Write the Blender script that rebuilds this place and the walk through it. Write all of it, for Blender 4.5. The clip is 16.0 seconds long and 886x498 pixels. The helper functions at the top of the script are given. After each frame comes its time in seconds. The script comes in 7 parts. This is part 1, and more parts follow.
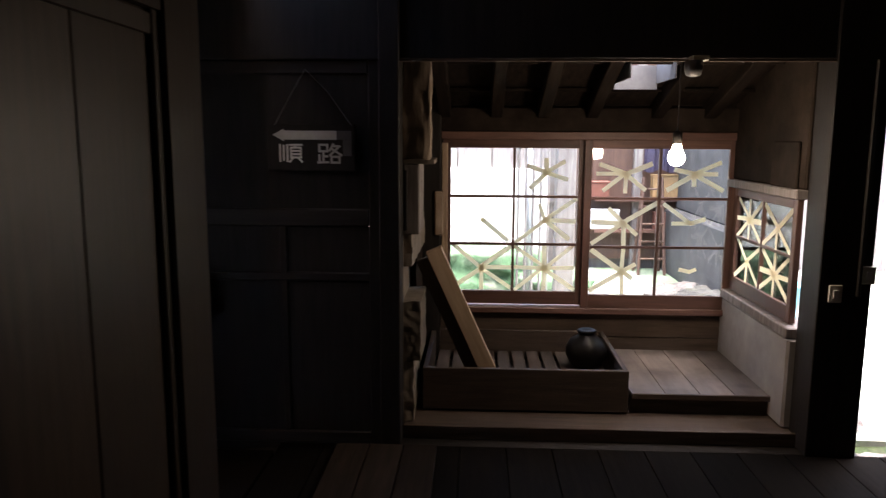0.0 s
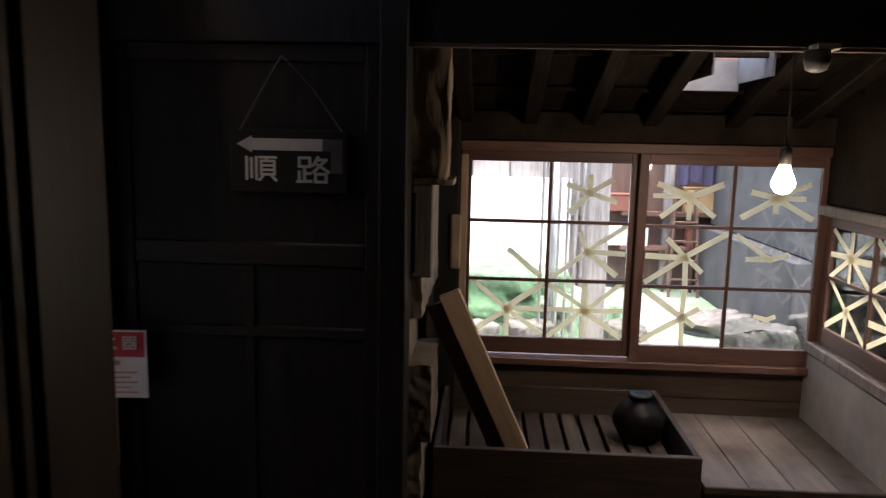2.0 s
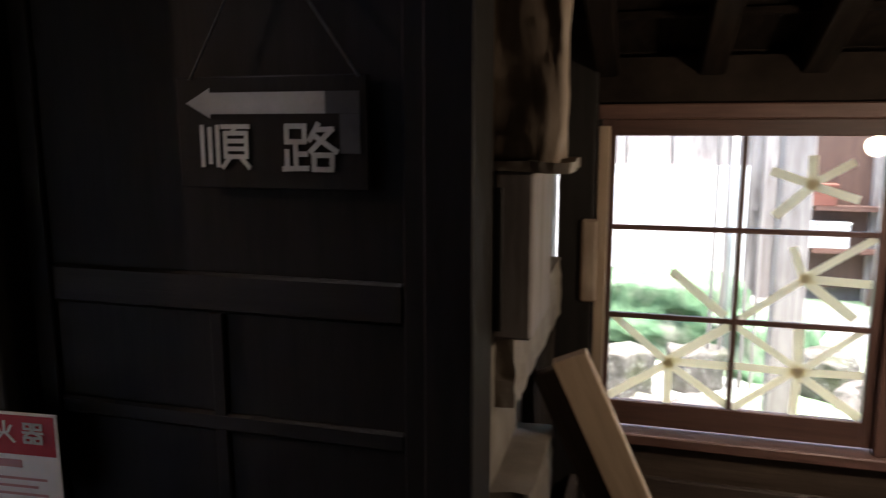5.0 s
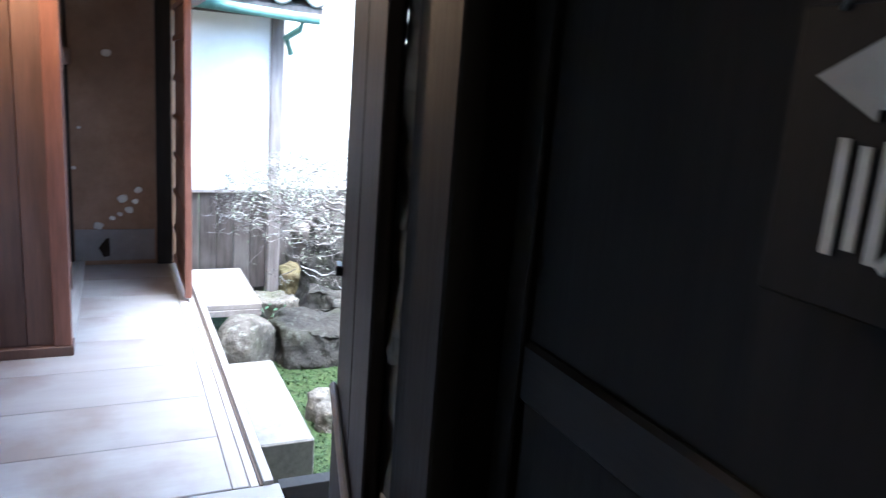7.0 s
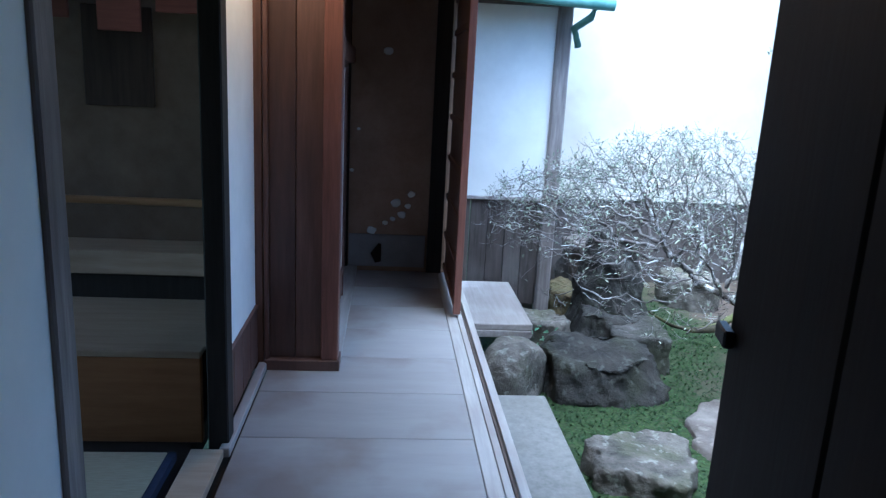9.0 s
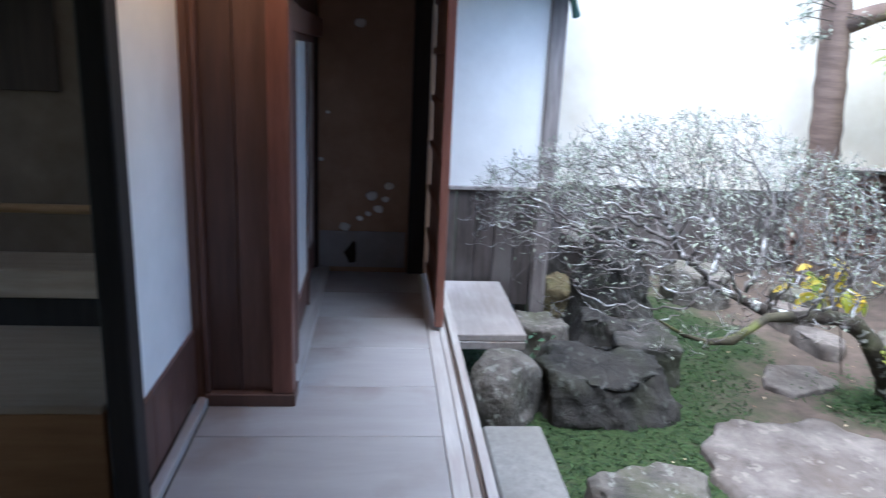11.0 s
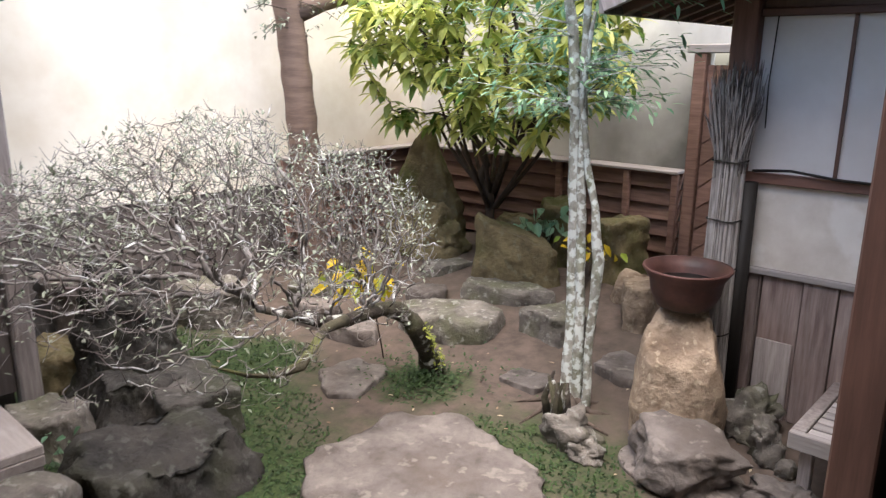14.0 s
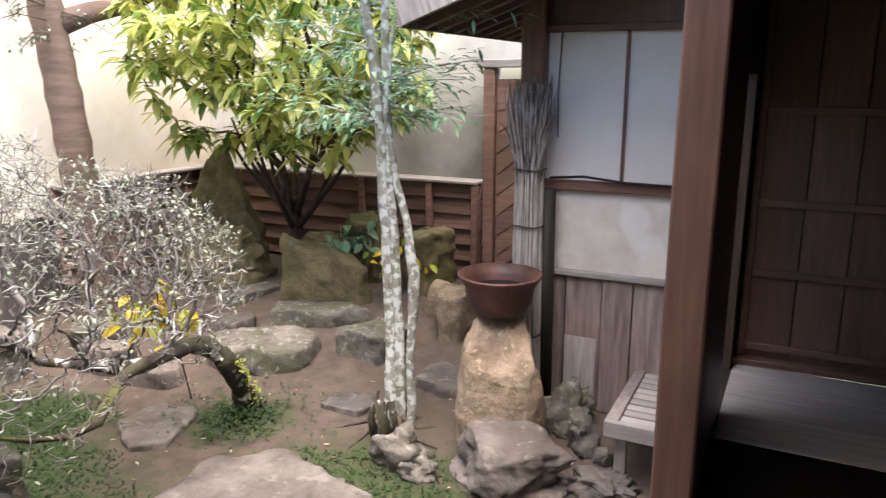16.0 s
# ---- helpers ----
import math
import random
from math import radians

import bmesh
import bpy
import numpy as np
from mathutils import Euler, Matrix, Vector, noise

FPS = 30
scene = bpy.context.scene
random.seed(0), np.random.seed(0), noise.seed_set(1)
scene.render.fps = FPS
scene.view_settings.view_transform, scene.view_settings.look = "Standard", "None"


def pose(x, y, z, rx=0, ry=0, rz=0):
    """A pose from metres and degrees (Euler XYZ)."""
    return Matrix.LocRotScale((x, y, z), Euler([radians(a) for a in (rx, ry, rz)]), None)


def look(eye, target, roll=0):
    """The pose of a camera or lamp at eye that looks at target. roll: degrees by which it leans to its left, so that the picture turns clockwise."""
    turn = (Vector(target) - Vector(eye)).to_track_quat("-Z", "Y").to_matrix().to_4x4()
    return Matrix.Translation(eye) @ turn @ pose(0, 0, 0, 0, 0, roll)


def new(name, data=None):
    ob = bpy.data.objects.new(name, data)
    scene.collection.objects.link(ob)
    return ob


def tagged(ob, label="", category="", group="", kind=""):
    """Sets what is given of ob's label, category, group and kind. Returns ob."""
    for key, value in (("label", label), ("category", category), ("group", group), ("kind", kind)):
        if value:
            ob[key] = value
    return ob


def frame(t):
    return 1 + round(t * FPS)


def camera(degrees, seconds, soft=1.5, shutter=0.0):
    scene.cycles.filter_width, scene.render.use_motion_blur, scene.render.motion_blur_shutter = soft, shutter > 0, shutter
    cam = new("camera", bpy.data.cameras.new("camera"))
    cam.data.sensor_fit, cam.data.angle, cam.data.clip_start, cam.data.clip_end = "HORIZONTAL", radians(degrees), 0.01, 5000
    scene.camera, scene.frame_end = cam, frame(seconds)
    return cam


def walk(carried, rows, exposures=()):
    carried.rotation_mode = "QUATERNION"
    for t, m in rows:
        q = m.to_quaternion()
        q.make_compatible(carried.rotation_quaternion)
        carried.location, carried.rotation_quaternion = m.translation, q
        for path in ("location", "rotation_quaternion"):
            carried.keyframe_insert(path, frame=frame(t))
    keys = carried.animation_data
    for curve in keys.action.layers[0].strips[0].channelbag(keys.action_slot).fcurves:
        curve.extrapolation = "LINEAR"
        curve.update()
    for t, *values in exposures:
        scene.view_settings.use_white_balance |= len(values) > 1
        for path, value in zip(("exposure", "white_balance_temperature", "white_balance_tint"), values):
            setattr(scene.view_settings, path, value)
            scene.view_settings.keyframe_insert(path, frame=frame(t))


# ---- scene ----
cam = camera(62.9, 16.0, soft=1.2, shutter=0.5)
PATH = [
    (0, (-0.132, 0.569, 1.429), (-0.222, 2.543, 1.125), 0.3),
    (0.5, (-0.123, 0.82, 1.432), (-0.145, 2.794, 1.112), 0.8),
    (1, (-0.126, 1.055, 1.45), (-0.258, 3.025, 1.137), 0.4),
    (1.5, (-0.159, 1.219, 1.437), (-0.341, 3.188, 1.135), 0.9),
    (2, (-0.211, 1.414, 1.46), (-0.327, 3.388, 1.164), 1.2),
    (2.5, (-0.168, 1.659, 1.423), (-0.204, 3.639, 1.144), 0.6),
    (3, (-0.074, 1.842, 1.444), (-0.193, 3.819, 1.165), 0.4),
    (5.3, (-0.258, 2.674, 1.385), (-0.943, 4.52, 1.035), 0.2),
    (5.5, (-0.314, 2.752, 1.387), (-1.123, 4.541, 1.007), 0.3),
    (6, (-0.436, 2.935, 1.393), (-1.58, 4.534, 1.028), 0.9),
    (6.5, (-0.573, 3.207, 1.404), (-2.168, 4.335, 0.973), 1.0),
    (7, (-0.669, 3.321, 1.412), (-2.436, 4.146, 0.97), 4.4),
    (7.5, (-0.86, 3.342, 1.374), (-2.677, 4.047, 0.928), 6.7),
    (8, (-1.101, 3.322, 1.375), (-3.003, 3.802, 0.989), 5.3),
    (8.5, (-1.239, 3.299, 1.327), (-3.179, 3.557, 0.913), 3.5),
    (10.8, (-1.782, 3.456, 1.286), (-3.716, 3.523, 0.781), 2.4),
    (11, (-1.875, 3.433, 1.306), (-3.797, 3.607, 0.784), 2.6),
    (11.5, (-2.079, 3.391, 1.333), (-3.973, 3.711, 0.776), 4.4),
    (12, (-2.212, 3.362, 1.303), (-4.058, 3.868, 0.724), 5.8),
    (12.5, (-2.337, 3.391, 1.302), (-4.121, 4.106, 0.748), 3.7),
    (13, (-2.433, 3.404, 1.29), (-4.033, 4.483, 0.762), 2.7),
    (13.5, (-2.498, 3.437, 1.3), (-3.917, 4.743, 0.769), 0.7),
    (14, (-2.635, 3.42, 1.294), (-3.944, 4.847, 0.793), 0.3),
    (14.5, (-2.739, 3.401, 1.294), (-3.973, 4.901, 0.819), 0.1),
    (15, (-2.794, 3.424, 1.283), (-3.922, 5.007, 0.814), 0.8),
    (15.5, (-2.779, 3.456, 1.28), (-3.747, 5.144, 0.818), 0.9),
    (16, (-2.752, 3.46, 1.284), (-3.613, 5.206, 0.826), -0.1),
]
EXPOSURES = [(0.0, 3.5, 6600, 18), (3.2, 3.12, 6600, 17), (5.3, 3.85, 6500, 14), (6.0, 5.4, 6000, 10), (6.5, 4.9, 5800, 8), (7.0, 4.05, 5300, 4), (7.5, 3.3, 4900, 2), (8.0, 2.75, 4600, 0), (8.7, 2.35, 4550, 0),
             (10.8, 2.4, 5150, 6), (12.0, 2.38, 5600, 10), (13.0, 2.12, 6300, 12), (15.0, 2.05, 6700, 14), (15.5, 2.25, 6800, 14), (16.0, 2.36, 6800, 14)]
walk(cam, [(t, look(eye, target, roll)) for t, eye, target, roll in PATH], EXPOSURES)


# ---- world and light ----
world = bpy.data.worlds.new("sky")
scene.world = world
world.use_nodes = True
wn = world.node_tree.nodes
sky = wn.new("ShaderNodeTexSky")
sky.sky_type, sky.sun_disc = "NISHITA", False
sky.sun_elevation, sky.sun_rotation = radians(78.6), radians(116.6)
sky.altitude, sky.dust_density, sky.air_density = 0, 3.0, 1.2
wn["Background"].inputs["Strength"].default_value = 0.15
world.node_tree.links.new(sky.outputs[0], wn["Background"].inputs["Color"])
sun = new("sun", bpy.data.lights.new("sun", "SUN"))
sun.data.energy, sun.data.angle, sun.data.color = 2.6, radians(75), (1.0, 0.95, 0.88)
sun.matrix_world = look((0, 0, 10), (-1.8, 0.9, 0.0))


# ---- materials ----
def mat(name, c1, c2, stretch=(1, 1, 1), size=8.0, rough=0.7, bump=0.25, metal=0.0, spec=0.35, stain=None, stain_size=1.6, stain_amount=0.5, random_amount=0.25, coat=0.0, relief=0.01, speck=None, speck_size=30.0, speck_amount=0.45, speck_low=0.58):
    m = bpy.data.materials.new(name)
    m.use_nodes = True
    nt = m.node_tree
    n, l = nt.nodes, nt.links
    bsdf = n["Principled BSDF"]
    co = n.new("ShaderNodeTexCoord")
    info = n.new("ShaderNodeObjectInfo")
    off = n.new("ShaderNodeMath")
    off.operation = "MULTIPLY"
    off.inputs[1].default_value = 17.0
    l.new(info.outputs["Random"], off.inputs[0])
    add = n.new("ShaderNodeVectorMath")
    add.operation = "ADD"
    l.new(co.outputs["Object"], add.inputs[0])
    l.new(off.outputs[0], add.inputs[1])
    mp = n.new("ShaderNodeMapping")
    mp.inputs["Scale"].default_value = stretch
    l.new(add.outputs[0], mp.inputs["Vector"])
    fine = n.new("ShaderNodeTexNoise")
    fine.inputs["Scale"].default_value, fine.inputs["Detail"].default_value, fine.inputs["Roughness"].default_value = size, 8, 0.65
    l.new(mp.outputs[0], fine.inputs["Vector"])
    ramp = n.new("ShaderNodeValToRGB")
    ramp.color_ramp.elements[0].position, ramp.color_ramp.elements[1].position = 0.32, 0.68
    ramp.color_ramp.elements[0].color, ramp.color_ramp.elements[1].color = (*c1, 1), (*c2, 1)
    l.new(fine.outputs["Fac"], ramp.inputs["Fac"])
    big = n.new("ShaderNodeTexNoise")
    big.inputs["Scale"].default_value, big.inputs["Detail"].default_value = stain_size, 5
    l.new(add.outputs[0], big.inputs["Vector"])
    mask = n.new("ShaderNodeMapRange")
    mask.inputs["From Min"].default_value, mask.inputs["From Max"].default_value = 0.48, 0.68
    mask.inputs["To Max"].default_value = stain_amount
    l.new(big.outputs["Fac"], mask.inputs["Value"])
    mix = n.new("ShaderNodeMix")
    mix.data_type = "RGBA"
    st = stain or tuple(0.5 * (a + b) * 0.55 for a, b in zip(c1, c2))
    mix.inputs["B"].default_value = (*st, 1)
    l.new(mask.outputs[0], mix.inputs["Factor"])
    l.new(ramp.outputs["Color"], mix.inputs["A"])
    final = mix.outputs["Result"]
    if speck:
        sn = n.new("ShaderNodeTexNoise")
        sn.inputs["Scale"].default_value, sn.inputs["Detail"].default_value = speck_size, 4
        l.new(add.outputs[0], sn.inputs["Vector"])
        sm = n.new("ShaderNodeMapRange")
        sm.inputs["From Min"].default_value, sm.inputs["From Max"].default_value, sm.inputs["To Max"].default_value = speck_low, speck_low + 0.08, speck_amount
        l.new(sn.outputs["Fac"], sm.inputs["Value"])
        sx = n.new("ShaderNodeMix")
        sx.data_type = "RGBA"
        sx.inputs["B"].default_value = (*speck, 1)
        l.new(sm.outputs[0], sx.inputs["Factor"]), l.new(final, sx.inputs["A"])
        final = sx.outputs["Result"]
    hue = n.new("ShaderNodeHueSaturation")
    vary = n.new("ShaderNodeMapRange")
    vary.inputs["To Min"].default_value, vary.inputs["To Max"].default_value = 1 - random_amount, 1 + random_amount
    l.new(info.outputs["Random"], vary.inputs["Value"])
    l.new(vary.outputs[0], hue.inputs["Value"])
    l.new(final, hue.inputs["Color"])
    l.new(hue.outputs[0], bsdf.inputs["Base Color"])
    rr = n.new("ShaderNodeMapRange")
    rr.inputs["To Min"].default_value, rr.inputs["To Max"].default_value = max(0.03, rough - 0.12), min(1, rough + 0.12)
    l.new(fine.outputs["Fac"], rr.inputs["Value"])
    l.new(rr.outputs[0], bsdf.inputs["Roughness"])
    bsdf.inputs["Metallic"].default_value = metal
    bsdf.inputs["Specular IOR Level"].default_value = spec
    bsdf.inputs["Coat Weight"].default_value = coat
    if bump:
        b = n.new("ShaderNodeBump")
        b.inputs["Strength"].default_value, b.inputs["Distance"].default_value = bump, relief
        l.new(fine.outputs["Fac"], b.inputs["Height"])
        l.new(b.outputs[0], bsdf.inputs["Normal"])
    return m


def glow(name, colour, strength):
    m = bpy.data.materials.new(name)
    m.use_nodes = True
    b = m.node_tree.nodes["Principled BSDF"]
    b.inputs["Base Color"].default_value = (*colour, 1)
    b.inputs["Emission Color"].default_value, b.inputs["Emission Strength"].default_value = (*colour, 1), strength
    return m


def glass(name):
    m = bpy.data.materials.new(name)
    m.use_nodes = True
    n, l = m.node_tree.nodes, m.node_tree.links
    clear, gloss, mix, fr = n.new("ShaderNodeBsdfTransparent"), n.new("ShaderNodeBsdfGlossy"), n.new("ShaderNodeMixShader"), n.new("ShaderNodeFresnel")
    clear.inputs["Color"].default_value = (0.93, 0.96, 0.95, 1)
    gloss.inputs["Roughness"].default_value = 0.02
    l.new(fr.outputs[0], mix.inputs[0]), l.new(clear.outputs[0], mix.inputs[1]), l.new(gloss.outputs[0], mix.inputs[2])
    l.new(mix.outputs[0], n["Material Output"].inputs["Surface"])
    return m


def leafy(name, c1, c2, rough=0.35, through_light=0.35):
    m = bpy.data.materials.new(name)
    m.use_nodes = True
    n, l = m.node_tree.nodes, m.node_tree.links
    b = n["Principled BSDF"]
    geo, ramp = n.new("ShaderNodeNewGeometry"), n.new("ShaderNodeValToRGB")
    ramp.color_ramp.elements[0].color, ramp.color_ramp.elements[1].color = (*c1, 1), (*c2, 1)
    l.new(geo.outputs["Random Per Island"], ramp.inputs["Fac"])
    l.new(ramp.outputs[0], b.inputs["Base Color"])
    b.inputs["Roughness"].default_value = rough
    tr, mix = n.new("ShaderNodeBsdfTranslucent"), n.new("ShaderNodeMixShader")
    l.new(ramp.outputs[0], tr.inputs["Color"])
    mix.inputs[0].default_value = through_light
    l.new(b.outputs[0], mix.inputs[1]), l.new(tr.outputs[0], mix.inputs[2])
    l.new(mix.outputs[0], n["Material Output"].inputs["Surface"])
    return m


Z, X, Y = (12, 12, 1), (1, 12, 12), (12, 1, 12)
M_SOOT = mat("sooty_wood", (0.014, 0.012, 0.011), (0.028, 0.024, 0.021), Z, 3, 0.6, 0.2, spec=0.25)
M_LEAF = mat("smooth_dark_plank", (0.009, 0.0075, 0.007), (0.022, 0.0175, 0.016), Z, 3, 0.6, 0.12, spec=0.07, stain=(0.028, 0.018, 0.014), stain_size=3)
# Near-black base colour carries the shade of the passage floor.
M_FLOOR_DK = mat("shaded_floor_wood", (0.005, 0.004, 0.0035), (0.011, 0.009, 0.0075), Y, 3, 0.85, 0.2, spec=0.03)
M_SOOT_X = mat("sooty_wood_level", (0.018, 0.015, 0.013), (0.035, 0.03, 0.027), X, 3, 0.55, 0.2, spec=0.3)
M_DOOR = mat("dark_door_wood", (0.03, 0.02, 0.015), (0.065, 0.043, 0.032), Z, 3, 0.45, 0.15, spec=0.4)
M_BROWN = mat("red_brown_wood", (0.1, 0.052, 0.04), (0.185, 0.096, 0.073), Z, 3, 0.5, 0.2, spec=0.4)
# Lighter, redder copy of M_BROWN; garden light put into the post colour.
M_REDPOST = mat("lit_red_post_wood", (0.15, 0.064, 0.046), (0.27, 0.12, 0.085), Z, 3, 0.45, 0.2, spec=0.4)
M_BROWN_X = mat("red_brown_wood_x", (0.1, 0.052, 0.04), (0.185, 0.096, 0.073), X, 3, 0.5, 0.2, spec=0.4)
M_WALNUT = mat("aged_board", (0.085, 0.045, 0.033), (0.16, 0.09, 0.066), Z, 2.5, 0.45, 0.15, spec=0.4)
M_CLOSET = mat("red_closet_board", (0.068, 0.038, 0.03), (0.13, 0.073, 0.056), Z, 2.5, 0.42, 0.15, spec=0.4)
M_PLATFORM = mat("worn_draining_board", (0.11, 0.085, 0.07), (0.22, 0.18, 0.155), Y, 1.5, 0.6, 0.2, stain=(0.055, 0.04, 0.032), stain_size=4, stain_amount=0.75)
# Colour and specular cut down so the alcove roof reads as shaded.
M_ROOFDK = mat("dim_roof_wood", (0.008, 0.006, 0.005), (0.024, 0.017, 0.013), Y, 3, 0.95, 0.3, spec=0.04)
M_SINK = mat("sink_wood", (0.06, 0.042, 0.032), (0.125, 0.09, 0.068), X, 3, 0.7, 0.3, stain=(0.05, 0.035, 0.028))
M_SINK_Y = mat("platform_wood", (0.036, 0.026, 0.021), (0.09, 0.068, 0.056), Y, 2, 0.7, 0.25, stain=(0.03, 0.021, 0.017), stain_size=5, stain_amount=0.6)
M_ENGAWA = mat("worn_veranda_board", (0.3, 0.275, 0.262), (0.36, 0.335, 0.32), (6, 1, 6), 1.6, 0.5, 0.06, stain=(0.18, 0.125, 0.1), stain_size=2.2, stain_amount=0.65, random_amount=0.07, spec=0.4)
M_ENGAWA_X = mat("worn_veranda_edge", (0.3, 0.27, 0.25), (0.46, 0.43, 0.4), X, 2.2, 0.55, 0.12, stain=(0.26, 0.21, 0.185), stain_size=2.5, stain_amount=0.5, random_amount=0.06)
M_GREY_WOOD = mat("weathered_grey_wood", (0.16, 0.135, 0.125), (0.34, 0.3, 0.285), Z, 3, 0.85, 0.35, stain=(0.1, 0.075, 0.065))
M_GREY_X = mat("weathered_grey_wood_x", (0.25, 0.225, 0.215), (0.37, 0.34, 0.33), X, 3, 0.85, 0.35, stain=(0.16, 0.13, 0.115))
M_BOARD_DK = mat("weathered_dark_board", (0.05, 0.04, 0.036), (0.12, 0.1, 0.093), Z, 3, 0.85, 0.35, stain=(0.22, 0.2, 0.19), stain_size=2.5, stain_amount=0.4)
M_FENCE = mat("fence_board", (0.13, 0.072, 0.055), (0.26, 0.155, 0.125), X, 3, 0.8, 0.3)
M_FENCE_Y = mat("fence_board_y", (0.13, 0.072, 0.055), (0.26, 0.155, 0.125), Y, 3, 0.8, 0.3)
M_HOUSEB = mat("house_board", (0.12, 0.085, 0.075), (0.27, 0.215, 0.195), Z, 3, 0.8, 0.35, stain=(0.15, 0.09, 0.075), stain_size=2.2)
M_PINE = mat("pale_pine", (0.42, 0.3, 0.2), (0.55, 0.42, 0.3), Z, 3, 0.6, 0.1)
M_BARKPOST = mat("peeled_log", (0.3, 0.22, 0.16), (0.48, 0.38, 0.29), (5, 5, 1), 4, 0.7, 0.4, stain=(0.2, 0.13, 0.09), stain_size=5)
M_PLASTER = mat("white_plaster", (0.78, 0.77, 0.75), (0.86, 0.85, 0.83), (1, 1, 1), 5, 0.9, 0.08, stain=(0.7, 0.68, 0.65), stain_size=1.2, stain_amount=0.35, random_amount=0)
M_WALL_OLD = mat("stained_garden_plaster", (0.72, 0.66, 0.56), (0.84, 0.8, 0.72), (1, 1, 1), 3, 0.92, 0.15, stain=(0.5, 0.42, 0.3), stain_size=0.9, stain_amount=0.5, random_amount=0)
M_WALL_GREY = mat("mildewed_plaster", (0.58, 0.56, 0.52), (0.74, 0.72, 0.68), (1, 1, 0.4), 2.5, 0.92, 0.15, stain=(0.34, 0.32, 0.295), stain_size=1.3, stain_amount=0.6, random_amount=0)


def mildew(m):
    """A dark mildew stain with a ragged edge where damp has crept up the plaster."""
    n, l = m.node_tree.nodes, m.node_tree.links
    bsdf = n["Principled BSDF"]
    base = bsdf.inputs["Base Color"].links[0].from_socket
    co, sep = n.new("ShaderNodeTexCoord"), n.new("ShaderNodeSeparateXYZ")
    l.new(co.outputs["Object"], sep.inputs[0])
    nz = n.new("ShaderNodeTexNoise")
    nz.inputs["Scale"].default_value, nz.inputs["Detail"].default_value = 2.2, 9
    l.new(co.outputs["Object"], nz.inputs["Vector"])
    fx, fz = n.new("ShaderNodeMapRange"), n.new("ShaderNodeMapRange")
    fx.inputs["From Min"].default_value, fx.inputs["From Max"].default_value = -6.3, -5.0
    fz.inputs["From Min"].default_value, fz.inputs["From Max"].default_value = 1.7, 0.5
    l.new(sep.outputs[0], fx.inputs["Value"]), l.new(sep.outputs[2], fz.inputs["Value"])
    mul, add, rng = n.new("ShaderNodeMath"), n.new("ShaderNodeMath"), n.new("ShaderNodeMapRange")
    mul.operation, add.operation = "MULTIPLY", "ADD"
    l.new(fx.outputs[0], mul.inputs[0]), l.new(fz.outputs[0], mul.inputs[1])
    l.new(mul.outputs[0], add.inputs[0]), l.new(nz.outputs["Fac"], add.inputs[1])
    rng.inputs["From Min"].default_value, rng.inputs["From Max"].default_value, rng.inputs["To Max"].default_value = 0.55, 1.35, 0.9
    l.new(add.outputs[0], rng.inputs["Value"])
    mx = n.new("ShaderNodeMix")
    mx.data_type = "RGBA"
    mx.inputs["B"].default_value = (0.1, 0.095, 0.088, 1)
    l.new(rng.outputs[0], mx.inputs["Factor"]), l.new(base, mx.inputs["A"])
    l.new(mx.outputs["Result"], bsdf.inputs["Base Color"])


mildew(M_WALL_GREY)
M_BEIGE = mat("beige_plaster", (0.5, 0.45, 0.4), (0.66, 0.62, 0.57), (1, 1, 1), 4, 0.9, 0.1, stain=(0.42, 0.36, 0.31), stain_size=1.8, stain_amount=0.6, random_amount=0, speck=(0.78, 0.77, 0.75), speck_size=3.5)
M_PANEL = mat("house_panel_paper", (0.6, 0.58, 0.57), (0.7, 0.68, 0.67), (1, 1, 1), 3, 0.85, 0.04, stain=(0.5, 0.47, 0.455), stain_size=1.3, stain_amount=0.5, random_amount=0)
M_DAUB = mat("old_daub", (0.2, 0.17, 0.14), (0.34, 0.29, 0.24), (1, 1, 1), 6, 0.95, 0.4, stain=(0.12, 0.1, 0.085), stain_size=2)
# Darkened copy of M_DAUB; its colour stands in for weak light in the alcove.
M_DAUB_DK = mat("dark_daub", (0.018, 0.013, 0.01), (0.045, 0.033, 0.026), (1, 1, 1), 6, 0.95, 0.4, spec=0.05, stain=(0.011, 0.009, 0.008), stain_size=2)
M_DAUB_LT = mat("grey_daub", (0.3, 0.28, 0.27), (0.42, 0.39, 0.37), (1, 1, 1), 5, 0.95, 0.25, stain=(0.2, 0.18, 0.165), stain_size=2)
M_SPOTWALL = mat("brown_paper_wall", (0.27, 0.165, 0.105), (0.36, 0.235, 0.16), (1, 1, 1), 7, 0.85, 0.05, random_amount=0)
M_SHOJI = mat("shoji_paper", (0.74, 0.72, 0.68), (0.82, 0.8, 0.76), (1, 1, 1), 20, 0.9, 0.03, stain=(0.66, 0.63, 0.58), stain_amount=0.3)
M_TATAMI = mat("tatami_straw", (0.36, 0.29, 0.18), (0.48, 0.4, 0.27), Y, 18, 0.8, 0.15)
M_CLOTH = mat("dark_blue_cloth", (0.02, 0.025, 0.05), (0.035, 0.04, 0.075), (1, 1, 1), 60, 0.9, 0.1)
M_OCHRE = mat("ochre_wood", (0.3, 0.17, 0.08), (0.42, 0.26, 0.13), Y, 3, 0.5, 0.1)
M_BEIGEWOOD = mat("light_alcove_wood", (0.34, 0.25, 0.17), (0.46, 0.36, 0.26), Y, 3, 0.55, 0.1)
M_PLAQUE = mat("red_brown_plaque", (0.2, 0.07, 0.05), (0.27, 0.1, 0.07), Y, 4, 0.6, 0.1)
M_TATWALL = mat("dim_sand_wall", (0.19, 0.135, 0.095), (0.27, 0.2, 0.145), (1, 1, 1), 9, 0.95, 0.1)
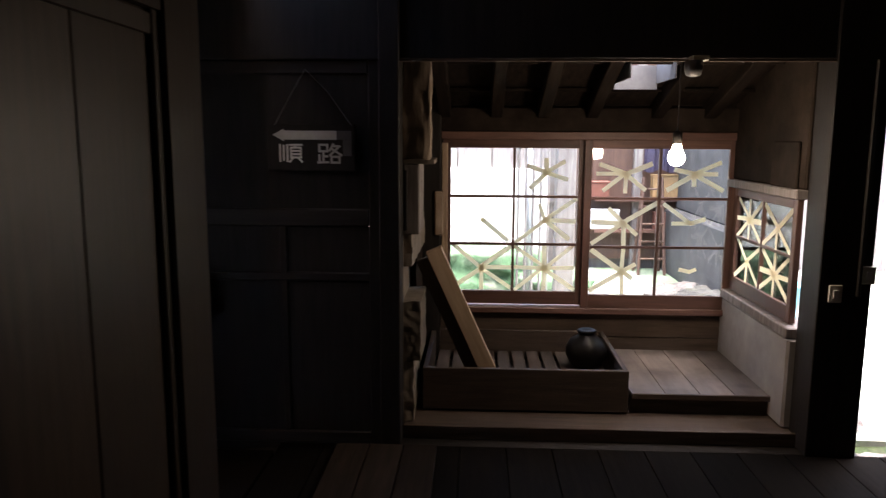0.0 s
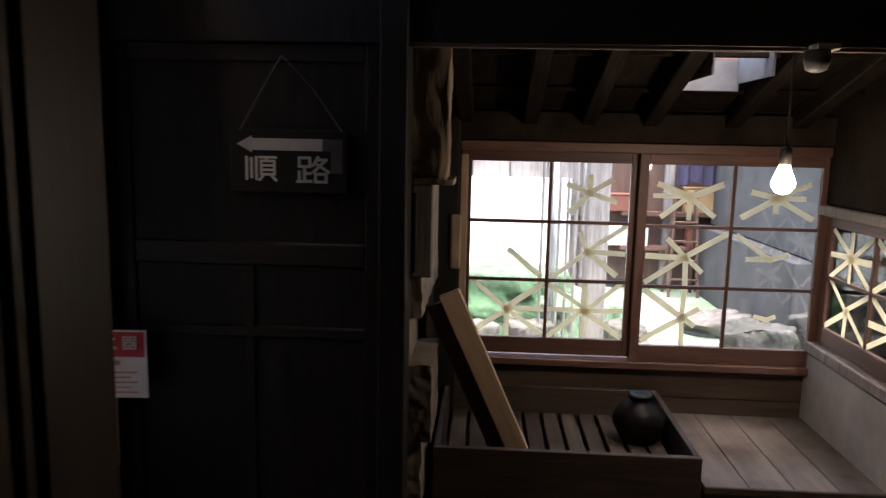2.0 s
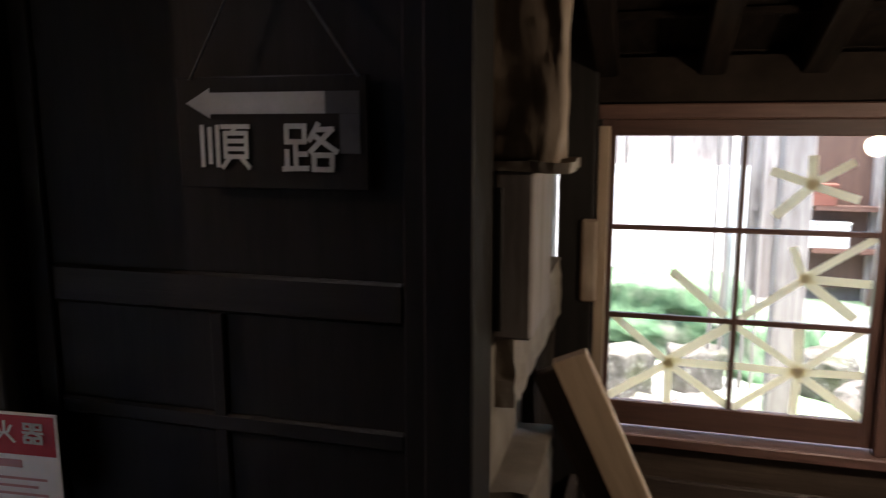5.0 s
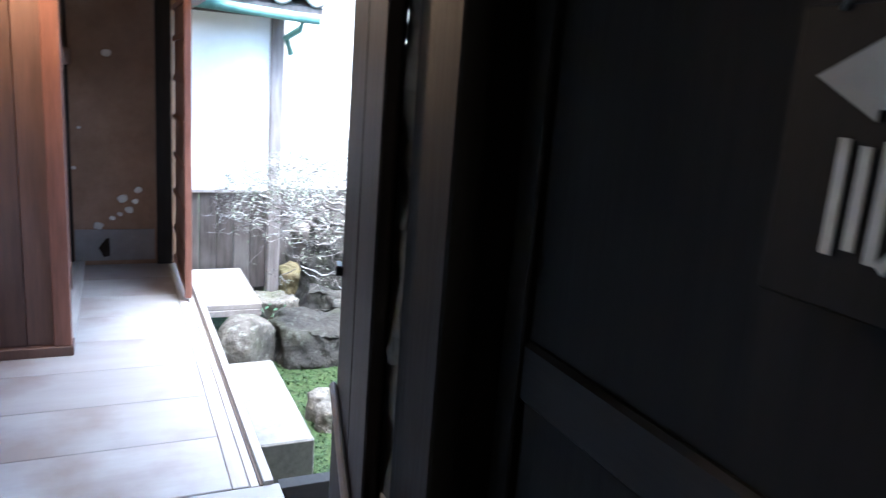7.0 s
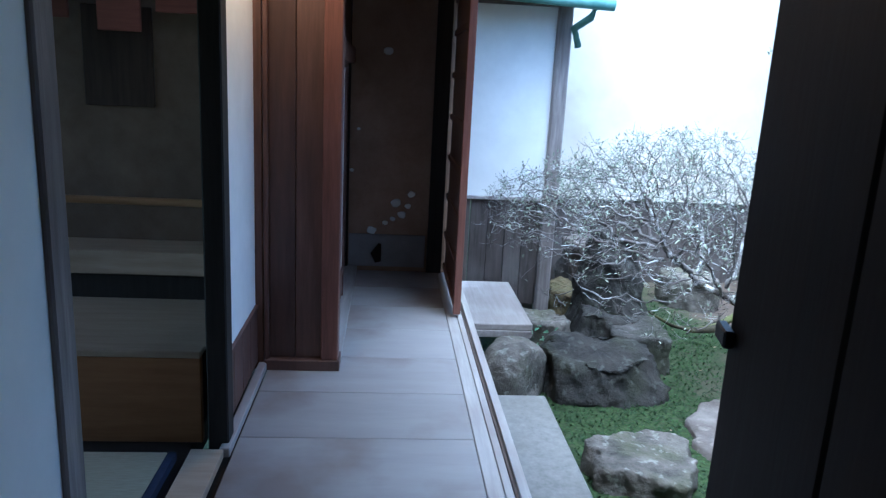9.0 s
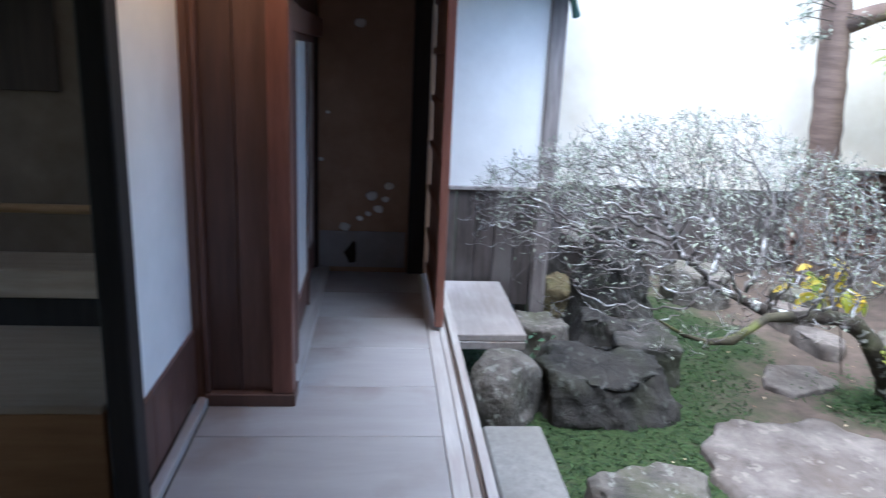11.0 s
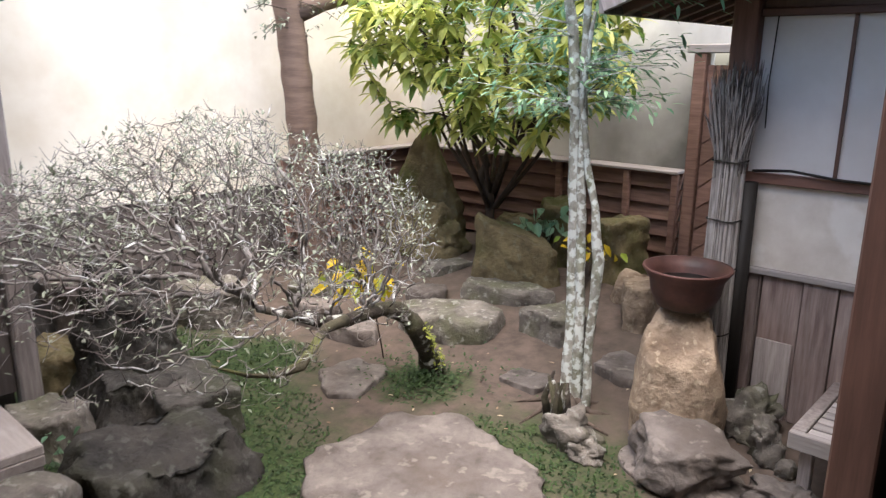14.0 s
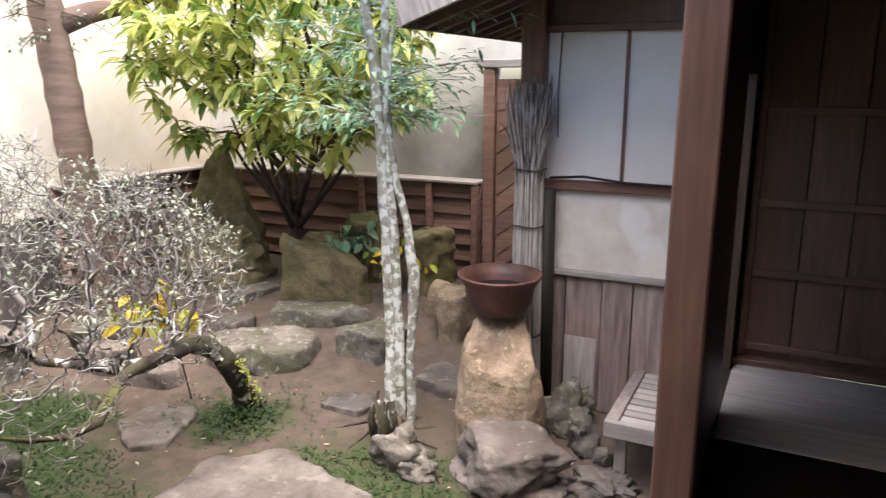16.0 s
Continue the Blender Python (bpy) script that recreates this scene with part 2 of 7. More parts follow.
M_CEIL = mat("sooty_ceiling", (0.06, 0.042, 0.033), (0.11, 0.078, 0.06), X, 3, 0.8, 0.2)
M_WHITE = mat("white_letter_paint", (0.6, 0.59, 0.57), (0.7, 0.69, 0.67), (1, 1, 1), 30, 0.7, 0.03)
M_TAPE_DARK = mat("dull_grey_tape", (0.1, 0.1, 0.1), (0.15, 0.15, 0.15), (1, 1, 1), 20, 0.5, 0.1)

M_RED = mat("red_print", (0.5, 0.03, 0.045), (0.56, 0.045, 0.06), (1, 1, 1), 20, 0.45, 0.0)
M_CARD = mat("white_card", (0.72, 0.7, 0.69), (0.78, 0.76, 0.75), (1, 1, 1), 20, 0.5, 0.0)
M_PINKTXT = mat("pale_red_print", (0.62, 0.3, 0.3), (0.68, 0.36, 0.36), (1, 1, 1), 20, 0.5, 0.0)
M_PLASTIC = mat("ivory_plastic", (0.6, 0.58, 0.5), (0.66, 0.63, 0.55), (1, 1, 1), 20, 0.4, 0.0)
M_METAL = mat("galvanised_sheet", (0.5, 0.51, 0.52), (0.62, 0.63, 0.64), (1, 1, 1), 6, 0.45, 0.05, metal=0.7)
M_IRON = mat("dark_iron", (0.02, 0.02, 0.02), (0.05, 0.045, 0.04), (1, 1, 1), 20, 0.5, 0.2, metal=0.6)
M_SHEET = mat("dull_zinc_sheet", (0.1, 0.1, 0.105), (0.17, 0.17, 0.175), (1, 1, 1), 6, 0.7, 0.1)
M_YARD_DK = mat("dark_yard_wall", (0.05, 0.047, 0.048), (0.1, 0.094, 0.094), (1, 1, 1), 4, 0.95, 0.3, stain=(0.025, 0.023, 0.023), stain_size=1.5, random_amount=0)
M_YARD_MOSS = mat("bright_yard_moss", (0.045, 0.1, 0.05), (0.11, 0.19, 0.1), (1, 1, 1), 12, 0.95, 0.6, stain=(0.2, 0.2, 0.16), stain_size=3, stain_amount=0.8, relief=0.03)
M_CLOTH_PU = mat("dull_purple_cloth", (0.12, 0.1, 0.17), (0.18, 0.15, 0.24), (1, 1, 1), 40, 0.9, 0.1)
M_COPPER = mat("green_copper", (0.1, 0.22, 0.19), (0.18, 0.33, 0.29), (1, 1, 1), 12, 0.7, 0.2, stain=(0.06, 0.07, 0.06))
M_TILE = mat("smoked_roof_tile", (0.13, 0.115, 0.11), (0.24, 0.22, 0.215), (1, 1, 1), 14, 0.6, 0.2)
M_JAR = mat("black_glaze", (0.003, 0.003, 0.003), (0.008, 0.007, 0.006), (1, 1, 1), 8, 0.42, 0.03, spec=0.2)
M_RUST = mat("rusted_basin", (0.05, 0.022, 0.018), (0.13, 0.056, 0.046), (1, 1, 1), 9, 0.5, 0.25, stain=(0.03, 0.018, 0.015), stain_size=3)
M_ROCK = mat("grey_garden_rock", (0.05, 0.045, 0.04), (0.19, 0.17, 0.15), (1, 1, 1), 7, 0.92, 0.9, stain=(0.075, 0.08, 0.04), stain_size=4, stain_amount=0.7, relief=0.05, speck=(0.34, 0.34, 0.31), speck_size=22)
M_ROCK_DK = mat("dark_garden_rock", (0.018, 0.017, 0.016), (0.075, 0.068, 0.062), (1, 1, 1), 7, 0.88, 0.9, stain=(0.04, 0.046, 0.02), stain_size=4, relief=0.05, speck=(0.15, 0.15, 0.14), speck_size=18)
M_ROCK_LT = mat("pale_stepping_stone", (0.066, 0.056, 0.051), (0.172, 0.15, 0.139), (1, 1, 1), 6, 0.92, 0.8, stain=(0.075, 0.06, 0.051), stain_size=3.5, stain_amount=0.8, relief=0.035, speck=(0.25, 0.22, 0.2), speck_size=14)
M_ROCK_OC = mat("ochre_standing_stone", (0.16, 0.115, 0.08), (0.36, 0.28, 0.205), (1, 1, 1), 9, 0.94, 0.9, stain=(0.12, 0.085, 0.06), stain_size=4, stain_amount=0.7, relief=0.05, speck=(0.45, 0.38, 0.28), speck_size=30)
M_ROCK_MOSS = mat("mossy_brown_rock", (0.085, 0.066, 0.034), (0.23, 0.185, 0.1), (1, 1, 1), 7, 0.95, 0.9, stain=(0.09, 0.1, 0.03), stain_size=3, stain_amount=0.8, relief=0.05, speck=(0.2, 0.19, 0.13), speck_size=20)
M_SLAB = mat("cut_stone_step", (0.15, 0.143, 0.132), (0.23, 0.22, 0.205), (1, 1, 1), 30, 0.9, 0.2, stain=(0.12, 0.112, 0.1), stain_amount=0.5, stain_size=3)
M_BARK_W = mat("lichen_white_bark", (0.13, 0.118, 0.095), (0.38, 0.375, 0.335), (1, 1, 0.6), 26, 0.9, 0.7, stain=(0.13, 0.15, 0.07), stain_size=6, stain_amount=0.5, random_amount=0, relief=0.02, speck=(0.7, 0.76, 0.74), speck_size=26, speck_amount=0.6, speck_low=0.48)
M_TWIG = mat("lichen_twig", (0.055, 0.046, 0.043), (0.22, 0.205, 0.198), (1, 1, 1), 10, 0.9, 0.2, stain=(0.07, 0.05, 0.046), stain_size=3, stain_amount=0.6, random_amount=0, speck=(0.66, 0.68, 0.68), speck_size=8, speck_amount=0.55, speck_low=0.56)
M_MOSSBARK = mat("moss_covered_bark", (0.03, 0.026, 0.018), (0.09, 0.08, 0.05), (1, 1, 1), 14, 0.95, 0.6, stain=(0.16, 0.19, 0.03), stain_size=5, stain_amount=0.9, relief=0.02, random_amount=0)
M_BARK_R = mat("ringed_brown_bark", (0.12, 0.08, 0.063), (0.24, 0.168, 0.134), (1, 1, 6), 3, 0.85, 0.5, stain=(0.12, 0.075, 0.06), stain_size=3)
M_BARK_D = mat("dark_stem_bark", (0.035, 0.026, 0.02), (0.1, 0.075, 0.06), (4, 4, 1), 6, 0.85, 0.4)
M_BARK_G = mat("gnarled_mossy_bark", (0.014, 0.011, 0.009), (0.06, 0.048, 0.04), (1, 1, 1), 14, 0.95, 0.9, stain=(0.12, 0.14, 0.035), stain_size=4, stain_amount=0.2, relief=0.03, speck=(0.55, 0.56, 0.53), speck_size=11, speck_low=0.55, speck_amount=0.75, random_amount=0)
M_STICK = mat("grey_brushwood", (0.2, 0.175, 0.16), (0.58, 0.54, 0.52), (8, 8, 1), 6, 0.9, 0.3)
M_ROPE = mat("black_twine", (0.02, 0.018, 0.015), (0.05, 0.045, 0.04), (1, 1, 1), 40, 0.9, 0.3)
M_TAPE = leafy("masking_tape", (0.82, 0.7, 0.44), (0.9, 0.86, 0.74), 0.7, 0.75)
L_BIG = leafy("glossy_broad_leaf", (0.07, 0.16, 0.03), (0.8, 0.8, 0.28), 0.3, 0.62)
L_YEL = leafy("yellowing_leaf", (0.2, 0.33, 0.03), (0.75, 0.5, 0.03), 0.4, 0.4)
L_SMALL = leafy("small_grey_green_leaf", (0.09, 0.11, 0.07), (0.3, 0.33, 0.26), 0.6, 0.25)
L_FERN = leafy("fine_blue_green_leaf", (0.09, 0.22, 0.13), (0.3, 0.45, 0.28), 0.5, 0.45)
L_MOSS = leafy("moss_leaf", (0.01, 0.027, 0.007), (0.037, 0.075, 0.017), 0.8, 0.2)
L_TUFT = leafy("yellow_green_tuft", (0.1, 0.13, 0.02), (0.3, 0.32, 0.06), 0.8, 0.2)
L_LITTER = leafy("dry_fallen_leaf", (0.14, 0.085, 0.045), (0.42, 0.35, 0.24), 0.7, 0.1)
# Passage shade put into the step colour, to match the floor boards.
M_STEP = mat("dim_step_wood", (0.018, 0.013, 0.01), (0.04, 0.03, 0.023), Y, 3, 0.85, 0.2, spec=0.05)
M_BRIGHTBROWN = mat("warm_brown_wood", (0.28, 0.13, 0.05), (0.38, 0.19, 0.08), Y, 3, 0.5, 0.12)
M_GLASS = glass("window_glass")
M_BULB = glow("bulb_light", (1.0, 0.86, 0.66), 14)
M_BLUE = mat("blue_plastic", (0.1, 0.4, 0.55), (0.13, 0.46, 0.6), (1, 1, 1), 10, 0.4, 0.0)


def ground_material():
    m = mat("garden_soil", (0.05, 0.037, 0.03), (0.108, 0.081, 0.066), (1, 1, 1), 9, 0.95, 0.5, stain=(0.08, 0.062, 0.046), stain_size=2.2, random_amount=0)
    nt = m.node_tree
    n, l = nt.nodes, nt.links
    bsdf = n["Principled BSDF"]
    base = bsdf.inputs["Base Color"].links[0].from_socket
    at = n.new("ShaderNodeAttribute")
    at.attribute_name = "moss"
    co = n.new("ShaderNodeTexCoord")
    nz = n.new("ShaderNodeTexNoise")
    nz.inputs["Scale"].default_value, nz.inputs["Detail"].default_value = 7, 8
    l.new(co.outputs["Object"], nz.inputs["Vector"])
    sm = n.new("ShaderNodeMath")
    sm.operation = "ADD"
    l.new(at.outputs["Fac"], sm.inputs[0]), l.new(nz.outputs["Fac"], sm.inputs[1])
    mr = n.new("ShaderNodeMapRange")
    mr.inputs["From Min"].default_value, mr.inputs["From Max"].default_value = 0.7, 1.25
    l.new(sm.outputs[0], mr.inputs["Value"])
    gr = n.new("ShaderNodeTexNoise")
    gr.inputs["Scale"].default_value, gr.inputs["Detail"].default_value = 60, 6
    l.new(co.outputs["Object"], gr.inputs["Vector"])
    gc = n.new("ShaderNodeValToRGB")
    gc.color_ramp.elements[0].color, gc.color_ramp.elements[1].color = (0.013, 0.024, 0.007, 1), (0.041, 0.064, 0.017, 1)
    gc.color_ramp.elements[0].position, gc.color_ramp.elements[1].position = 0.3, 0.7
    l.new(gr.outputs["Fac"], gc.inputs["Fac"])
    mx = n.new("ShaderNodeMix")
    mx.data_type = "RGBA"
    l.new(mr.outputs[0], mx.inputs["Factor"]), l.new(base, mx.inputs["A"]), l.new(gc.outputs[0], mx.inputs["B"])
    l.new(mx.outputs["Result"], bsdf.inputs["Base Color"])
    return m


M_GROUND = ground_material()
M_YARD = mat("pale_yard", (0.2, 0.2, 0.18), (0.36, 0.35, 0.33), (1, 1, 1), 5, 0.95, 0.3, stain=(0.16, 0.3, 0.12), stain_size=1.1, stain_amount=0.8, random_amount=0)


# ---- mesh helpers ----
def box(bm, x0, x1, y0, y1, z0, z1, bevel=0.0):
    r = bmesh.ops.create_cube(bm, size=1.0, matrix=Matrix.Translation(((x0 + x1) / 2, (y0 + y1) / 2, (z0 + z1) / 2)) @ Matrix.Diagonal((abs(x1 - x0), abs(y1 - y0), abs(z1 - z0), 1)))
    if bevel:
        es = list({e for v in r["verts"] for e in v.link_edges})
        bmesh.ops.bevel(bm, geom=es, offset=bevel, segments=1, affect="EDGES")
    return bm


def boxes(*specs, bevel=0.0):
    bm = bmesh.new()
    for sp in specs:
        box(bm, *sp, bevel=bevel)
    return bm


def mesh_of(bm, material, smooth=False, name="mesh"):
    me = bpy.data.meshes.new(name)
    bm.normal_update()
    bm.to_mesh(me)
    bm.free()
    me.materials.append(material)
    if smooth:
        for p in me.polygons:
            p.use_smooth = True
    return me


def part(name, bm, material, parent, label="", smooth=False):
    ob = new(name, mesh_of(bm, material, smooth, name))
    ob.parent = parent
    if label:
        tagged(ob, label)
    return ob


def solid(name, bm, material, label, category, kind="", group="", smooth=False):
    return tagged(new(name, mesh_of(bm, material, smooth, name)), label, category, group, kind)


def thing(name, label, category, at=(0, 0, 0), turn=0, group="", kind=""):
    e = new(name)
    e.matrix_world = pose(*at, 0, 0, turn)
    return tagged(e, label, category, group, kind)


def lathe(bm, profile, segments=32, centre=(0, 0)):
    rings = []
    for r, z in profile:
        rings.append([bm.verts.new((centre[0] + r * math.cos(2 * math.pi * i / segments), centre[1] + r * math.sin(2 * math.pi * i / segments), z)) for i in range(segments)])
    for a, b in zip(rings, rings[1:]):
        for i in range(segments):
            j = (i + 1) % segments
            bm.faces.new((a[i], a[j], b[j], b[i]))
    bm.faces.new(list(reversed(rings[0])))
    bm.faces.new(rings[-1])
    return bm


def tube(verts, faces, pts, radii, sides=6):
    """Appends a tapered tube through pts to the lists."""
    base = len(verts)
    n = len(pts)
    for i, p in enumerate(pts):
        p = Vector(p)
        d = (Vector(pts[min(i + 1, n - 1)]) - Vector(pts[max(i - 1, 0)])).normalized()
        a = d.orthogonal().normalized()
        b = d.cross(a)
        for k in range(sides):
            t = 2 * math.pi * k / sides
            verts.append(tuple(p + radii[i] * (math.cos(t) * a + math.sin(t) * b)))
    for i in range(n - 1):
        for k in range(sides):
            k2 = (k + 1) % sides
            faces.append((base + i * sides + k, base + i * sides + k2, base + (i + 1) * sides + k2, base + (i + 1) * sides + k))
    faces.append(tuple(base + k for k in reversed(range(sides))))
    faces.append(tuple(base + (n - 1) * sides + k for k in range(sides)))


def data_mesh(name, verts, faces, material, smooth=False):
    me = bpy.data.meshes.new(name)
    me.from_pydata(verts, [], faces)
    me.materials.append(material)
    if smooth:
        for p in me.polygons:
            p.use_smooth = True
    return me


def leaf(verts, faces, at, way, up, length, width, droop=0.25):
    """A folded, pointed leaf of six faces."""
    way, up = Vector(way).normalized(), Vector(up)
    side = way.cross(up)
    if side.length < 1e-3:
        side = way.orthogonal()
    side.normalize()
    nrm = side.cross(way)
    at, base = Vector(at), len(verts)
    for f, w in ((0.0, 0.06), (0.35, 0.5), (0.7, 0.38), (1.0, 0.0)):
        c = at + way * (length * f) - nrm * (droop * length * f * f)
        if w == 0:
            verts.append(tuple(c))
        else:
            lift = nrm * (w * width * 0.25)
            verts.extend((tuple(c - side * w * width + lift), tuple(c), tuple(c + side * w * width + lift)))
    b = base
    faces.extend(((b, b + 1, b + 4, b + 3), (b + 1, b + 2, b + 5, b + 4), (b + 3, b + 4, b + 7, b + 6), (b + 4, b + 5, b + 8, b + 7), (b + 6, b + 7, b + 9), (b + 7, b + 8, b + 9)))


def smoothstep(a, b, v):
    s = min(1.0, max(0.0, (v - a) / (b - a)))
    return s * s * (3 - 2 * s)


def ground_z(x, y):
    return -0.48 + 0.22 * smoothstep(6.2, 7.8, y) * smoothstep(-2.5, -4.5, x) + 0.018 * noise.noise((x * 1.7, y * 1.7, 0))


def rock(name, x, y, w, d, h, seed, material, label, turn=0.0, sharp=0.35, cuts=7, sink=0.38, flat=False, base=None, taper=0.0, group="", category="rock", lean=0.0, fine=1.0):
    """A boulder: a ball cut by chance planes and roughened, sunk into the ground."""
    rnd = random.Random(seed)
    bm = bmesh.new()
    bmesh.ops.create_icosphere(bm, subdivisions=5 if w > 0.3 else 4, radius=1.0)
    planes = []
    for i in range(cuts):
        v = Vector((rnd.gauss(0, 1), rnd.gauss(0, 1), rnd.gauss(0, 0.7))).normalized()
        planes.append((v, rnd.uniform(0.5, 0.82)))
    if flat:
        planes.append((Vector((0.03, 0.02, 1)).normalized(), 0.55))
    o = Vector((seed * 3.1, seed * 1.7, 0))
    for v in bm.verts:
        p = v.co.normalized()
        q = Vector((math.copysign(abs(p.x) ** 0.75, p.x), math.copysign(abs(p.y) ** 0.75, p.y), math.copysign(abs(p.z) ** 0.75, p.z)))
        for pl, dist in planes:
            over = q.dot(pl) - dist
            if over > 0:
                q -= pl * over * 0.92
        a = Vector((q.x * w, q.y * d, q.z * h)) / max(w, d, h)
        q += p * (sharp * 0.4 * noise.fractal(a * 1.6 + o, 0.7, 2.0, 6) + fine * 0.07 * noise.fractal(a * 5 + o, 0.6, 2.1, 5) + fine * 0.02 * noise.ridged_multi_fractal(a * 4 + o, 0.8, 2.1, 5, 1.0, 2.0) - 0.018)
        r_ = math.hypot(q.x, q.y)
        if q.z < 0.1 and r_ > 0.25:
            k_ = max(r_, 0.8 * smoothstep(0.1, -0.3, q.z)) / r_
            q.x, q.y = q.x * k_, q.y * k_
        s = 1 - taper * max(0.0, q.z)
        v.co = (q.x * s * w / 2 + lean * q.z * h, q.y * s * d / 2, q.z * h / 2)
    low = min(v.co.z for v in bm.verts)
    high = max(v.co.z for v in bm.verts)
    k = h * (1 + sink) / (high - low)
    for v in bm.verts:
        v.co.z = (v.co.z - low) * k - h * sink
    ob = new(name, mesh_of(bm, material, True, name))
    ob.matrix_world = pose(x, y, ground_z(x, y) if base is None else base, 0, 0, turn)
    return tagged(ob, label, category, group)


def stone(name, x, y, w, d, h, seed, material, label, turn=0.0, corners=6, tilt=(0.0, 0.0), rough=0.4, group="", category="rock", sink=0.16, flare=0.05, round_edge=0.02):
    """A broken stone with a flattish top, a cornered outline and rough steep sides."""
    rnd = random.Random(seed)
    n = 80
    angs = [2 * math.pi * (i + rnd.uniform(-0.3, 0.3)) / corners for i in range(corners)]
    rads = [rnd.uniform(0.86, 1.08) for i in range(corners)]
    o = Vector((seed * 3.7, seed * 1.3, seed * 0.7))

    def edge(t):
        for i in range(corners):
            a, b = angs[i], angs[(i + 1) % corners]
            span = (b - a) % (2 * math.pi)
            u = (t - a) % (2 * math.pi)
            if u <= span:
                r0, r1 = rads[i], rads[(i + 1) % corners]
                return r0 * r1 * math.sin(span) / (r0 * math.sin(u) + r1 * math.sin(span - u))
        return 1.0

    out = [edge(2 * math.pi * k / n) for k in range(n)]
    out = [0.3 * out[k - 1] + 0.4 * out[k] + 0.3 * out[(k + 1) % n] for k in range(n)]
    size = min(w, d)
    drop = h + sink
    rows = [(0.25, 0), (0.5, 0), (0.7, 0), (0.84, 0), (0.93, 0.0), (0.975, 0.25 * round_edge), (1.0, round_edge)]
    steps = max(3, int(drop / 0.035))
    rows += [(1.0 + flare * k / steps, round_edge + (drop - round_edge) * k / steps) for k in range(1, steps + 1)]
    verts, faces = [], []

    def put(fr, down, t, r):
        px, py = math.cos(t) * r * fr * w / 2, math.sin(t) * r * fr * d / 2
        top = h * (1 + tilt[0] * px * 2 / w + tilt[1] * py * 2 / d)
        p = Vector((px, py, 0.0))
        top += rough * (0.05 * noise.fractal(p * 4 + o, 0.8, 2.0, 6) + 0.012 * noise.fractal(p * 22 + o, 0.8, 2.0, 4)) * min(1.0, 0.35 + h * 4)
        z = top - down * (top + sink) / drop
        if down > 0 or fr > 0.9:
            q = Vector((px, py, z))
            side = rough * size * (0.16 * noise.fractal(q * 4.5 + o, 0.8, 2.1, 6) + 0.05 * noise.fractal(q * 17 + o, 0.7, 2.1, 4))
            px, py = px + math.cos(t) * side, py + math.sin(t) * side
        verts.append((px, py, z))

    put(0, 0, 0, 0)
    for fr, down in rows:
        for k in range(n):
            put(fr, down, 2 * math.pi * k / n, out[k])
    for k in range(n):
        faces.append((0, 1 + k, 1 + (k + 1) % n))
    for r_ in range(len(rows) - 1):
        for k in range(n):
            a, b = 1 + r_ * n + k, 1 + r_ * n + (k + 1) % n
            faces.append((a, a + n, b + n, b))
    ob = new(name, data_mesh(name, verts, faces, material, True))
    ob.matrix_world = pose(x, y, ground_z(x, y), 0, 0, turn)
    return tagged(ob, label, category, group)


# ---- ground ----
def build_ground():
    xs = np.concatenate((np.linspace(-400, -9, 10), np.linspace(-8.5, -2.2, 127), np.linspace(-1.8, 5, 30), np.linspace(8, 400, 8)))
    ys = np.concatenate((np.linspace(-400, 2, 8), np.linspace(3.0, 9.2, 125), np.linspace(9.6, 14, 12), np.linspace(18, 400, 8)))
    verts = [(x, y, ground_z(x, y)) for y in ys for x in xs]
    nx = len(xs)
    faces = [(j * nx + i, j * nx + i + 1, (j + 1) * nx + i + 1, (j + 1) * nx + i) for j in range(len(ys) - 1) for i in range(nx - 1)]
    me = data_mesh("ground", verts, faces, M_GROUND, True)
    a = me.attributes.new("moss", "FLOAT", "POINT")
    a.data.foreach_set("value", [moss_at(v[0], v[1]) for v in verts])
    return tagged(new("ground", me), "reddish garden soil with patches of green moss", "ground", kind="structure")


def moss_at(x, y):
    near = 1 - smoothstep(4.85, 6.15, y - 0.1 * (x + 5.0) - 0.5 * smoothstep(-5.2, -6.2, x))
    patch = max(smoothstep(0.9, 0.2, math.hypot(x + 4.35, y - 5.85)) * 0.8, smoothstep(0.7, 0.2, math.hypot(x + 6.3, y - 5.6)), 0.8 * smoothstep(0.5, 0.1, math.hypot(x + 5.3, y - 6.15)), 0.6 * smoothstep(0.6, 0.1, math.hypot(x + 7.0, y - 6.9)))
    far = 0.7 * (y > 9) + 0.6 * (x > -2)
    return 0.8 * max(near, patch, far)


build_ground()

# ---- dark passage ----
def planks(parent, name, axis, a0, a1, step, b0, b1, z0, z1, material, gap=0.003, bevel=0.003):
    """Boards side by side along x or y, each an object on a shared mesh."""
    n = max(1, round((a1 - a0) / step))
    w = (a1 - a0) / n
    bm = bmesh.new()
    if axis == "x":
        box(bm, 0, w - gap, 0, b1 - b0, 0, z1 - z0, bevel)
    else:
        box(bm, 0, b1 - b0, 0, w - gap, 0, z1 - z0, bevel)
    me = mesh_of(bm, material, name=name)
    for i in range(n):
        ob = new(name, me)
        ob.parent = parent
        ob.location = (a0 + i * w, b0, z0) if axis == "x" else (b0, a0 + i * w, z0)


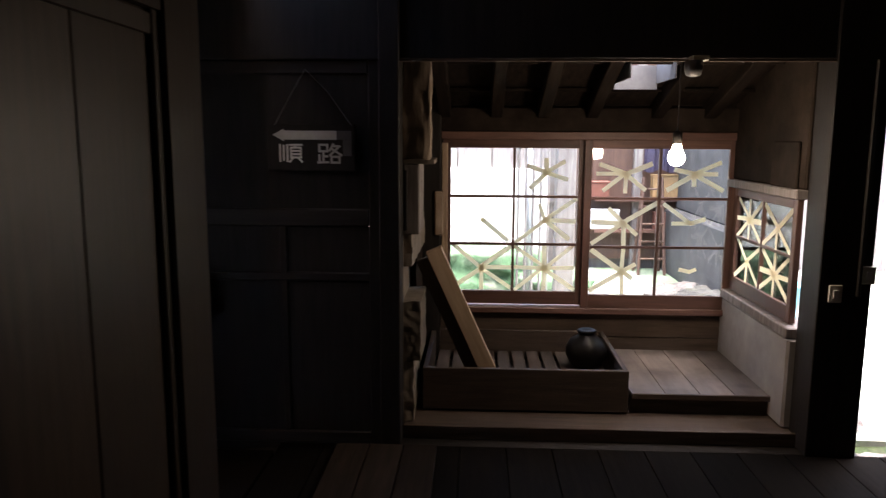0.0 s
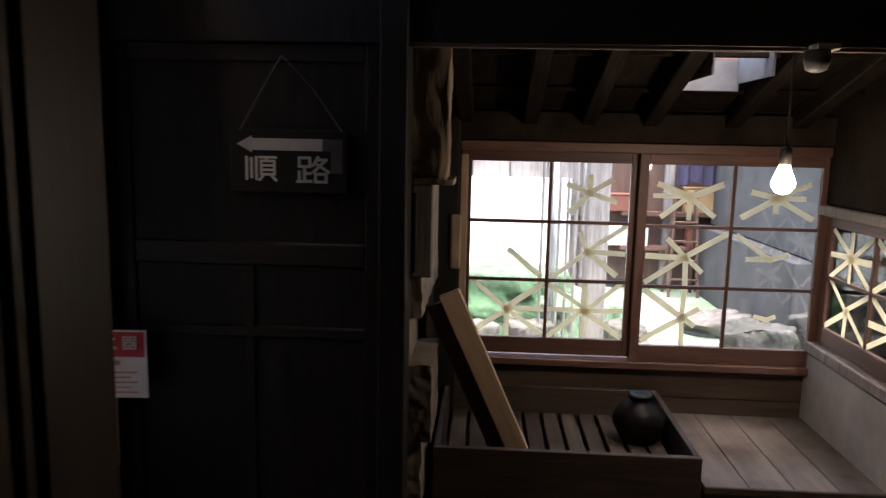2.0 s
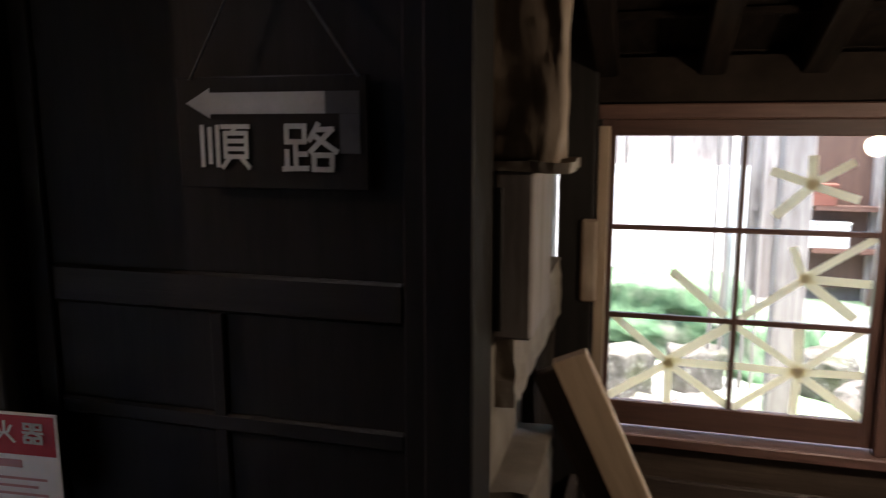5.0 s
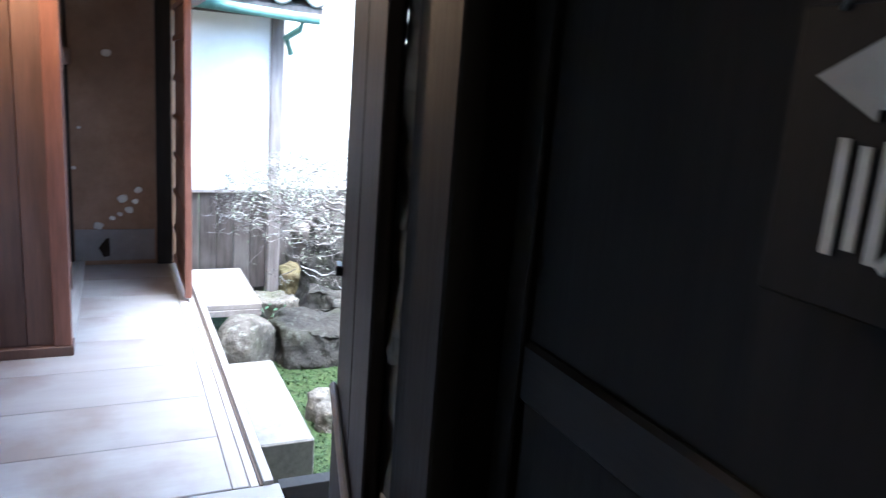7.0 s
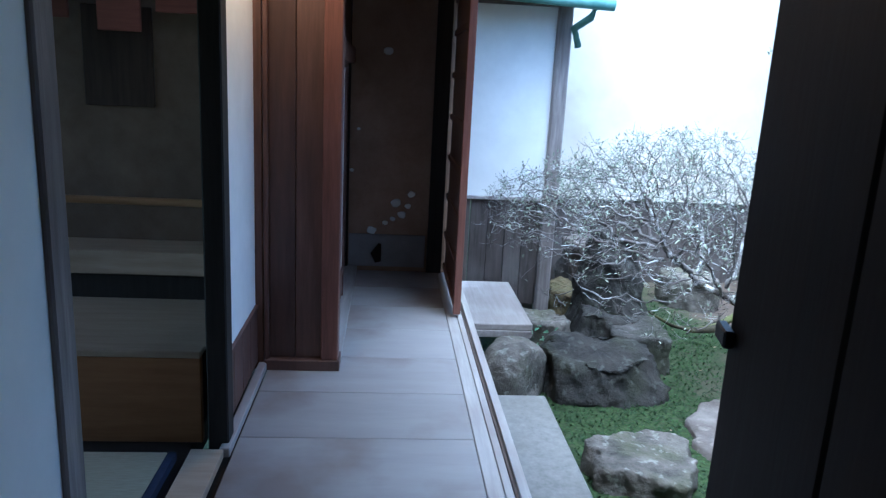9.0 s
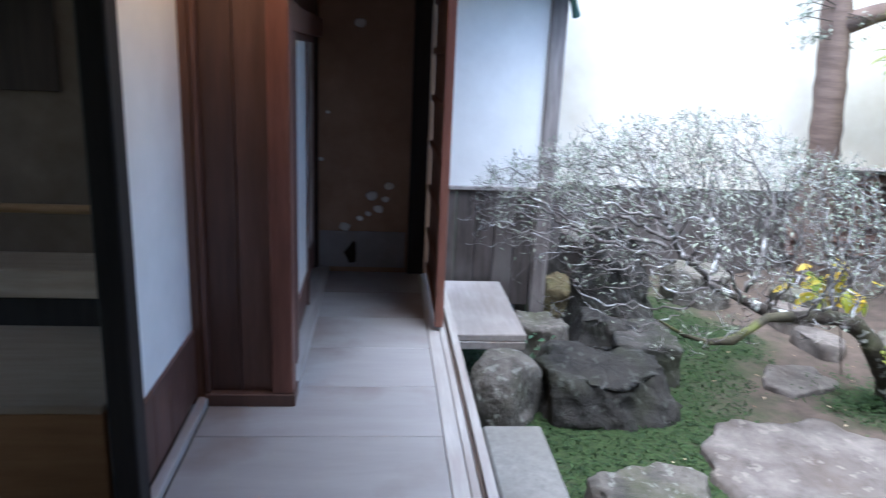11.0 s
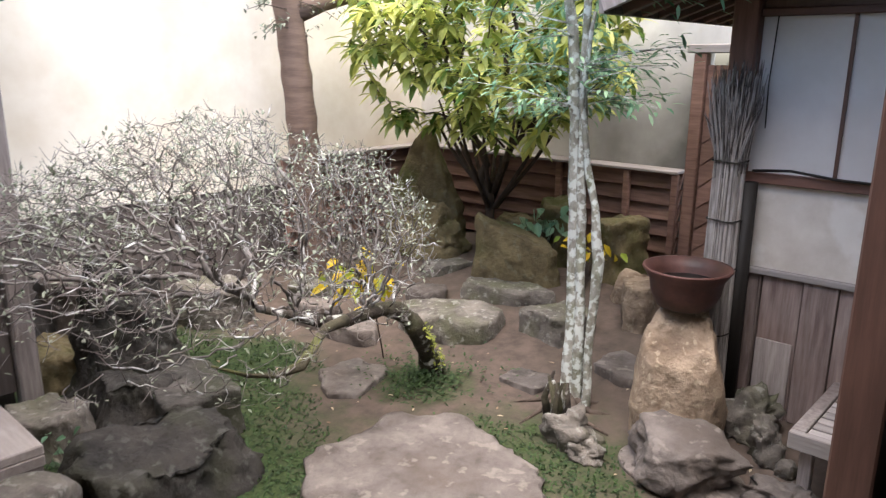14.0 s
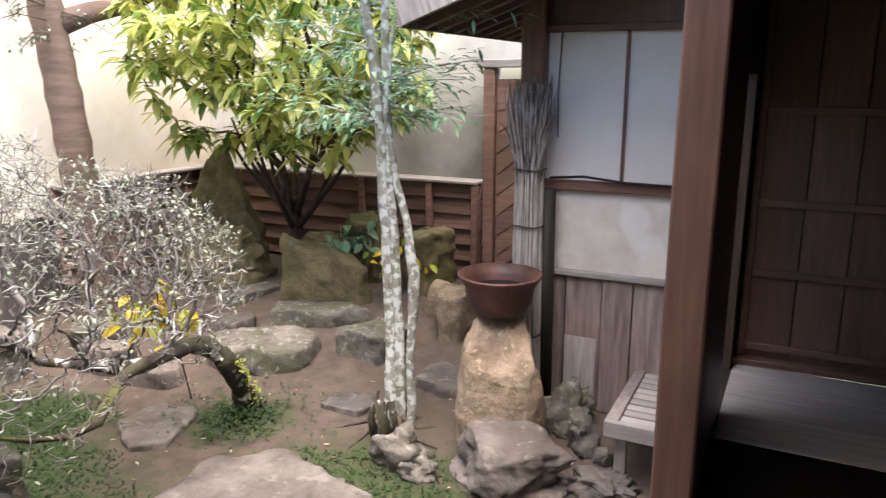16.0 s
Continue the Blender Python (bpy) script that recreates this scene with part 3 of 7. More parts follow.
solid("kitchen_wall_sill", boxes((-1.61, 1.63, 3.785, 3.9, -0.3, -0.002), (-1.75, -1.6, 3.69, 3.9, -0.3, -0.002)), M_SOOT_X, "black sill under the kitchen wall", "sill", "structure")
floor = solid("floor", boxes((-1.05, 3.2, -2.6, 3.78, -0.3, -0.03), (-2.97, -1.0, 2.8, 6.95, -0.3, -0.03), (-6.2, -2.9, 2.72, 3.66, -0.16, -0.03)), M_SOOT_X, "dark worn wooden floor of the passage and veranda", "floor", "structure")
ceiling = solid("ceiling", boxes((-1.15, 3.3, -2.7, 3.86, 2.3, 2.4), (-6.3, -1.15, 2.66, 3.9, 2.12, 2.2), (-2.97, -1.1, 3.9, 7.0, 2.12, 2.2), (-5.2, -1.15, -0.2, 2.66, 2.3, 2.4)), M_CEIL, "soot-dark boarded ceiling", "ceiling", "structure")
# Out of view; added to shade the veranda from the sky.
veranda_eave = solid("veranda_eave", boxes((-6.2, -3.1, 3.86, 4.05, 2.05, 2.1), (-6.4, -3.0, 3.74, 3.86, 1.8, 1.93)), M_BROWN_X, "brown eave beam and boards added unseen to shade the veranda", "eave", "structure")

# left wall: sliding wooden doors in a row
wall_west = solid("wall_west", boxes((-1.15, -1.03, -2.6, 2.72, 0.0, 0.03), (-1.15, -1.03, -2.6, 2.72, 1.78, 2.3), (-1.16, -1.02, 2.66, 2.91, 0, 2.3)), M_DOOR, "dark wooden sill, lintel and post of the passage wall", "wall", "structure")


def plank_door(name, at, turn, width, height, label, boards=3, rails=(0.02, 1.68), material=M_DOOR):
    d = thing(name, label, "door", at, turn, kind="structure")
    w = width / boards
    for i in range(boards):
        part("board", boxes((i * w, (i + 1) * w - 0.004, 0, 0.022, 0, height), bevel=0.004), material, d)
    for z in rails:
        part("rail", boxes((0.0, width, -0.014, -0.002, z, z + 0.06), bevel=0.003), material, d)
    for x in (0, width - 0.05):
        part("stile", boxes((x, x + 0.05, -0.02, -0.003, 0, height), bevel=0.003), material, d)
    return d


for i, y in enumerate((-2.55, -1.68, -0.8, 0.08, 0.95, 1.8)):
    plank_door("door_%d" % (i + 1), (-1.03 - 0.03 * (i % 2), y, 0.03), 90, 0.87, 1.75, "dark brown wooden sliding door with vertical boards", 2)

wall_south = solid("wall_south", boxes((-1.15, 3.3, -2.75, -2.6, 0, 2.3)), M_SOOT, "sooty wooden wall", "wall", "structure")
wall_east = solid("wall_east", boxes((3.2, 3.3, -2.6, 5.2, -0.48, 2.4)), M_SOOT, "sooty wooden wall", "wall", "structure")

# wall with the sign door and the sink opening
wall_north = solid("wall_north", boxes((-1.586, -1.45, 3.69, 3.84, 0, 2.3), (-0.56, -0.47, 3.74, 3.9, 0, 2.3), (-1.45, -0.56, 3.76, 3.86, 1.76, 2.3), (-0.47, 1.4, 3.78, 3.9, 1.765, 2.3),
                                       (1.375, 1.6, 3.76, 3.94, 0, 2.3), (1.6, 3.2, 3.78, 3.9, 1.95, 2.3), (2.5, 3.2, 3.78, 3.9, -0.4, 1.95), bevel=0.004), M_SOOT, "soot-blackened posts and lintel of the kitchen wall", "wall", "structure")
trim_1 = solid("trim_lintel", boxes((-0.47, 1.4, 3.765, 3.777, 1.752, 1.765), bevel=0.002), M_SINK, "worn pale lower edge of the lintel", "trim", "structure")

sign_door = thing("door_7", "black sliding door with a middle rail and panels", "door", (-1.45, 3.78, 0.0), 0, kind="structure")
part("panel", boxes((0.05, 0.84, 0.012, 0.03, 1.11, 1.7)), M_SOOT, sign_door)
for x0, x1 in ((0.05, 0.43), (0.46, 0.84)):
    part("panel", boxes((x0, x1, 0.012, 0.03, 0.06, 1.03), bevel=0.003), M_SOOT, sign_door)
for x0, x1 in ((0, 0.05), (0.84, 0.89)):
    part("stile", boxes((x0, x1, 0, 0.04, 0, 1.76), bevel=0.003), M_SOOT, sign_door)
part("stile", boxes((0.43, 0.46, 0.002, 0.036, 0.06, 1.03), bevel=0.003), M_SOOT, sign_door)
for z0, z1 in ((0, 0.06), (1.03, 1.11), (1.7, 1.76), (0.78, 0.82)):
    part("rail", boxes((0.05, 0.84, 0.001, 0.038, z0, z1), bevel=0.006), M_SOOT_X, sign_door)

# corner strip of broken daub beside the plank door
def lumpy(bm, x0, x1, y0, y1, z0, z1, amount, seed, cuts=9):
    """A box with a rough, crumbling surface."""
    tmp = bmesh.new()
    box(tmp, x0, x1, y0, y1, z0, z1)
    bmesh.ops.subdivide_edges(tmp, edges=tmp.edges, cuts=cuts, use_grid_fill=True)
    o = Vector((seed * 2.3, seed * 5.1, 0))
    for v_ in tmp.verts:
        c = v_.co
        d = Vector((noise.noise(c * 14 + o), noise.noise(c * 14 + o + Vector((7, 0, 0))), noise.noise(c * 14 + o + Vector((0, 7, 0)))))
        d += 0.5 * Vector((noise.noise(c * 40 + o), noise.noise(c * 40 + o + Vector((7, 0, 0))), 0))
        v_.co = c + d * amount
    me = bpy.data.meshes.new("tmp")
    tmp.to_mesh(me)
    tmp.free()
    bm.from_mesh(me)
    bpy.data.meshes.remove(me)
    return bm


bm = bmesh.new()
for i in range(11):
    lumpy(bm, -1.676, -1.588, 3.7, 3.79, i * 0.2, i * 0.2 + 0.205, 0.016, i, 7)
wall_daub = solid("wall_daub", bm, M_DAUB, "broken edge of an old daub wall", "wall", "structure")

gate_leaf = thing("door_8", "dark weathered plank door standing ajar with gaps", "door", (-1.668, 3.7, 0.02), 167, kind="structure")
for x0, x1 in ((-0.04, 0.235), (0.242, 0.615)):
    part("plank", boxes((x0, x1, 0, 0.028, 0, 2.1), bevel=0.004), M_LEAF, gate_leaf)
for z0, z1 in ((0.02, 0.9), (1.22, 2.08)):
    part("cover_strip", boxes((0.22, 0.257, -0.02, -0.002, z0, z1), bevel=0.003), M_LEAF, gate_leaf)
for z in (0.3, 1.62):
    part("batten", boxes((0.02, 0.6, -0.045, -0.021, z, z + 0.07), bevel=0.004), M_LEAF, gate_leaf)
part("kick_rail", boxes((-0.02, 0.614, 0.029, 0.046, 0.64, 0.665), bevel=0.006), M_GREY_X, gate_leaf, "worn grey rail across the door")
part("kick_board", boxes((-0.02, 0.612, 0.029, 0.036, 0.03, 0.638), bevel=0.003), M_LEAF, gate_leaf)
part("latch", boxes((0.575, 0.63, 0.029, 0.045, 0.94, 0.965), bevel=0.003), M_IRON, gate_leaf, "black iron latch")


# ---- sign ----
sign = thing("direction_sign", "black board with white arrow and characters hung on a cord", "sign", (-1.053, 3.765, 1.28))
part("board", boxes((0, 0.385, 0, 0.01, 0.0, 0.205), bevel=0.002), M_SOOT, sign)
bm = bmesh.new()
pts = [(0.021, 0.157), (0.071, 0.184), (0.071, 0.176), (0.304, 0.176), (0.304, 0.137), (0.071, 0.137), (0.071, 0.129)]
f = bm.faces.new([bm.verts.new((x, -0.002, z)) for x, z in pts])
r = bmesh.ops.extrude_face_region(bm, geom=[f])
bmesh.ops.translate(bm, verts=[v for v in r["geom"] if isinstance(v, bmesh.types.BMVert)], vec=(0, 0.0015, 0))
part("arrow", bm, M_WHITE, sign, "white painted arrow")
part("tape", boxes((0.305, 0.37, -0.0015, -0.0005, 0.137, 0.176), (0.332, 0.37, -0.0016, -0.0006, 0.066, 0.1365)), M_TAPE_DARK, sign, "dull grey tape strip")


def strokes(parent, segs, x, z, w, h, y, thick, material, name="character"):
    bm = bmesh.new()
    for k, (x0, z0, x1, z1) in enumerate(segs):
        a, b = Vector((x + x0 * w, 0, z + z0 * h)), Vector((x + x1 * w, 0, z + z1 * h))
        d = b - a
        m = Matrix.Translation(((a + b) / 2).to_tuple()) @ Matrix.Translation((0, y - 0.00013 * k, 0)) @ Matrix.Rotation(-math.atan2(d.z, d.x), 4, "Y") @ Matrix.Diagonal((d.length + thick * 0.8, 0.0014, thick, 1))
        bmesh.ops.create_cube(bm, size=1.0, matrix=m)
    return part(name, bm, material, parent)


JUN = [(0.04, 0.05, 0.04, 0.95), (0.2, 0.12, 0.2, 0.9), (0.36, 0.05, 0.36, 0.95), (0.46, 0.95, 1.0, 0.95), (0.73, 0.95, 0.66, 0.8), (0.52, 0.8, 0.95, 0.8), (0.52, 0.8, 0.52, 0.26), (0.95, 0.8, 0.95, 0.26),
       (0.52, 0.62, 0.95, 0.62), (0.52, 0.44, 0.95, 0.44), (0.52, 0.26, 0.95, 0.26), (0.62, 0.26, 0.46, 0.02), (0.82, 0.26, 1.0, 0.02)]
RO = [(0.06, 0.95, 0.4, 0.95), (0.06, 0.95, 0.06, 0.62), (0.4, 0.95, 0.4, 0.62), (0.06, 0.62, 0.4, 0.62), (0.23, 0.62, 0.23, 0.05), (0.23, 0.36, 0.42, 0.36), (0.06, 0.42, 0.06, 0.05), (0.0, 0.04, 0.44, 0.06),
      (0.66, 0.98, 0.5, 0.66), (0.62, 0.88, 0.92, 0.88), (0.92, 0.88, 0.52, 0.42), (0.6, 0.74, 1.0, 0.42), (0.58, 0.34, 0.92, 0.34), (0.58, 0.34, 0.58, 0.04), (0.92, 0.34, 0.92, 0.04), (0.58, 0.04, 0.92, 0.04)]
strokes(sign, JUN, 0.048, 0.038, 0.102, 0.08, -0.0015, 0.0085, M_WHITE)
strokes(sign, RO, 0.221, 0.034, 0.104, 0.085, -0.0015, 0.0095, M_WHITE)
v, f = [], []
tube(v, f, [(0.03, 0.0, 0.2), (0.11, 0.004, 0.34), (0.17, 0.006, 0.44)], [0.0025] * 3, 5)
tube(v, f, [(0.37, 0.0, 0.2), (0.27, 0.004, 0.34), (0.17, 0.006, 0.44)], [0.0025] * 3, 5)
cord = new("cord", data_mesh("cord", v, f, M_TAPE_DARK))
cord.parent = sign
tagged(cord, "grey hanging cord")

# ---- fire extinguisher notice ----
notice = thing("extinguisher_notice", "red and white fire extinguisher notice card", "sign", (-1.575, 3.672, 0.58), 5)
part("card", boxes((0, 0.22, 0, 0.003, 0, 0.23), bevel=0.001), M_CARD, notice)
part("red_band", boxes((0.006, 0.214, -0.0015, -0.0003, 0.14, 0.224)), M_RED, notice, "red printed band")
SHO = [(0.08, 0.9, 0.18, 0.75), (0.02, 0.65, 0.14, 0.5), (0.04, 0.05, 0.2, 0.35), (0.6, 1.0, 0.6, 0.7), (0.35, 0.9, 0.42, 0.72), (0.88, 0.9, 0.78, 0.72), (0.34, 0.65, 0.9, 0.65), (0.34, 0.65, 0.34, 0.0), (0.9, 0.65, 0.9, 0.0), (0.34, 0.44, 0.9, 0.44), (0.34, 0.24, 0.9, 0.24)]
KA = [(0.5, 1.0, 0.48, 0.5), (0.48, 0.5, 0.05, 0.0), (0.49, 0.5, 0.95, 0.0), (0.15, 0.75, 0.28, 0.45), (0.85, 0.8, 0.68, 0.5)]
KI = [(0.08, 0.95, 0.42, 0.95), (0.08, 0.7, 0.42, 0.7), (0.08, 0.95, 0.08, 0.7), (0.42, 0.95, 0.42, 0.7), (0.58, 0.95, 0.92, 0.95), (0.58, 0.7, 0.92, 0.7), (0.58, 0.95, 0.58, 0.7), (0.92, 0.95, 0.92, 0.7), (0.02, 0.52, 0.98, 0.52), (0.5, 0.64, 0.1, 0.34), (0.5, 0.58, 0.9, 0.34),
      (0.08, 0.28, 0.42, 0.28), (0.08, 0.02, 0.42, 0.02), (0.08, 0.28, 0.08, 0.02), (0.42, 0.28, 0.42, 0.02), (0.58, 0.28, 0.92, 0.28), (0.58, 0.02, 0.92, 0.02), (0.58, 0.28, 0.58, 0.02), (0.92, 0.28, 0.92, 0.02)]
for g, x in ((SHO, 0.03), (KA, 0.09), (KI, 0.15)):
    strokes(notice, g, x, 0.168, 0.042, 0.042, -0.003, 0.005, M_CARD)
part("text_bar", boxes((0.03, 0.14, -0.002, -0.0003, 0.112, 0.128)), M_PINKTXT, notice)
for i in range(5):
    part("text_bar", boxes((0.03, 0.19 - 0.02 * (i % 2), -0.0015, -0.0003, 0.085 - i * 0.017, 0.09 - i * 0.017)), M_PINKTXT, notice)

part("stick", boxes((0.1, 0.122, 0.004, 0.014, -0.24, 0.0), bevel=0.003), M_PINE, notice, "pale wooden stick")
notice.scale = (1.12, 1, 1.02)
ext = thing("fire_extinguisher", "red fire extinguisher standing on the dark floor", "fire extinguisher", (-1.52, 3.56, 0.0))
part("body", lathe(bmesh.new(), [(0.06, 0.0), (0.068, 0.01), (0.068, 0.34), (0.055, 0.385), (0.025, 0.41), (0.02, 0.43)], 24), M_RED, ext, smooth=True)
part("valve", boxes((-0.02, 0.02, -0.02, 0.02, 0.431, 0.46), bevel=0.004), M_IRON, ext)
part("lever", boxes((-0.015, 0.015, -0.12, 0.02, 0.461, 0.475), bevel=0.004), M_IRON, ext, "black lever")
v, f = [], []
tube(v, f, [(0.02, 0, 0.44), (0.075, 0, 0.42), (0.085, 0, 0.3), (0.08, 0, 0.15)], [0.009] * 4, 8)
hose = new("hose", data_mesh("hose", v, f, M_SOOT, True))
hose.parent = ext

# ---- kitchen alcove ----
alcove = solid("alcove_ledge", boxes((-0.47, 1.42, 3.88, 4.96, -0.1, 0.055), (-0.47, 1.4, 3.862, 3.878, 0.0, 0.066), bevel=0.003), M_SINK, "worn wooden ledge under the sink", "ledge", "structure")
wall_back = solid("alcove_back_wall", boxes((-0.47, 1.46, 4.9, 4.98, 0.055, 0.23), (-0.47, 1.46, 4.895, 4.975, 0.235, 0.42), bevel=0.004), M_SINK, "horizontal boards under the kitchen window", "wall", "structure")
# Dim upper wall: darkness comes from the daub colour.
wall_above = solid("alcove_upper_wall", boxes((-0.47, 1.46, 4.9, 5.02, 1.46, 1.8), (-0.47, 1.4, 4.84, 4.9, 1.47, 1.6)), M_DAUB_DK, "wall and beam above the kitchen window, dimness put into the colour", "wall", "structure")
wall_side = solid("alcove_side_wall", boxes((-0.6, -0.475, 3.9, 5.0, 0.0, 1.9)), M_DAUB, "rough daub side wall", "wall", "structure")
for (y0, y1, z0, z1, d, m_, lab) in ((3.93, 4.3, 0.06, 0.36, 0.05, M_DAUB, "crumbling daub at the foot of the side wall"), (3.91, 4.28, 0.37, 0.66, 0.085, M_DAUB, "broken layer of daub on the side wall"), (4.32, 4.78, 0.06, 0.8, 0.03, M_DAUB_DK, "daub on the side wall, dimness put into the colour"), (3.96, 4.78, 0.82, 1.0, 0.04, M_DAUB, "cracked layer of daub on the side wall")):
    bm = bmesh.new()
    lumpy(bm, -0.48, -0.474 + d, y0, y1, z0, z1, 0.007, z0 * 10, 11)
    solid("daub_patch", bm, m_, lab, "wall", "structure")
solid("grey_side_board", boxes((-0.47, -0.395, 3.915, 4.2, 0.98, 1.31), bevel=0.006), M_GREY_WOOD, "grey board let into the side wall", "board", "structure")
solid("dark_side_slot", boxes((-0.468, -0.452, 3.9, 3.913, 1.0, 1.28), bevel=0.002), M_SOOT, "dark edge of the grey board", "board", "structure")
bm = bmesh.new()
lumpy(bm, -0.47, -0.345, 3.905, 4.03, 1.33, 2.25, 0.014, 3, 14)
bark_post = solid("rough_log_post", bm, M_BARKPOST, "rough hewn pale post end beside the opening", "post", "structure", smooth=True)
lumpy_cap = bmesh.new()
lumpy(lumpy_cap, -0.475, -0.325, 3.9, 4.05, 1.31, 1.33, 0.006, 5, 9)
solid("post_ledge", lumpy_cap, M_DAUB, "broken daub ledge under the post end", "ledge", "structure")
solid("alcove_corner_post", boxes((-0.45, -0.34, 4.8, 4.9, 0.06, 1.75), bevel=0.006), M_SOOT, "dark corner post", "post", "structure")
solid("pale_batten", boxes((-0.335, -0.3, 4.83, 4.86, 0.5, 1.4), bevel=0.003), M_PINE, "pale wooden strip beside the window", "trim", "structure")

knee = solid("alcove_knee_wall", boxes((1.34, 1.46, 3.945, 4.9, 0.055, 0.5), bevel=0.012), M_DAUB_LT, "grey plastered low wall under the side window", "wall", "structure")
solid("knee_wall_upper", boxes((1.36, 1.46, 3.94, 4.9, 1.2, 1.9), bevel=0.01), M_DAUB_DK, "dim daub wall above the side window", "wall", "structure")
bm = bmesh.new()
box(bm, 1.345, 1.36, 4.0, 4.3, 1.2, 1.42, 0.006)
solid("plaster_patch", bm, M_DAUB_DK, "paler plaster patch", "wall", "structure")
roof = bmesh.new()
for x0, x1, y0, y1 in ((-0.6, 0.6, 3.9, 5.3), (0.83, 1.6, 3.9, 5.3), (0.6, 0.83, 3.9, 4.2), (0.6, 0.83, 4.6, 5.3)):
    vs = [roof.verts.new((x, y, 1.62 + (4.9 - y) * 0.33 + dz)) for dz in (0, 0.06) for x, y in ((x0, y0), (x1, y0), (x1, y1), (x0, y1))]
    for q in ((3, 2, 1, 0), (4, 5, 6, 7), (0, 1, 5, 4), (1, 2, 6, 5), (2, 3, 7, 6), (3, 0, 4, 7)):
        roof.faces.new([vs[k] for k in q])
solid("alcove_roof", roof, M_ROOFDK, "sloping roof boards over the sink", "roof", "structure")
sky_light = thing("skylight_shaft", "small sheet-metal skylight shaft in the roof", "skylight", (0, 0, 0), kind="structure")
part("far_side", boxes((0.601, 0.829, 4.588, 4.598, 1.69, 1.815)), M_SHEET, sky_light)
part("side", boxes((0.821, 0.829, 4.2, 4.587, 1.72, 1.96)), M_SHEET, sky_light)
part("side", boxes((0.601, 0.609, 4.2, 4.587, 1.72, 1.96)), M_SHEET, sky_light)
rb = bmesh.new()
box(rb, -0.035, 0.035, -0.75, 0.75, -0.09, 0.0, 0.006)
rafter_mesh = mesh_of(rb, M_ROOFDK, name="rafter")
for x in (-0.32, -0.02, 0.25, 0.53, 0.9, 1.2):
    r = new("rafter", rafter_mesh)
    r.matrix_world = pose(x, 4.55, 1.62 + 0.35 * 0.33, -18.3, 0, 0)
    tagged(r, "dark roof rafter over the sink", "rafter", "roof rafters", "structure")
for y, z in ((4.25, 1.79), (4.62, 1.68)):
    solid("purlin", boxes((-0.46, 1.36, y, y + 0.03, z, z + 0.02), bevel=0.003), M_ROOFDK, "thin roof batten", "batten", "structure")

sink = thing("wooden_sink", "low wooden sink box with slatted bottom on the ledge", "sink", (-0.39, 4.08, 0.066))
part("front", boxes((0, 1.03, 0, 0.028, 0, 0.216), bevel=0.003), M_SINK, sink)
part("back", boxes((0, 1.03, 0.75, 0.775, 0, 0.216), bevel=0.003), M_SINK, sink)
for x in (0, 1.004):
    part("side", boxes((x, x + 0.026, 0.029, 0.749, 0, 0.215), bevel=0.003), M_SINK_Y, sink)
part("bottom", boxes((0.027, 1.003, 0.03, 0.748, 0.0, 0.03)), M_SINK_Y, sink)
for i in range(11):
    x = 0.045 + i * 0.087
    part("slat", boxes((x, x + 0.07, 0.034, 0.745, 0.075, 0.09), bevel=0.003), M_SINK_Y, sink)
jar = thing("black_jar", "round black glazed jar standing in the sink", "jar", (0.495, 4.54, 0.158))
part("body", lathe(bmesh.new(), [(0.06, 0), (0.09, 0.025), (0.115, 0.075), (0.115, 0.11), (0.092, 0.155), (0.05, 0.182), (0.042, 0.194)]), M_JAR, jar, smooth=True)
part("rim", lathe(bmesh.new(), [(0.038, 0.193), (0.052, 0.199), (0.054, 0.21), (0.044, 0.215), (0.03, 0.207), (0.0005, 0.204)]), M_JAR, jar, smooth=True)

platform = thing("draining_platform", "worn wooden draining board beside the sink", "platform", (0.66, 4.1, 0.056))
for i in range(4):
    part("board", boxes((0.0 + i * 0.172, 0.169 + i * 0.172, 0, 0.77, 0.085, 0.108), bevel=0.002), M_PLATFORM, platform)
part("front_board", boxes((0.0, 0.688, 0.016, 0.04, 0, 0.084), bevel=0.002), M_SINK, platform)
part("edge", boxes((0.0, 0.688, -0.014, -0.001, 0.08, 0.11), bevel=0.003), M_SINK, platform)

plank = solid("leaning_plank", boxes((-0.042, 0.042, -0.018, 0.018, 0, 0.78), bevel=0.003), M_PINE, "pale planed plank leaning in the sink corner", "plank")
plank.matrix_world = pose(-0.03, 4.25, 0.16, 4, -24, 0)
block = solid("dark_plank", boxes((-0.05, 0.05, -0.02, 0.02, 0, 0.72), bevel=0.004), M_DOOR, "dark old plank leaning against the side wall", "plank")
block.matrix_world = pose(-0.1, 4.3, 0.158, 3, -24, 0)
strip = solid("hanging_wooden_paddle", boxes((-0.025, 0.025, -0.01, 0.01, -0.26, 0.0), bevel=0.008), M_BARKPOST, "small worn wooden paddle hung by the window", "paddle")
strip.matrix_world = pose(-0.35, 4.79, 1.12)


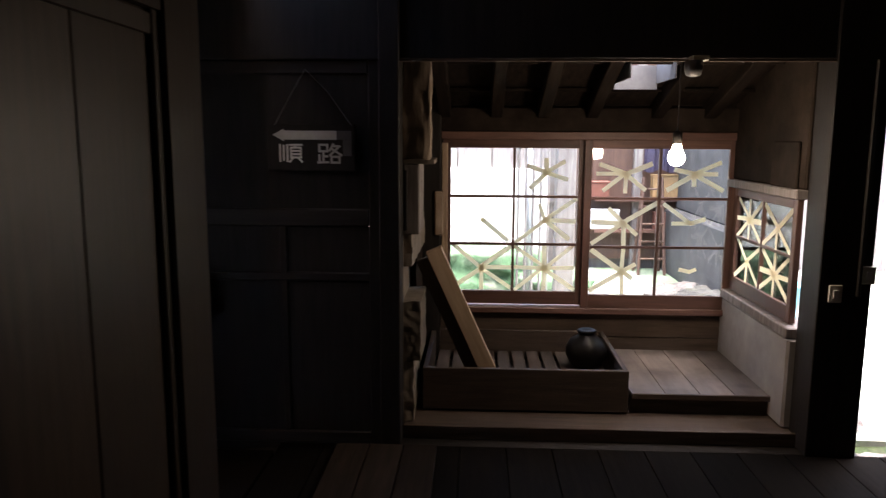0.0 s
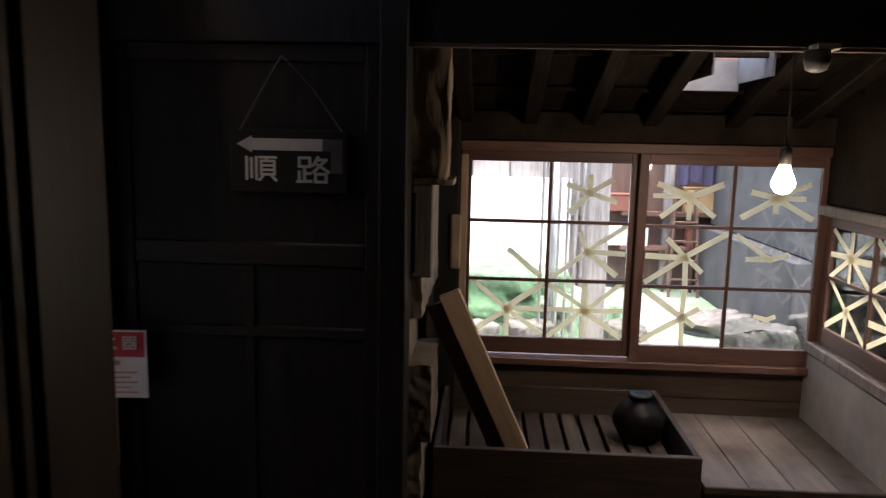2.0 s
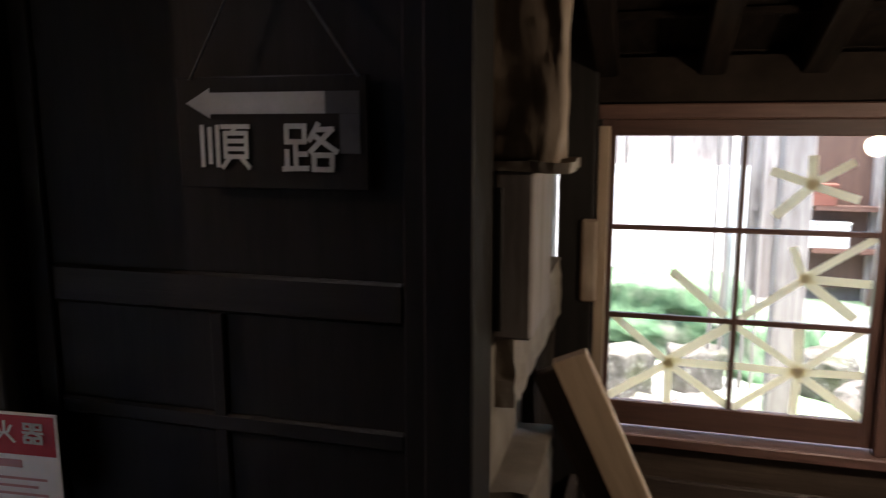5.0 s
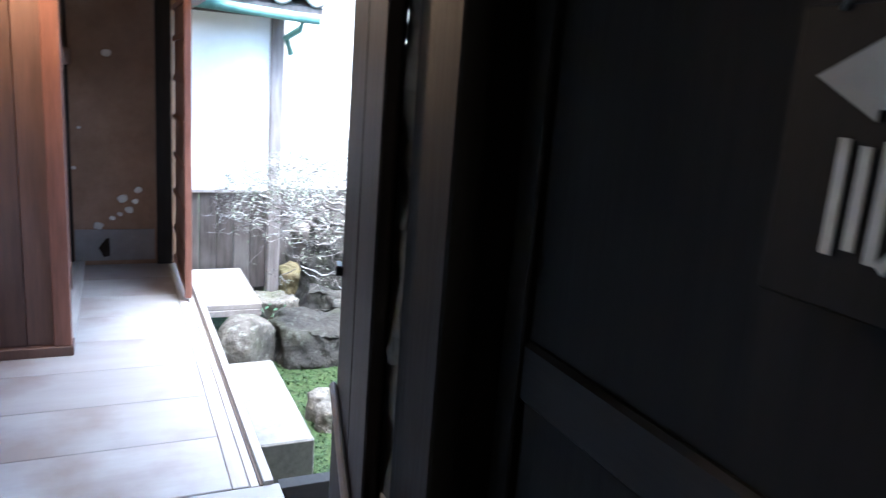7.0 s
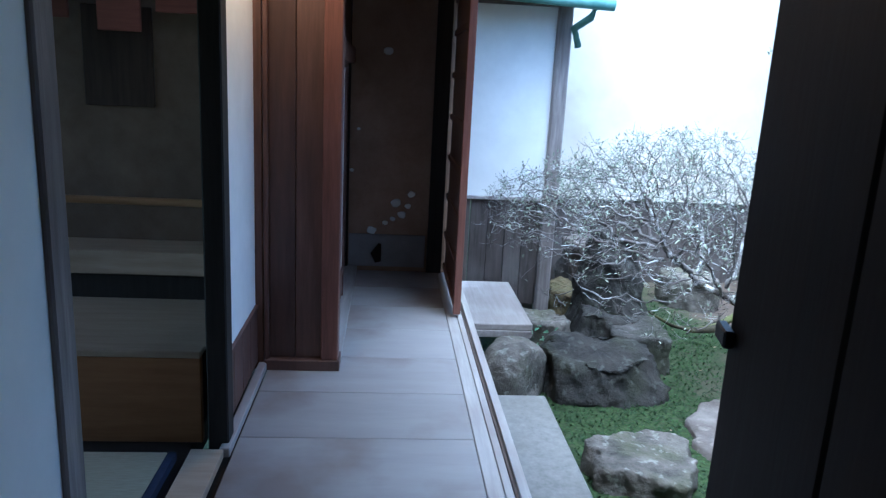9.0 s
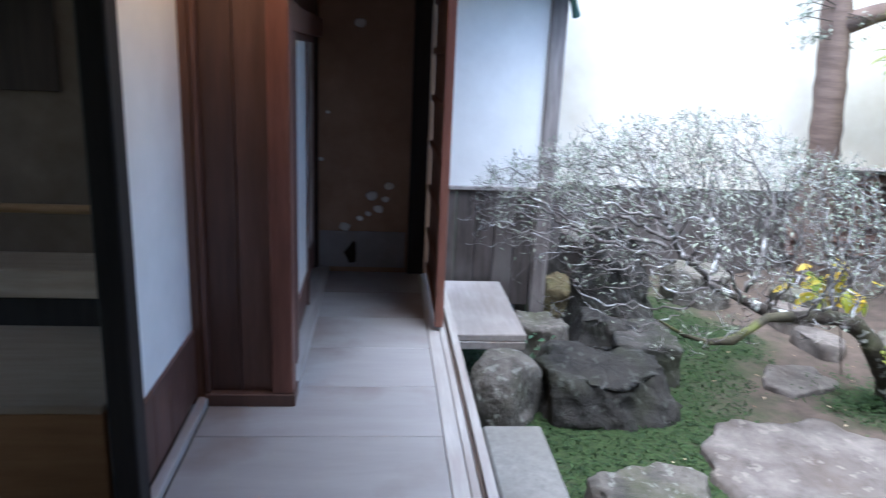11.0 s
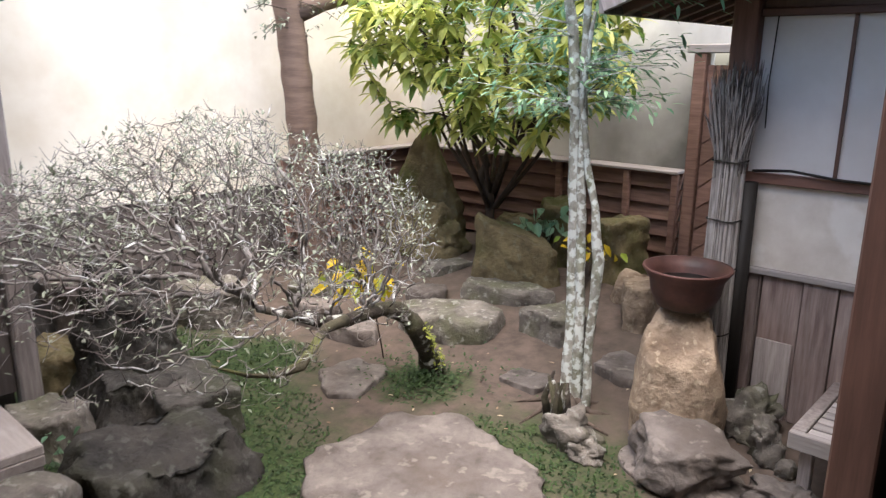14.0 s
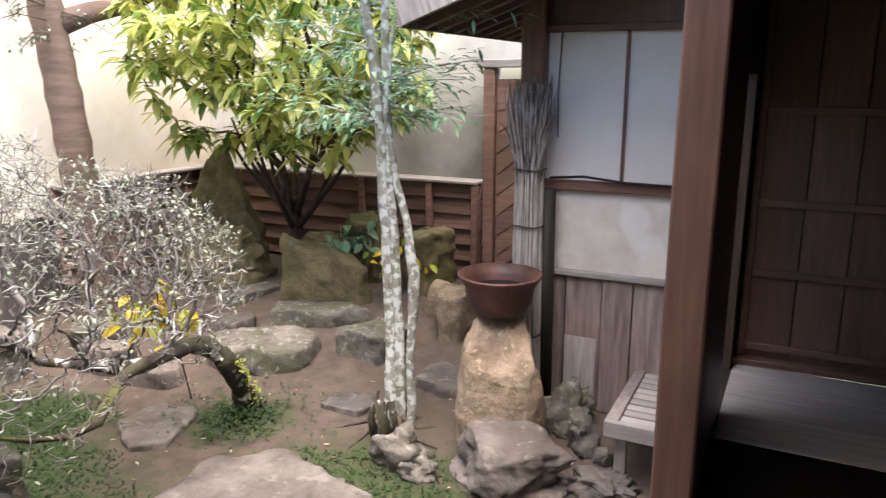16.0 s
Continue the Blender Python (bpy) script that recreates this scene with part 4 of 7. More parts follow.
def sash(at, width, height, cols, rows, label, name, turn=0, stars=(), bar=0.016, tape_at=0.0115):
    """A glazed wooden sash: x along its width, glass in rows and columns."""
    s = thing(name, label, "window", at, turn, kind="structure")
    fr = 0.045
    for x in (0, width - fr):
        part("stile", boxes((x, x + fr, 0, 0.03, 0, height), bevel=0.003), M_BROWN, s)
    part("bottom_rail", boxes((fr, width - fr, 0.001, 0.029, 0, 0.08), bevel=0.003), M_BROWN_X, s)
    part("top_rail", boxes((fr, width - fr, 0.001, 0.029, height - 0.05, height), bevel=0.003), M_BROWN_X, s)
    w, h = (width - 2 * fr) / cols, (height - 0.13) / rows
    for i in range(1, cols):
        part("muntin", boxes((fr + i * w - bar / 2, fr + i * w + bar / 2, 0.004, 0.026, 0.08, height - 0.05), bevel=0.002), M_BROWN, s)
    for j in range(1, rows):
        part("muntin", boxes((fr, width - fr, 0.006, 0.024, 0.08 + j * h - bar / 2, 0.08 + j * h + bar / 2), bevel=0.002), M_BROWN_X, s)
    for i in range(cols):
        for j in range(rows):
            g = part("pane", boxes((fr + i * w, fr + (i + 1) * w, 0.013, 0.016, 0.08 + j * h, 0.08 + (j + 1) * h)), M_GLASS, s)
            g.visible_shadow = False
    for i, j, arms in stars:
        rnd = random.Random(i * 7 + j * 13 + len(name))
        cx, cz = fr + (i + 0.5) * w, 0.08 + (j + 0.5) * h
        for k, (dx, dz) in enumerate(arms):
            L = Vector((dx * w * 0.47, dz * h * 0.47))
            a = math.atan2(L.y, L.x) + rnd.uniform(-0.06, 0.06)
            m = Matrix.Translation((cx + L.x / 2, tape_at - 0.0008 * k * (1 if tape_at < 0.014 else -1), cz + L.y / 2)) @ Matrix.Rotation(-a, 4, "Y") @ Matrix.Diagonal((L.length + 0.012, 0.0006, rnd.uniform(0.022, 0.03), 1))
            bm = bmesh.new()
            bmesh.ops.create_cube(bm, size=1.0, matrix=m)
            part("tape_strip", bm, M_TAPE, s, "strip of yellowed masking tape")
    return s


FULL = ((1, 1), (-1, -1), (-1, 1), (1, -1), (0, 1), (0, -1), (1, 0), (-1, 0))
DIAG = ((1, 1), (-1, -1), (-1, 1), (1, -1), (0, -1))
sash((-0.33, 4.9, 0.43), 0.845, 0.99, 2, 3, "left glazed sash with brown bars and crossed tape", "window_1", stars=((0, 0, DIAG + ((1, 0),)), (1, 0, FULL), (1, 1, ((1, 1), (-1, -1), (1, 0), (-0.2, 0.7), (0.8, -0.8))), (1, 2, ((0.6, 0.5), (-0.5, -0.7), (0, 0.6), (0.7, -0.3), (-0.6, 0.3))), (0, 1, ((0.9, -0.9), (0, 0)))))
sash((0.5, 4.865, 0.42), 0.88, 1.0, 2, 3, "right glazed sash with brown bars and crossed tape", "window_2", stars=((0, 0, ((-1, 0.9), (-1, -0.9), (0, 1), (0, -1), (0.4, 0.3), (0.3, -0.3))), (0, 1, ((1, 0.9), (-1, -0.9), (-1, 0), (0, -1), (0.4, -0.5), (-0.5, 0.6))), (0, 2, ((-0.8, 0.4), (0.8, 0.4), (-0.7, -0.7), (0.6, -0.7), (0, -0.8), (-0.9, 0.0))), (1, 1, ((-0.9, 0.8), (-0.6, 0), (0.4, 0.2))), (1, 2, ((0.8, 0.5), (-0.8, -0.7), (0.9, -0.7), (0.7, 0.0), (-0.6, 0.2), (0, -0.5))), (1, 0, ((0.2, 0.1), (-0.3, 0.1)))))
wf = thing("window_frame", "red-brown frame of the kitchen window", "window frame", (0, 0, 0), kind="structure")
part("head", boxes((-0.34, 1.4, 4.85, 4.96, 1.42, 1.465), bevel=0.004), M_BROWN_X, wf)
part("sill", boxes((-0.34, 1.4, 4.84, 4.96, 0.385, 0.42), bevel=0.004), M_BROWN_X, wf)
part("jamb", boxes((-0.37, -0.331, 4.903, 4.96, 0.38, 1.46), bevel=0.003), M_SOOT, wf)
part("jamb", boxes((1.385, 1.43, 4.85, 4.95, 0.42, 1.42), bevel=0.004), M_BROWN, wf)
sash((1.40, 4.02, 0.555), 0.84, 0.6, 2, 2, "glazed side window with crossed tape", "window_3", 90, stars=((0, 0, FULL), (1, 0, DIAG), (0, 1, DIAG), (1, 1, FULL)), tape_at=0.018)
solid("side_window_sill", boxes((1.33, 1.47, 3.95, 4.88, 0.5, 0.55), bevel=0.005), M_GREY_WOOD, "pale worn sill of the side window", "sill", "structure")
solid("side_window_head", boxes((1.33, 1.47, 3.95, 4.88, 1.155, 1.2), bevel=0.005), M_GREY_WOOD, "pale worn head beam of the side window", "lintel", "structure")

lamp = thing("hanging_bulb", "bare warm bulb hanging on a cord by the opening", "lamp", (0.75, 3.84, 1.345))
part("bulb", lathe(bmesh.new(), [(0.004, -0.036), (0.022, -0.03), (0.036, -0.009), (0.036, 0.009), (0.024, 0.036), (0.016, 0.06)], 20), M_BULB, lamp, "glowing bulb", smooth=True)
part("socket", lathe(bmesh.new(), [(0.018, 0.06), (0.02, 0.065), (0.02, 0.11), (0.006, 0.12)], 16), M_SOOT, lamp, smooth=True)
part("cord", boxes((-0.003, 0.003, -0.003, 0.003, 0.118, 0.42)), M_SOOT, lamp)
holder = thing("ceiling_fixture", "grey dome fixture on a bracket under the lintel", "fixture", (0.765, 3.71, 1.72))
part("dome", lathe(bmesh.new(), [(0.012, -0.035), (0.03, -0.028), (0.038, 0.0), (0.036, 0.03)], 20), M_TAPE_DARK, holder, smooth=True)
part("bracket", boxes((-0.01, 0.06, -0.02, 0.045, 0.031, 0.05), bevel=0.003), M_PLASTIC, holder)
bulb_lamp = new("bulb_light", bpy.data.lights.new("bulb_light", "POINT"))
bulb_lamp.data.energy, bulb_lamp.data.color, bulb_lamp.data.shadow_soft_size = 0.9, (1.0, 0.8, 0.58), 0.045
bulb_lamp.location = (0.75, 3.79, 1.32)
for x, y, z in ((1.445, 3.75, 0.76), (1.58, 3.75, 0.845)):
    sw = thing("switch", "small ivory plastic switch on the black post", "switch", (x, y, z), group="post switches")
    part("plate", boxes((-0.03, 0.03, 0, 0.01, -0.04, 0.04), bevel=0.004), M_PLASTIC, sw)
    part("rocker", boxes((-0.012, 0.012, -0.006, -0.0005, -0.018, 0.018), bevel=0.002), M_CARD, sw)
conduit = solid("conduit", boxes((1.53, 1.545, 3.735, 3.755, 0.75, 1.76), bevel=0.003), M_SOOT, "black cable conduit on the post", "conduit")
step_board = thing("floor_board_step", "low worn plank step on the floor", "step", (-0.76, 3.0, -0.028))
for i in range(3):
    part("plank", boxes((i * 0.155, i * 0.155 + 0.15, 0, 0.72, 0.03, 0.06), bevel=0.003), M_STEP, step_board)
for y in (0.1, 0.56):
    part("bearer", boxes((0, 0.46, y, y + 0.06, 0.0, 0.029)), M_SINK, step_board)

# ---- yard behind the kitchen ----
yard_house = thing("yard_outbuilding", "old timber outbuilding across the back yard", "house", (0, 0, 0))
part("wall", boxes((-3, 7, 11.2, 11.35, -0.5, 3.4)), M_GREY_WOOD, yard_house)
for i in range(14):
    part("board", boxes((-2.9 + i * 0.5, -2.42 + i * 0.5, 11.16, 11.198, 0.5, 3.2), bevel=0.004), M_GREY_WOOD, yard_house)
part("plaster_band", boxes((-3, 0.9, 11.05, 11.15, -0.5, 1.0)), M_PLASTER, yard_house, "white plastered lower wall")
# Solid brown panel in place of the doorway's shaded depth.
part("opening", boxes((1.2, 3.3, 11.1, 11.15, -0.3, 2.6)), M_WALNUT, yard_house, "brown panel standing in for the shaded doorway interior")
for x in (1.05, 2.1, 3.3):
    part("post", boxes((x, x + 0.12, 11.0, 11.15, -0.48, 2.6), bevel=0.006), M_GREY_WOOD, yard_house)
part("shelf", boxes((1.55, 3.25, 10.9, 11.08, 0.55, 0.6)), M_BROWN_X, yard_house)
part("shelf", boxes((1.55, 3.25, 10.9, 11.08, 0.1, 0.15)), M_BROWN_X, yard_house)
post_y = solid("yard_post", boxes((0.62, 0.8, 7.4, 7.58, -0.48, 2.6), bevel=0.01), M_GREY_WOOD, "weathered grey post in the yard", "post")
yard = solid("yard_paving", boxes((-2.5, 7.0, 5.0, 11.1, -0.6, -0.44)), M_YARD, "pale trodden yard ground with green moss", "ground", "structure")
for i, (x, y, w, d, h) in enumerate(((0.2, 7.3, 0.7, 0.5, 0.12), (1.5, 7.8, 0.9, 0.6, 0.22), (-0.5, 8.4, 0.8, 0.6, 0.15), (2.2, 8.8, 0.9, 0.5, 0.3), (0.6, 9.2, 0.9, 0.7, 0.2), (-1.0, 9.6, 1.0, 0.7, 0.3), (2.0, 6.4, 0.6, 0.5, 0.1), (2.2, 5.3, 0.5, 0.5, 0.07), (2.3, 4.6, 0.6, 0.4, 0.07))):
    rock("yard_stone", x, y, w, d, h, 300 + i, M_ROCK_LT, "pale flat stone in the back yard", flat=True, group="yard stones")
wall_yard = solid("yard_stone_wall", boxes((2.55, 3.1, 8.0, 11.0, -0.5, 0.45), (2.7, 3.0, 7.9, 11.0, 0.45, 2.4), bevel=0.02), M_YARD_DK, "grey wall at the side of the yard", "wall", "structure")
crate_m = {"red": M_PLAQUE, "brown": M_OCHRE, "pale": M_CARD}
for x, z, w, h, c in ((1.35, 0.601, 0.4, 0.2, "red"), (2.35, 0.601, 0.5, 0.3, "brown"), (1.4, 0.151, 0.5, 0.25, "pale"), (2.4, 0.151, 0.35, 0.22, "red")):
    crate = thing("storage_box", "%s storage box on the outbuilding shelf" % c, "box", (x, 10.91, z), group="shelf boxes")
    part("body", boxes((0, w, 0, 0.16, 0, h), bevel=0.006), crate_m[c], crate)
    part("lid", boxes((-0.008, w + 0.008, -0.006, 0.166, h + 0.001, h + 0.03), bevel=0.006), crate_m[c], crate)
for i in range(5):
    solid("yard_bamboo_pole", boxes((0.28 + i * 0.075, 0.305 + i * 0.075, 7.9, 7.925, -0.48, 1.75), bevel=0.006), M_GREY_WOOD, "thin grey bamboo pole standing in the yard", "pole", group="bamboo poles")
bucket = thing("blue_bucket", "blue plastic tub on a stone in the yard", "bucket", (2.48, 6.85, -0.24))
part("body", lathe(bmesh.new(), [(0.15, 0), (0.2, 0.42), (0.208, 0.42), (0.208, 0.445), (0.19, 0.445), (0.18, 0.4)], 24), M_BLUE, bucket, smooth=True)

stone("tub_stone", 2.48, 6.85, 0.56, 0.5, 0.24, 210, M_ROCK_DK, "dark stone under the blue tub", corners=5, rough=0.4)
stone("yard_rock", 2.12, 7.6, 0.8, 0.5, 0.42, 211, M_ROCK_DK, "dark grey rock at the yard wall", corners=6, rough=0.7, group="yard rocks", turn=20)
stone("yard_rock", 2.75, 7.75, 0.6, 0.5, 0.5, 212, M_ROCK_DK, "dark grey rock at the yard wall", corners=5, rough=0.7, group="yard rocks")
stone("moss_mound", -0.05, 9.0, 1.5, 0.9, 0.62, 213, M_YARD_MOSS, "rounded mound covered with bright green moss", corners=7, rough=0.8, flare=0.5, round_edge=0.15, category="mound")
stone("moss_mound", 0.75, 8.5, 0.9, 0.7, 0.4, 214, M_YARD_MOSS, "low mound covered with bright green moss", corners=7, rough=0.8, flare=0.5, round_edge=0.12, category="mound")
for i, (x, y, w, d, h) in enumerate(((-0.35, 7.6, 0.6, 0.4, 0.36), (0.2, 7.9, 0.5, 0.4, 0.3), (-0.1, 7.1, 0.5, 0.35, 0.16), (1.1, 8.0, 0.5, 0.4, 0.3), (-0.7, 8.3, 0.6, 0.5, 0.5))):
    stone("bank_stone", x, y, w, d, h, 220 + i, M_ROCK, "grey stone of the yard bank", corners=5 + i % 2, rough=0.5, group="yard bank stones", turn=31 * i)
cloth = bmesh.new()
rows_ = [[cloth.verts.new((2.2 + 0.62 * i / 14, 10.86 + 0.03 * math.sin(i * 1.7), 1.32 - 0.34 * j / 4 - 0.02 * math.sin(i * 0.9) * j / 4)) for i in range(15)] for j in range(5)]
for j in range(4):
    for i in range(14):
        cloth.faces.new((rows_[j][i], rows_[j + 1][i], rows_[j + 1][i + 1], rows_[j][i + 1]))
bmesh.ops.solidify(cloth, geom=cloth.faces[:], thickness=0.006)
solid("hanging_cloth", cloth, M_CLOTH_PU, "dull purple cloth hung in the outbuilding doorway", "cloth")
ladder = thing("step_ladder", "brown wooden step ladder in the outbuilding doorway", "ladder", (2.3, 10.55, -0.45))
for x in (-0.18, 0.18):
    for y, lean in ((0.0, 0.16), (0.34, -0.16)):
        v, f = [], []
        tube(v, f, [(x, y, 0.0), (x * 0.7, y + lean, 1.35)], [0.022, 0.02], 6)
        lg = new("leg", data_mesh("leg", v, f, M_WALNUT))
        lg.parent = ladder
for i in range(5):
    z = 0.22 + i * 0.24
    w_ = 0.18 * (1 - 0.3 * z / 1.35)
    part("rung", boxes((-w_, w_, 0.16 * z / 1.35 - 0.02, 0.16 * z / 1.35 + 0.02, z, z + 0.025), bevel=0.003), M_WALNUT, ladder)
v, f = [], []
tube(v, f, [(0.42, 8.2, -0.46), (0.42, 8.2, 1.5)], [0.035, 0.035], 12)
tagged(new("metal_pole", data_mesh("metal_pole", v, f, M_METAL, True)), "galvanised pole standing in the yard", "pole")

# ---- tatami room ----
# Unseen gap in the south wall, added to let sky light into the room.
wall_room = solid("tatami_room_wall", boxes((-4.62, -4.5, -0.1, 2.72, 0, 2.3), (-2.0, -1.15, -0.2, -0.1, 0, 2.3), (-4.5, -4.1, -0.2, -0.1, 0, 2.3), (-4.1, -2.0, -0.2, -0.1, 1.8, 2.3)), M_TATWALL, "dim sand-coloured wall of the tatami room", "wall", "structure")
wall_y = solid("wall_corridor", boxes((-2.46, -1.16, 2.69, 2.79, 0, 2.12)), M_PLASTER, "whitish plaster wall beside the passage", "wall", "structure")
solid("wall_corridor_lintel", boxes((-3.62, -2.46, 2.7, 2.79, 1.76, 2.12)), M_SOOT, "dark lintel over the tatami room opening", "lintel", "structure")
solid("wall_corridor_edge", boxes((-2.53, -2.461, 2.68, 2.8, 0, 2.12), bevel=0.004), M_GREY_WOOD, "grey wooden jamb of the tatami room", "trim", "structure")
solid("tatami_room_post", boxes((-3.74, -3.655, 2.73, 2.8, 0, 2.12), bevel=0.005), M_SOOT, "black square post at the tatami room", "post", "structure")
solid("tatami_floor_base", boxes((-4.5, -1.15, -0.1, 2.66, -0.1, -0.002)), M_SOOT_X, "floor under the tatami mats", "floor", "structure")
for x0, y0, x1, y1 in ((-3.6, 1.75, -1.8, 2.64), (-3.6, 0.84, -1.8, 1.73), (-3.6, -0.08, -1.8, 0.82), (-1.78, -0.08, -1.16, 2.64)):
    t = thing("tatami_mat", "straw tatami mat with dark blue cloth border", "tatami mat", (0, 0, 0), group="tatami mats")
    part("straw", boxes((x0, x1, y0 + 0.03, y1 - 0.03, 0, 0.03), bevel=0.003), M_TATAMI, t)
    for y in (y0, y1 - 0.029):
        part("border", boxes((x0, x1, y, y + 0.028, 0, 0.031), bevel=0.002), M_CLOTH, t, "dark blue cloth border")
solid("sill_rail", boxes((-3.62, -2.46, 2.68, 2.79, 0.0, 0.032), bevel=0.003), M_BEIGEWOOD, "grooved wooden sliding-door sill", "sill", "structure")
alc = thing("display_step", "stepped wooden alcove platform with light boards", "platform", (0, 0, 0))
part("front", boxes((-3.75, -3.72, 0.6, 2.695, 0, 0.32), bevel=0.003), M_BRIGHTBROWN, alc)
part("top", boxes((-4.3, -3.715, 0.6, 2.695, 0.32, 0.345), bevel=0.003), M_BEIGEWOOD, alc)
# Black board stands in for the shaded gap under the shelf.
part("shelf_back", boxes((-4.33, -4.3, 0.6, 2.695, 0, 0.45), bevel=0.003), M_SOOT, alc)
part("shelf", boxes((-4.5, -4.28, 0.6, 2.695, 0.45, 0.55), bevel=0.004), M_BEIGEWOOD, alc)
v, f = [], []
tube(v, f, [(-4.3, 0.62, 0.755), (-4.3, 2.695, 0.755)], [0.016, 0.016], 12)
pole = new("bamboo_rail", data_mesh("bamboo_rail", v, f, M_OCHRE, True))
tagged(pole, "ochre polished pole across the alcove", "rail")
for y0, z0 in ((1.86, 1.46), (2.14, 1.42), (2.37, 1.5)):
    pq = solid("wooden_plaque", boxes((-4.46, -4.44, y0, y0 + 0.17, z0, z0 + 0.22), bevel=0.004), M_PLAQUE, "red-brown square plaque on the alcove wall", "plaque", group="alcove plaques")
solid("dark_hanging", boxes((-4.5, -4.485, 2.06, 2.34, 1.12, 1.52), bevel=0.003), M_DOOR, "dark cloth hanging under the plaques", "hanging")

# ---- veranda ----
solid("veranda_wall_white", boxes((-4.39, -3.741, 2.71, 2.762, 0.3, 2.12)), M_PLASTER, "white plaster wall above a wooden skirting", "wall", "structure")
wain = thing("veranda_wainscot", "brown board skirting under the white wall", "wainscot", (0, 0, 0), kind="structure")
for i in range(4):
    part("board", boxes((-4.39 + i * 0.162, -4.232 + i * 0.162, 2.72, 2.77, 0.035, 0.285), bevel=0.002), M_BROWN, wain)
part("cap", boxes((-4.39, -3.741, 2.71, 2.775, 0.286, 0.3)), M_BROWN_X, wain)
solid("veranda_skirting", boxes((-4.39, -3.62, 2.775, 2.81, 0.0, 0.035), bevel=0.003), M_ENGAWA_X, "pale grooved sill along the veranda wall", "sill", "structure")
solid("corner_post_white_wall", boxes((-4.44, -4.391, 2.72, 2.795, 0, 2.12), bevel=0.004), M_WALNUT, "brown post edge", "post", "structure")
cup = thing("board_closet", "tall dark board shutter closet with brown posts", "closet", (-4.38, 2.8, 0))
part("base_sill", boxes((-0.12, 0.004, 0.0, 0.33, 0.0, 0.05), bevel=0.004), M_CLOSET, cup)
part("board", boxes((-0.06, -0.03, 0.02, 0.13, 0.051, 2.12), bevel=0.002), M_CLOSET, cup)
part("board", boxes((-0.06, -0.03, 0.133, 0.245, 0.051, 2.12), bevel=0.002), M_CLOSET, cup)
part("post", boxes((-0.1, 0.0, 0.246, 0.322, 0.051, 2.12), bevel=0.004), M_REDPOST, cup, "red-brown corner post")
part("post", boxes((-0.05, 0.0, 0.0, 0.019, 0.051, 2.12), bevel=0.003), M_BROWN, cup)
part("side", boxes((-0.4, -0.1, 0.0, 0.27, 0.051, 2.12)), M_CLOSET, cup)
wall_inner = solid("veranda_inner_wall", boxes((-6.25, -4.8, 2.9, 3.0, 0, 2.12)), M_CLOSET, "brown wooden inner wall of the veranda", "wall", "structure")
solid("veranda_inner_lintel", boxes((-6.14, -4.78, 3.0, 3.09, 1.36, 1.46), (-4.78, -4.5, 3.0, 3.11, 1.36, 1.46), bevel=0.004), M_BROWN_X, "red-brown lintel beam", "lintel", "structure")
solid("veranda_inner_upper", boxes((-6.14, -4.5, 3.0, 3.06, 1.46, 2.12)), M_CLOSET, "dark upper boards", "wall", "structure")
for k, (x0, y) in enumerate(((-5.45, 3.055), (-6.1, 3.025))):
    sh = thing("shoji_%d" % (k + 1), "white paper shoji screen in a wooden frame", "shoji", (x0, y, 0.03), kind="structure")
    part("paper", boxes((0.03, 0.62, 0.008, 0.014, 0.15, 1.3)), M_SHOJI, sh)
    part("lower_panel", boxes((0.03, 0.62, 0.004, 0.018, 0.02, 0.15)), M_BROWN, sh)
    for x in (0, 0.62):
        part("stile", boxes((x, x + 0.03, 0, 0.024, 0, 1.33), bevel=0.002), M_BROWN, sh)
    for z in (0.15, 1.3):
        part("rail", boxes((0.03, 0.62, 0.001, 0.023, z, z + 0.03), bevel=0.002), M_BROWN_X, sh)
solid("closet_side_post", boxes((-4.78, -4.7, 3.0, 3.1, 0, 1.36), bevel=0.004), M_BROWN, "brown post behind the closet", "post", "structure")
solid("veranda_inner_sill", boxes((-6.14, -4.5, 3.0, 3.13, 0.0, 0.03), bevel=0.003), M_ENGAWA_X, "worn sliding-door sill", "sill", "structure")
wall_end = solid("veranda_end_wall", boxes((-6.22, -6.13, 3.0, 3.78, -0.3, 2.12)), M_SPOTWALL, "dark brown papered end door", "wall", "structure")
solid("end_wall_lower_panel", boxes((-6.128, -6.115, 3.07, 3.585, 0.03, 0.252), bevel=0.002), M_DAUB_LT, "pale worn lower panel of the end door", "panel", "structure")
v, f = [], []
tube(v, f, [(-6.11, 3.27, 0.06), (-6.11, 3.255, 0.12), (-6.108, 3.28, 0.19)], [0.02, 0.036, 0.01], 8)
v = [(-6.112 + (p[0] + 6.11) * 0.05, p[1], p[2]) for p in v]
tagged(new("panel_stain", data_mesh("panel_stain", v, f, M_DAUB_DK, True)), "dark stain on the pale lower panel", "stain", kind="structure")
for y, z, s in ((3.38, 0.47, 0.028), (3.42, 0.39, 0.024), (3.36, 0.36, 0.015), (3.31, 0.33, 0.016), (3.22, 0.275, 0.028), (3.48, 0.53, 0.022), (3.46, 0.45, 0.018), (3.08, 0.68, 0.012), (3.3, 1.45, 0.025), (3.12, 0.95, 0.01)):
    bm = bmesh.new()
    bmesh.ops.create_icosphere(bm, subdivisions=2, radius=s)
    for q in bm.verts:
        k = 1 + 0.35 * noise.noise(q.co * 40 + Vector((y * 9, z * 7, 0)))
        q.co = (q.co.x * 0.08, q.co.y * k * 1.2, q.co.z * k)
    b = solid("paper_patch", bm, M_SHOJI, "small pale paper patch on the end door", "patch", "structure", "door patches", True)
    b.location = (-6.128, y, z)
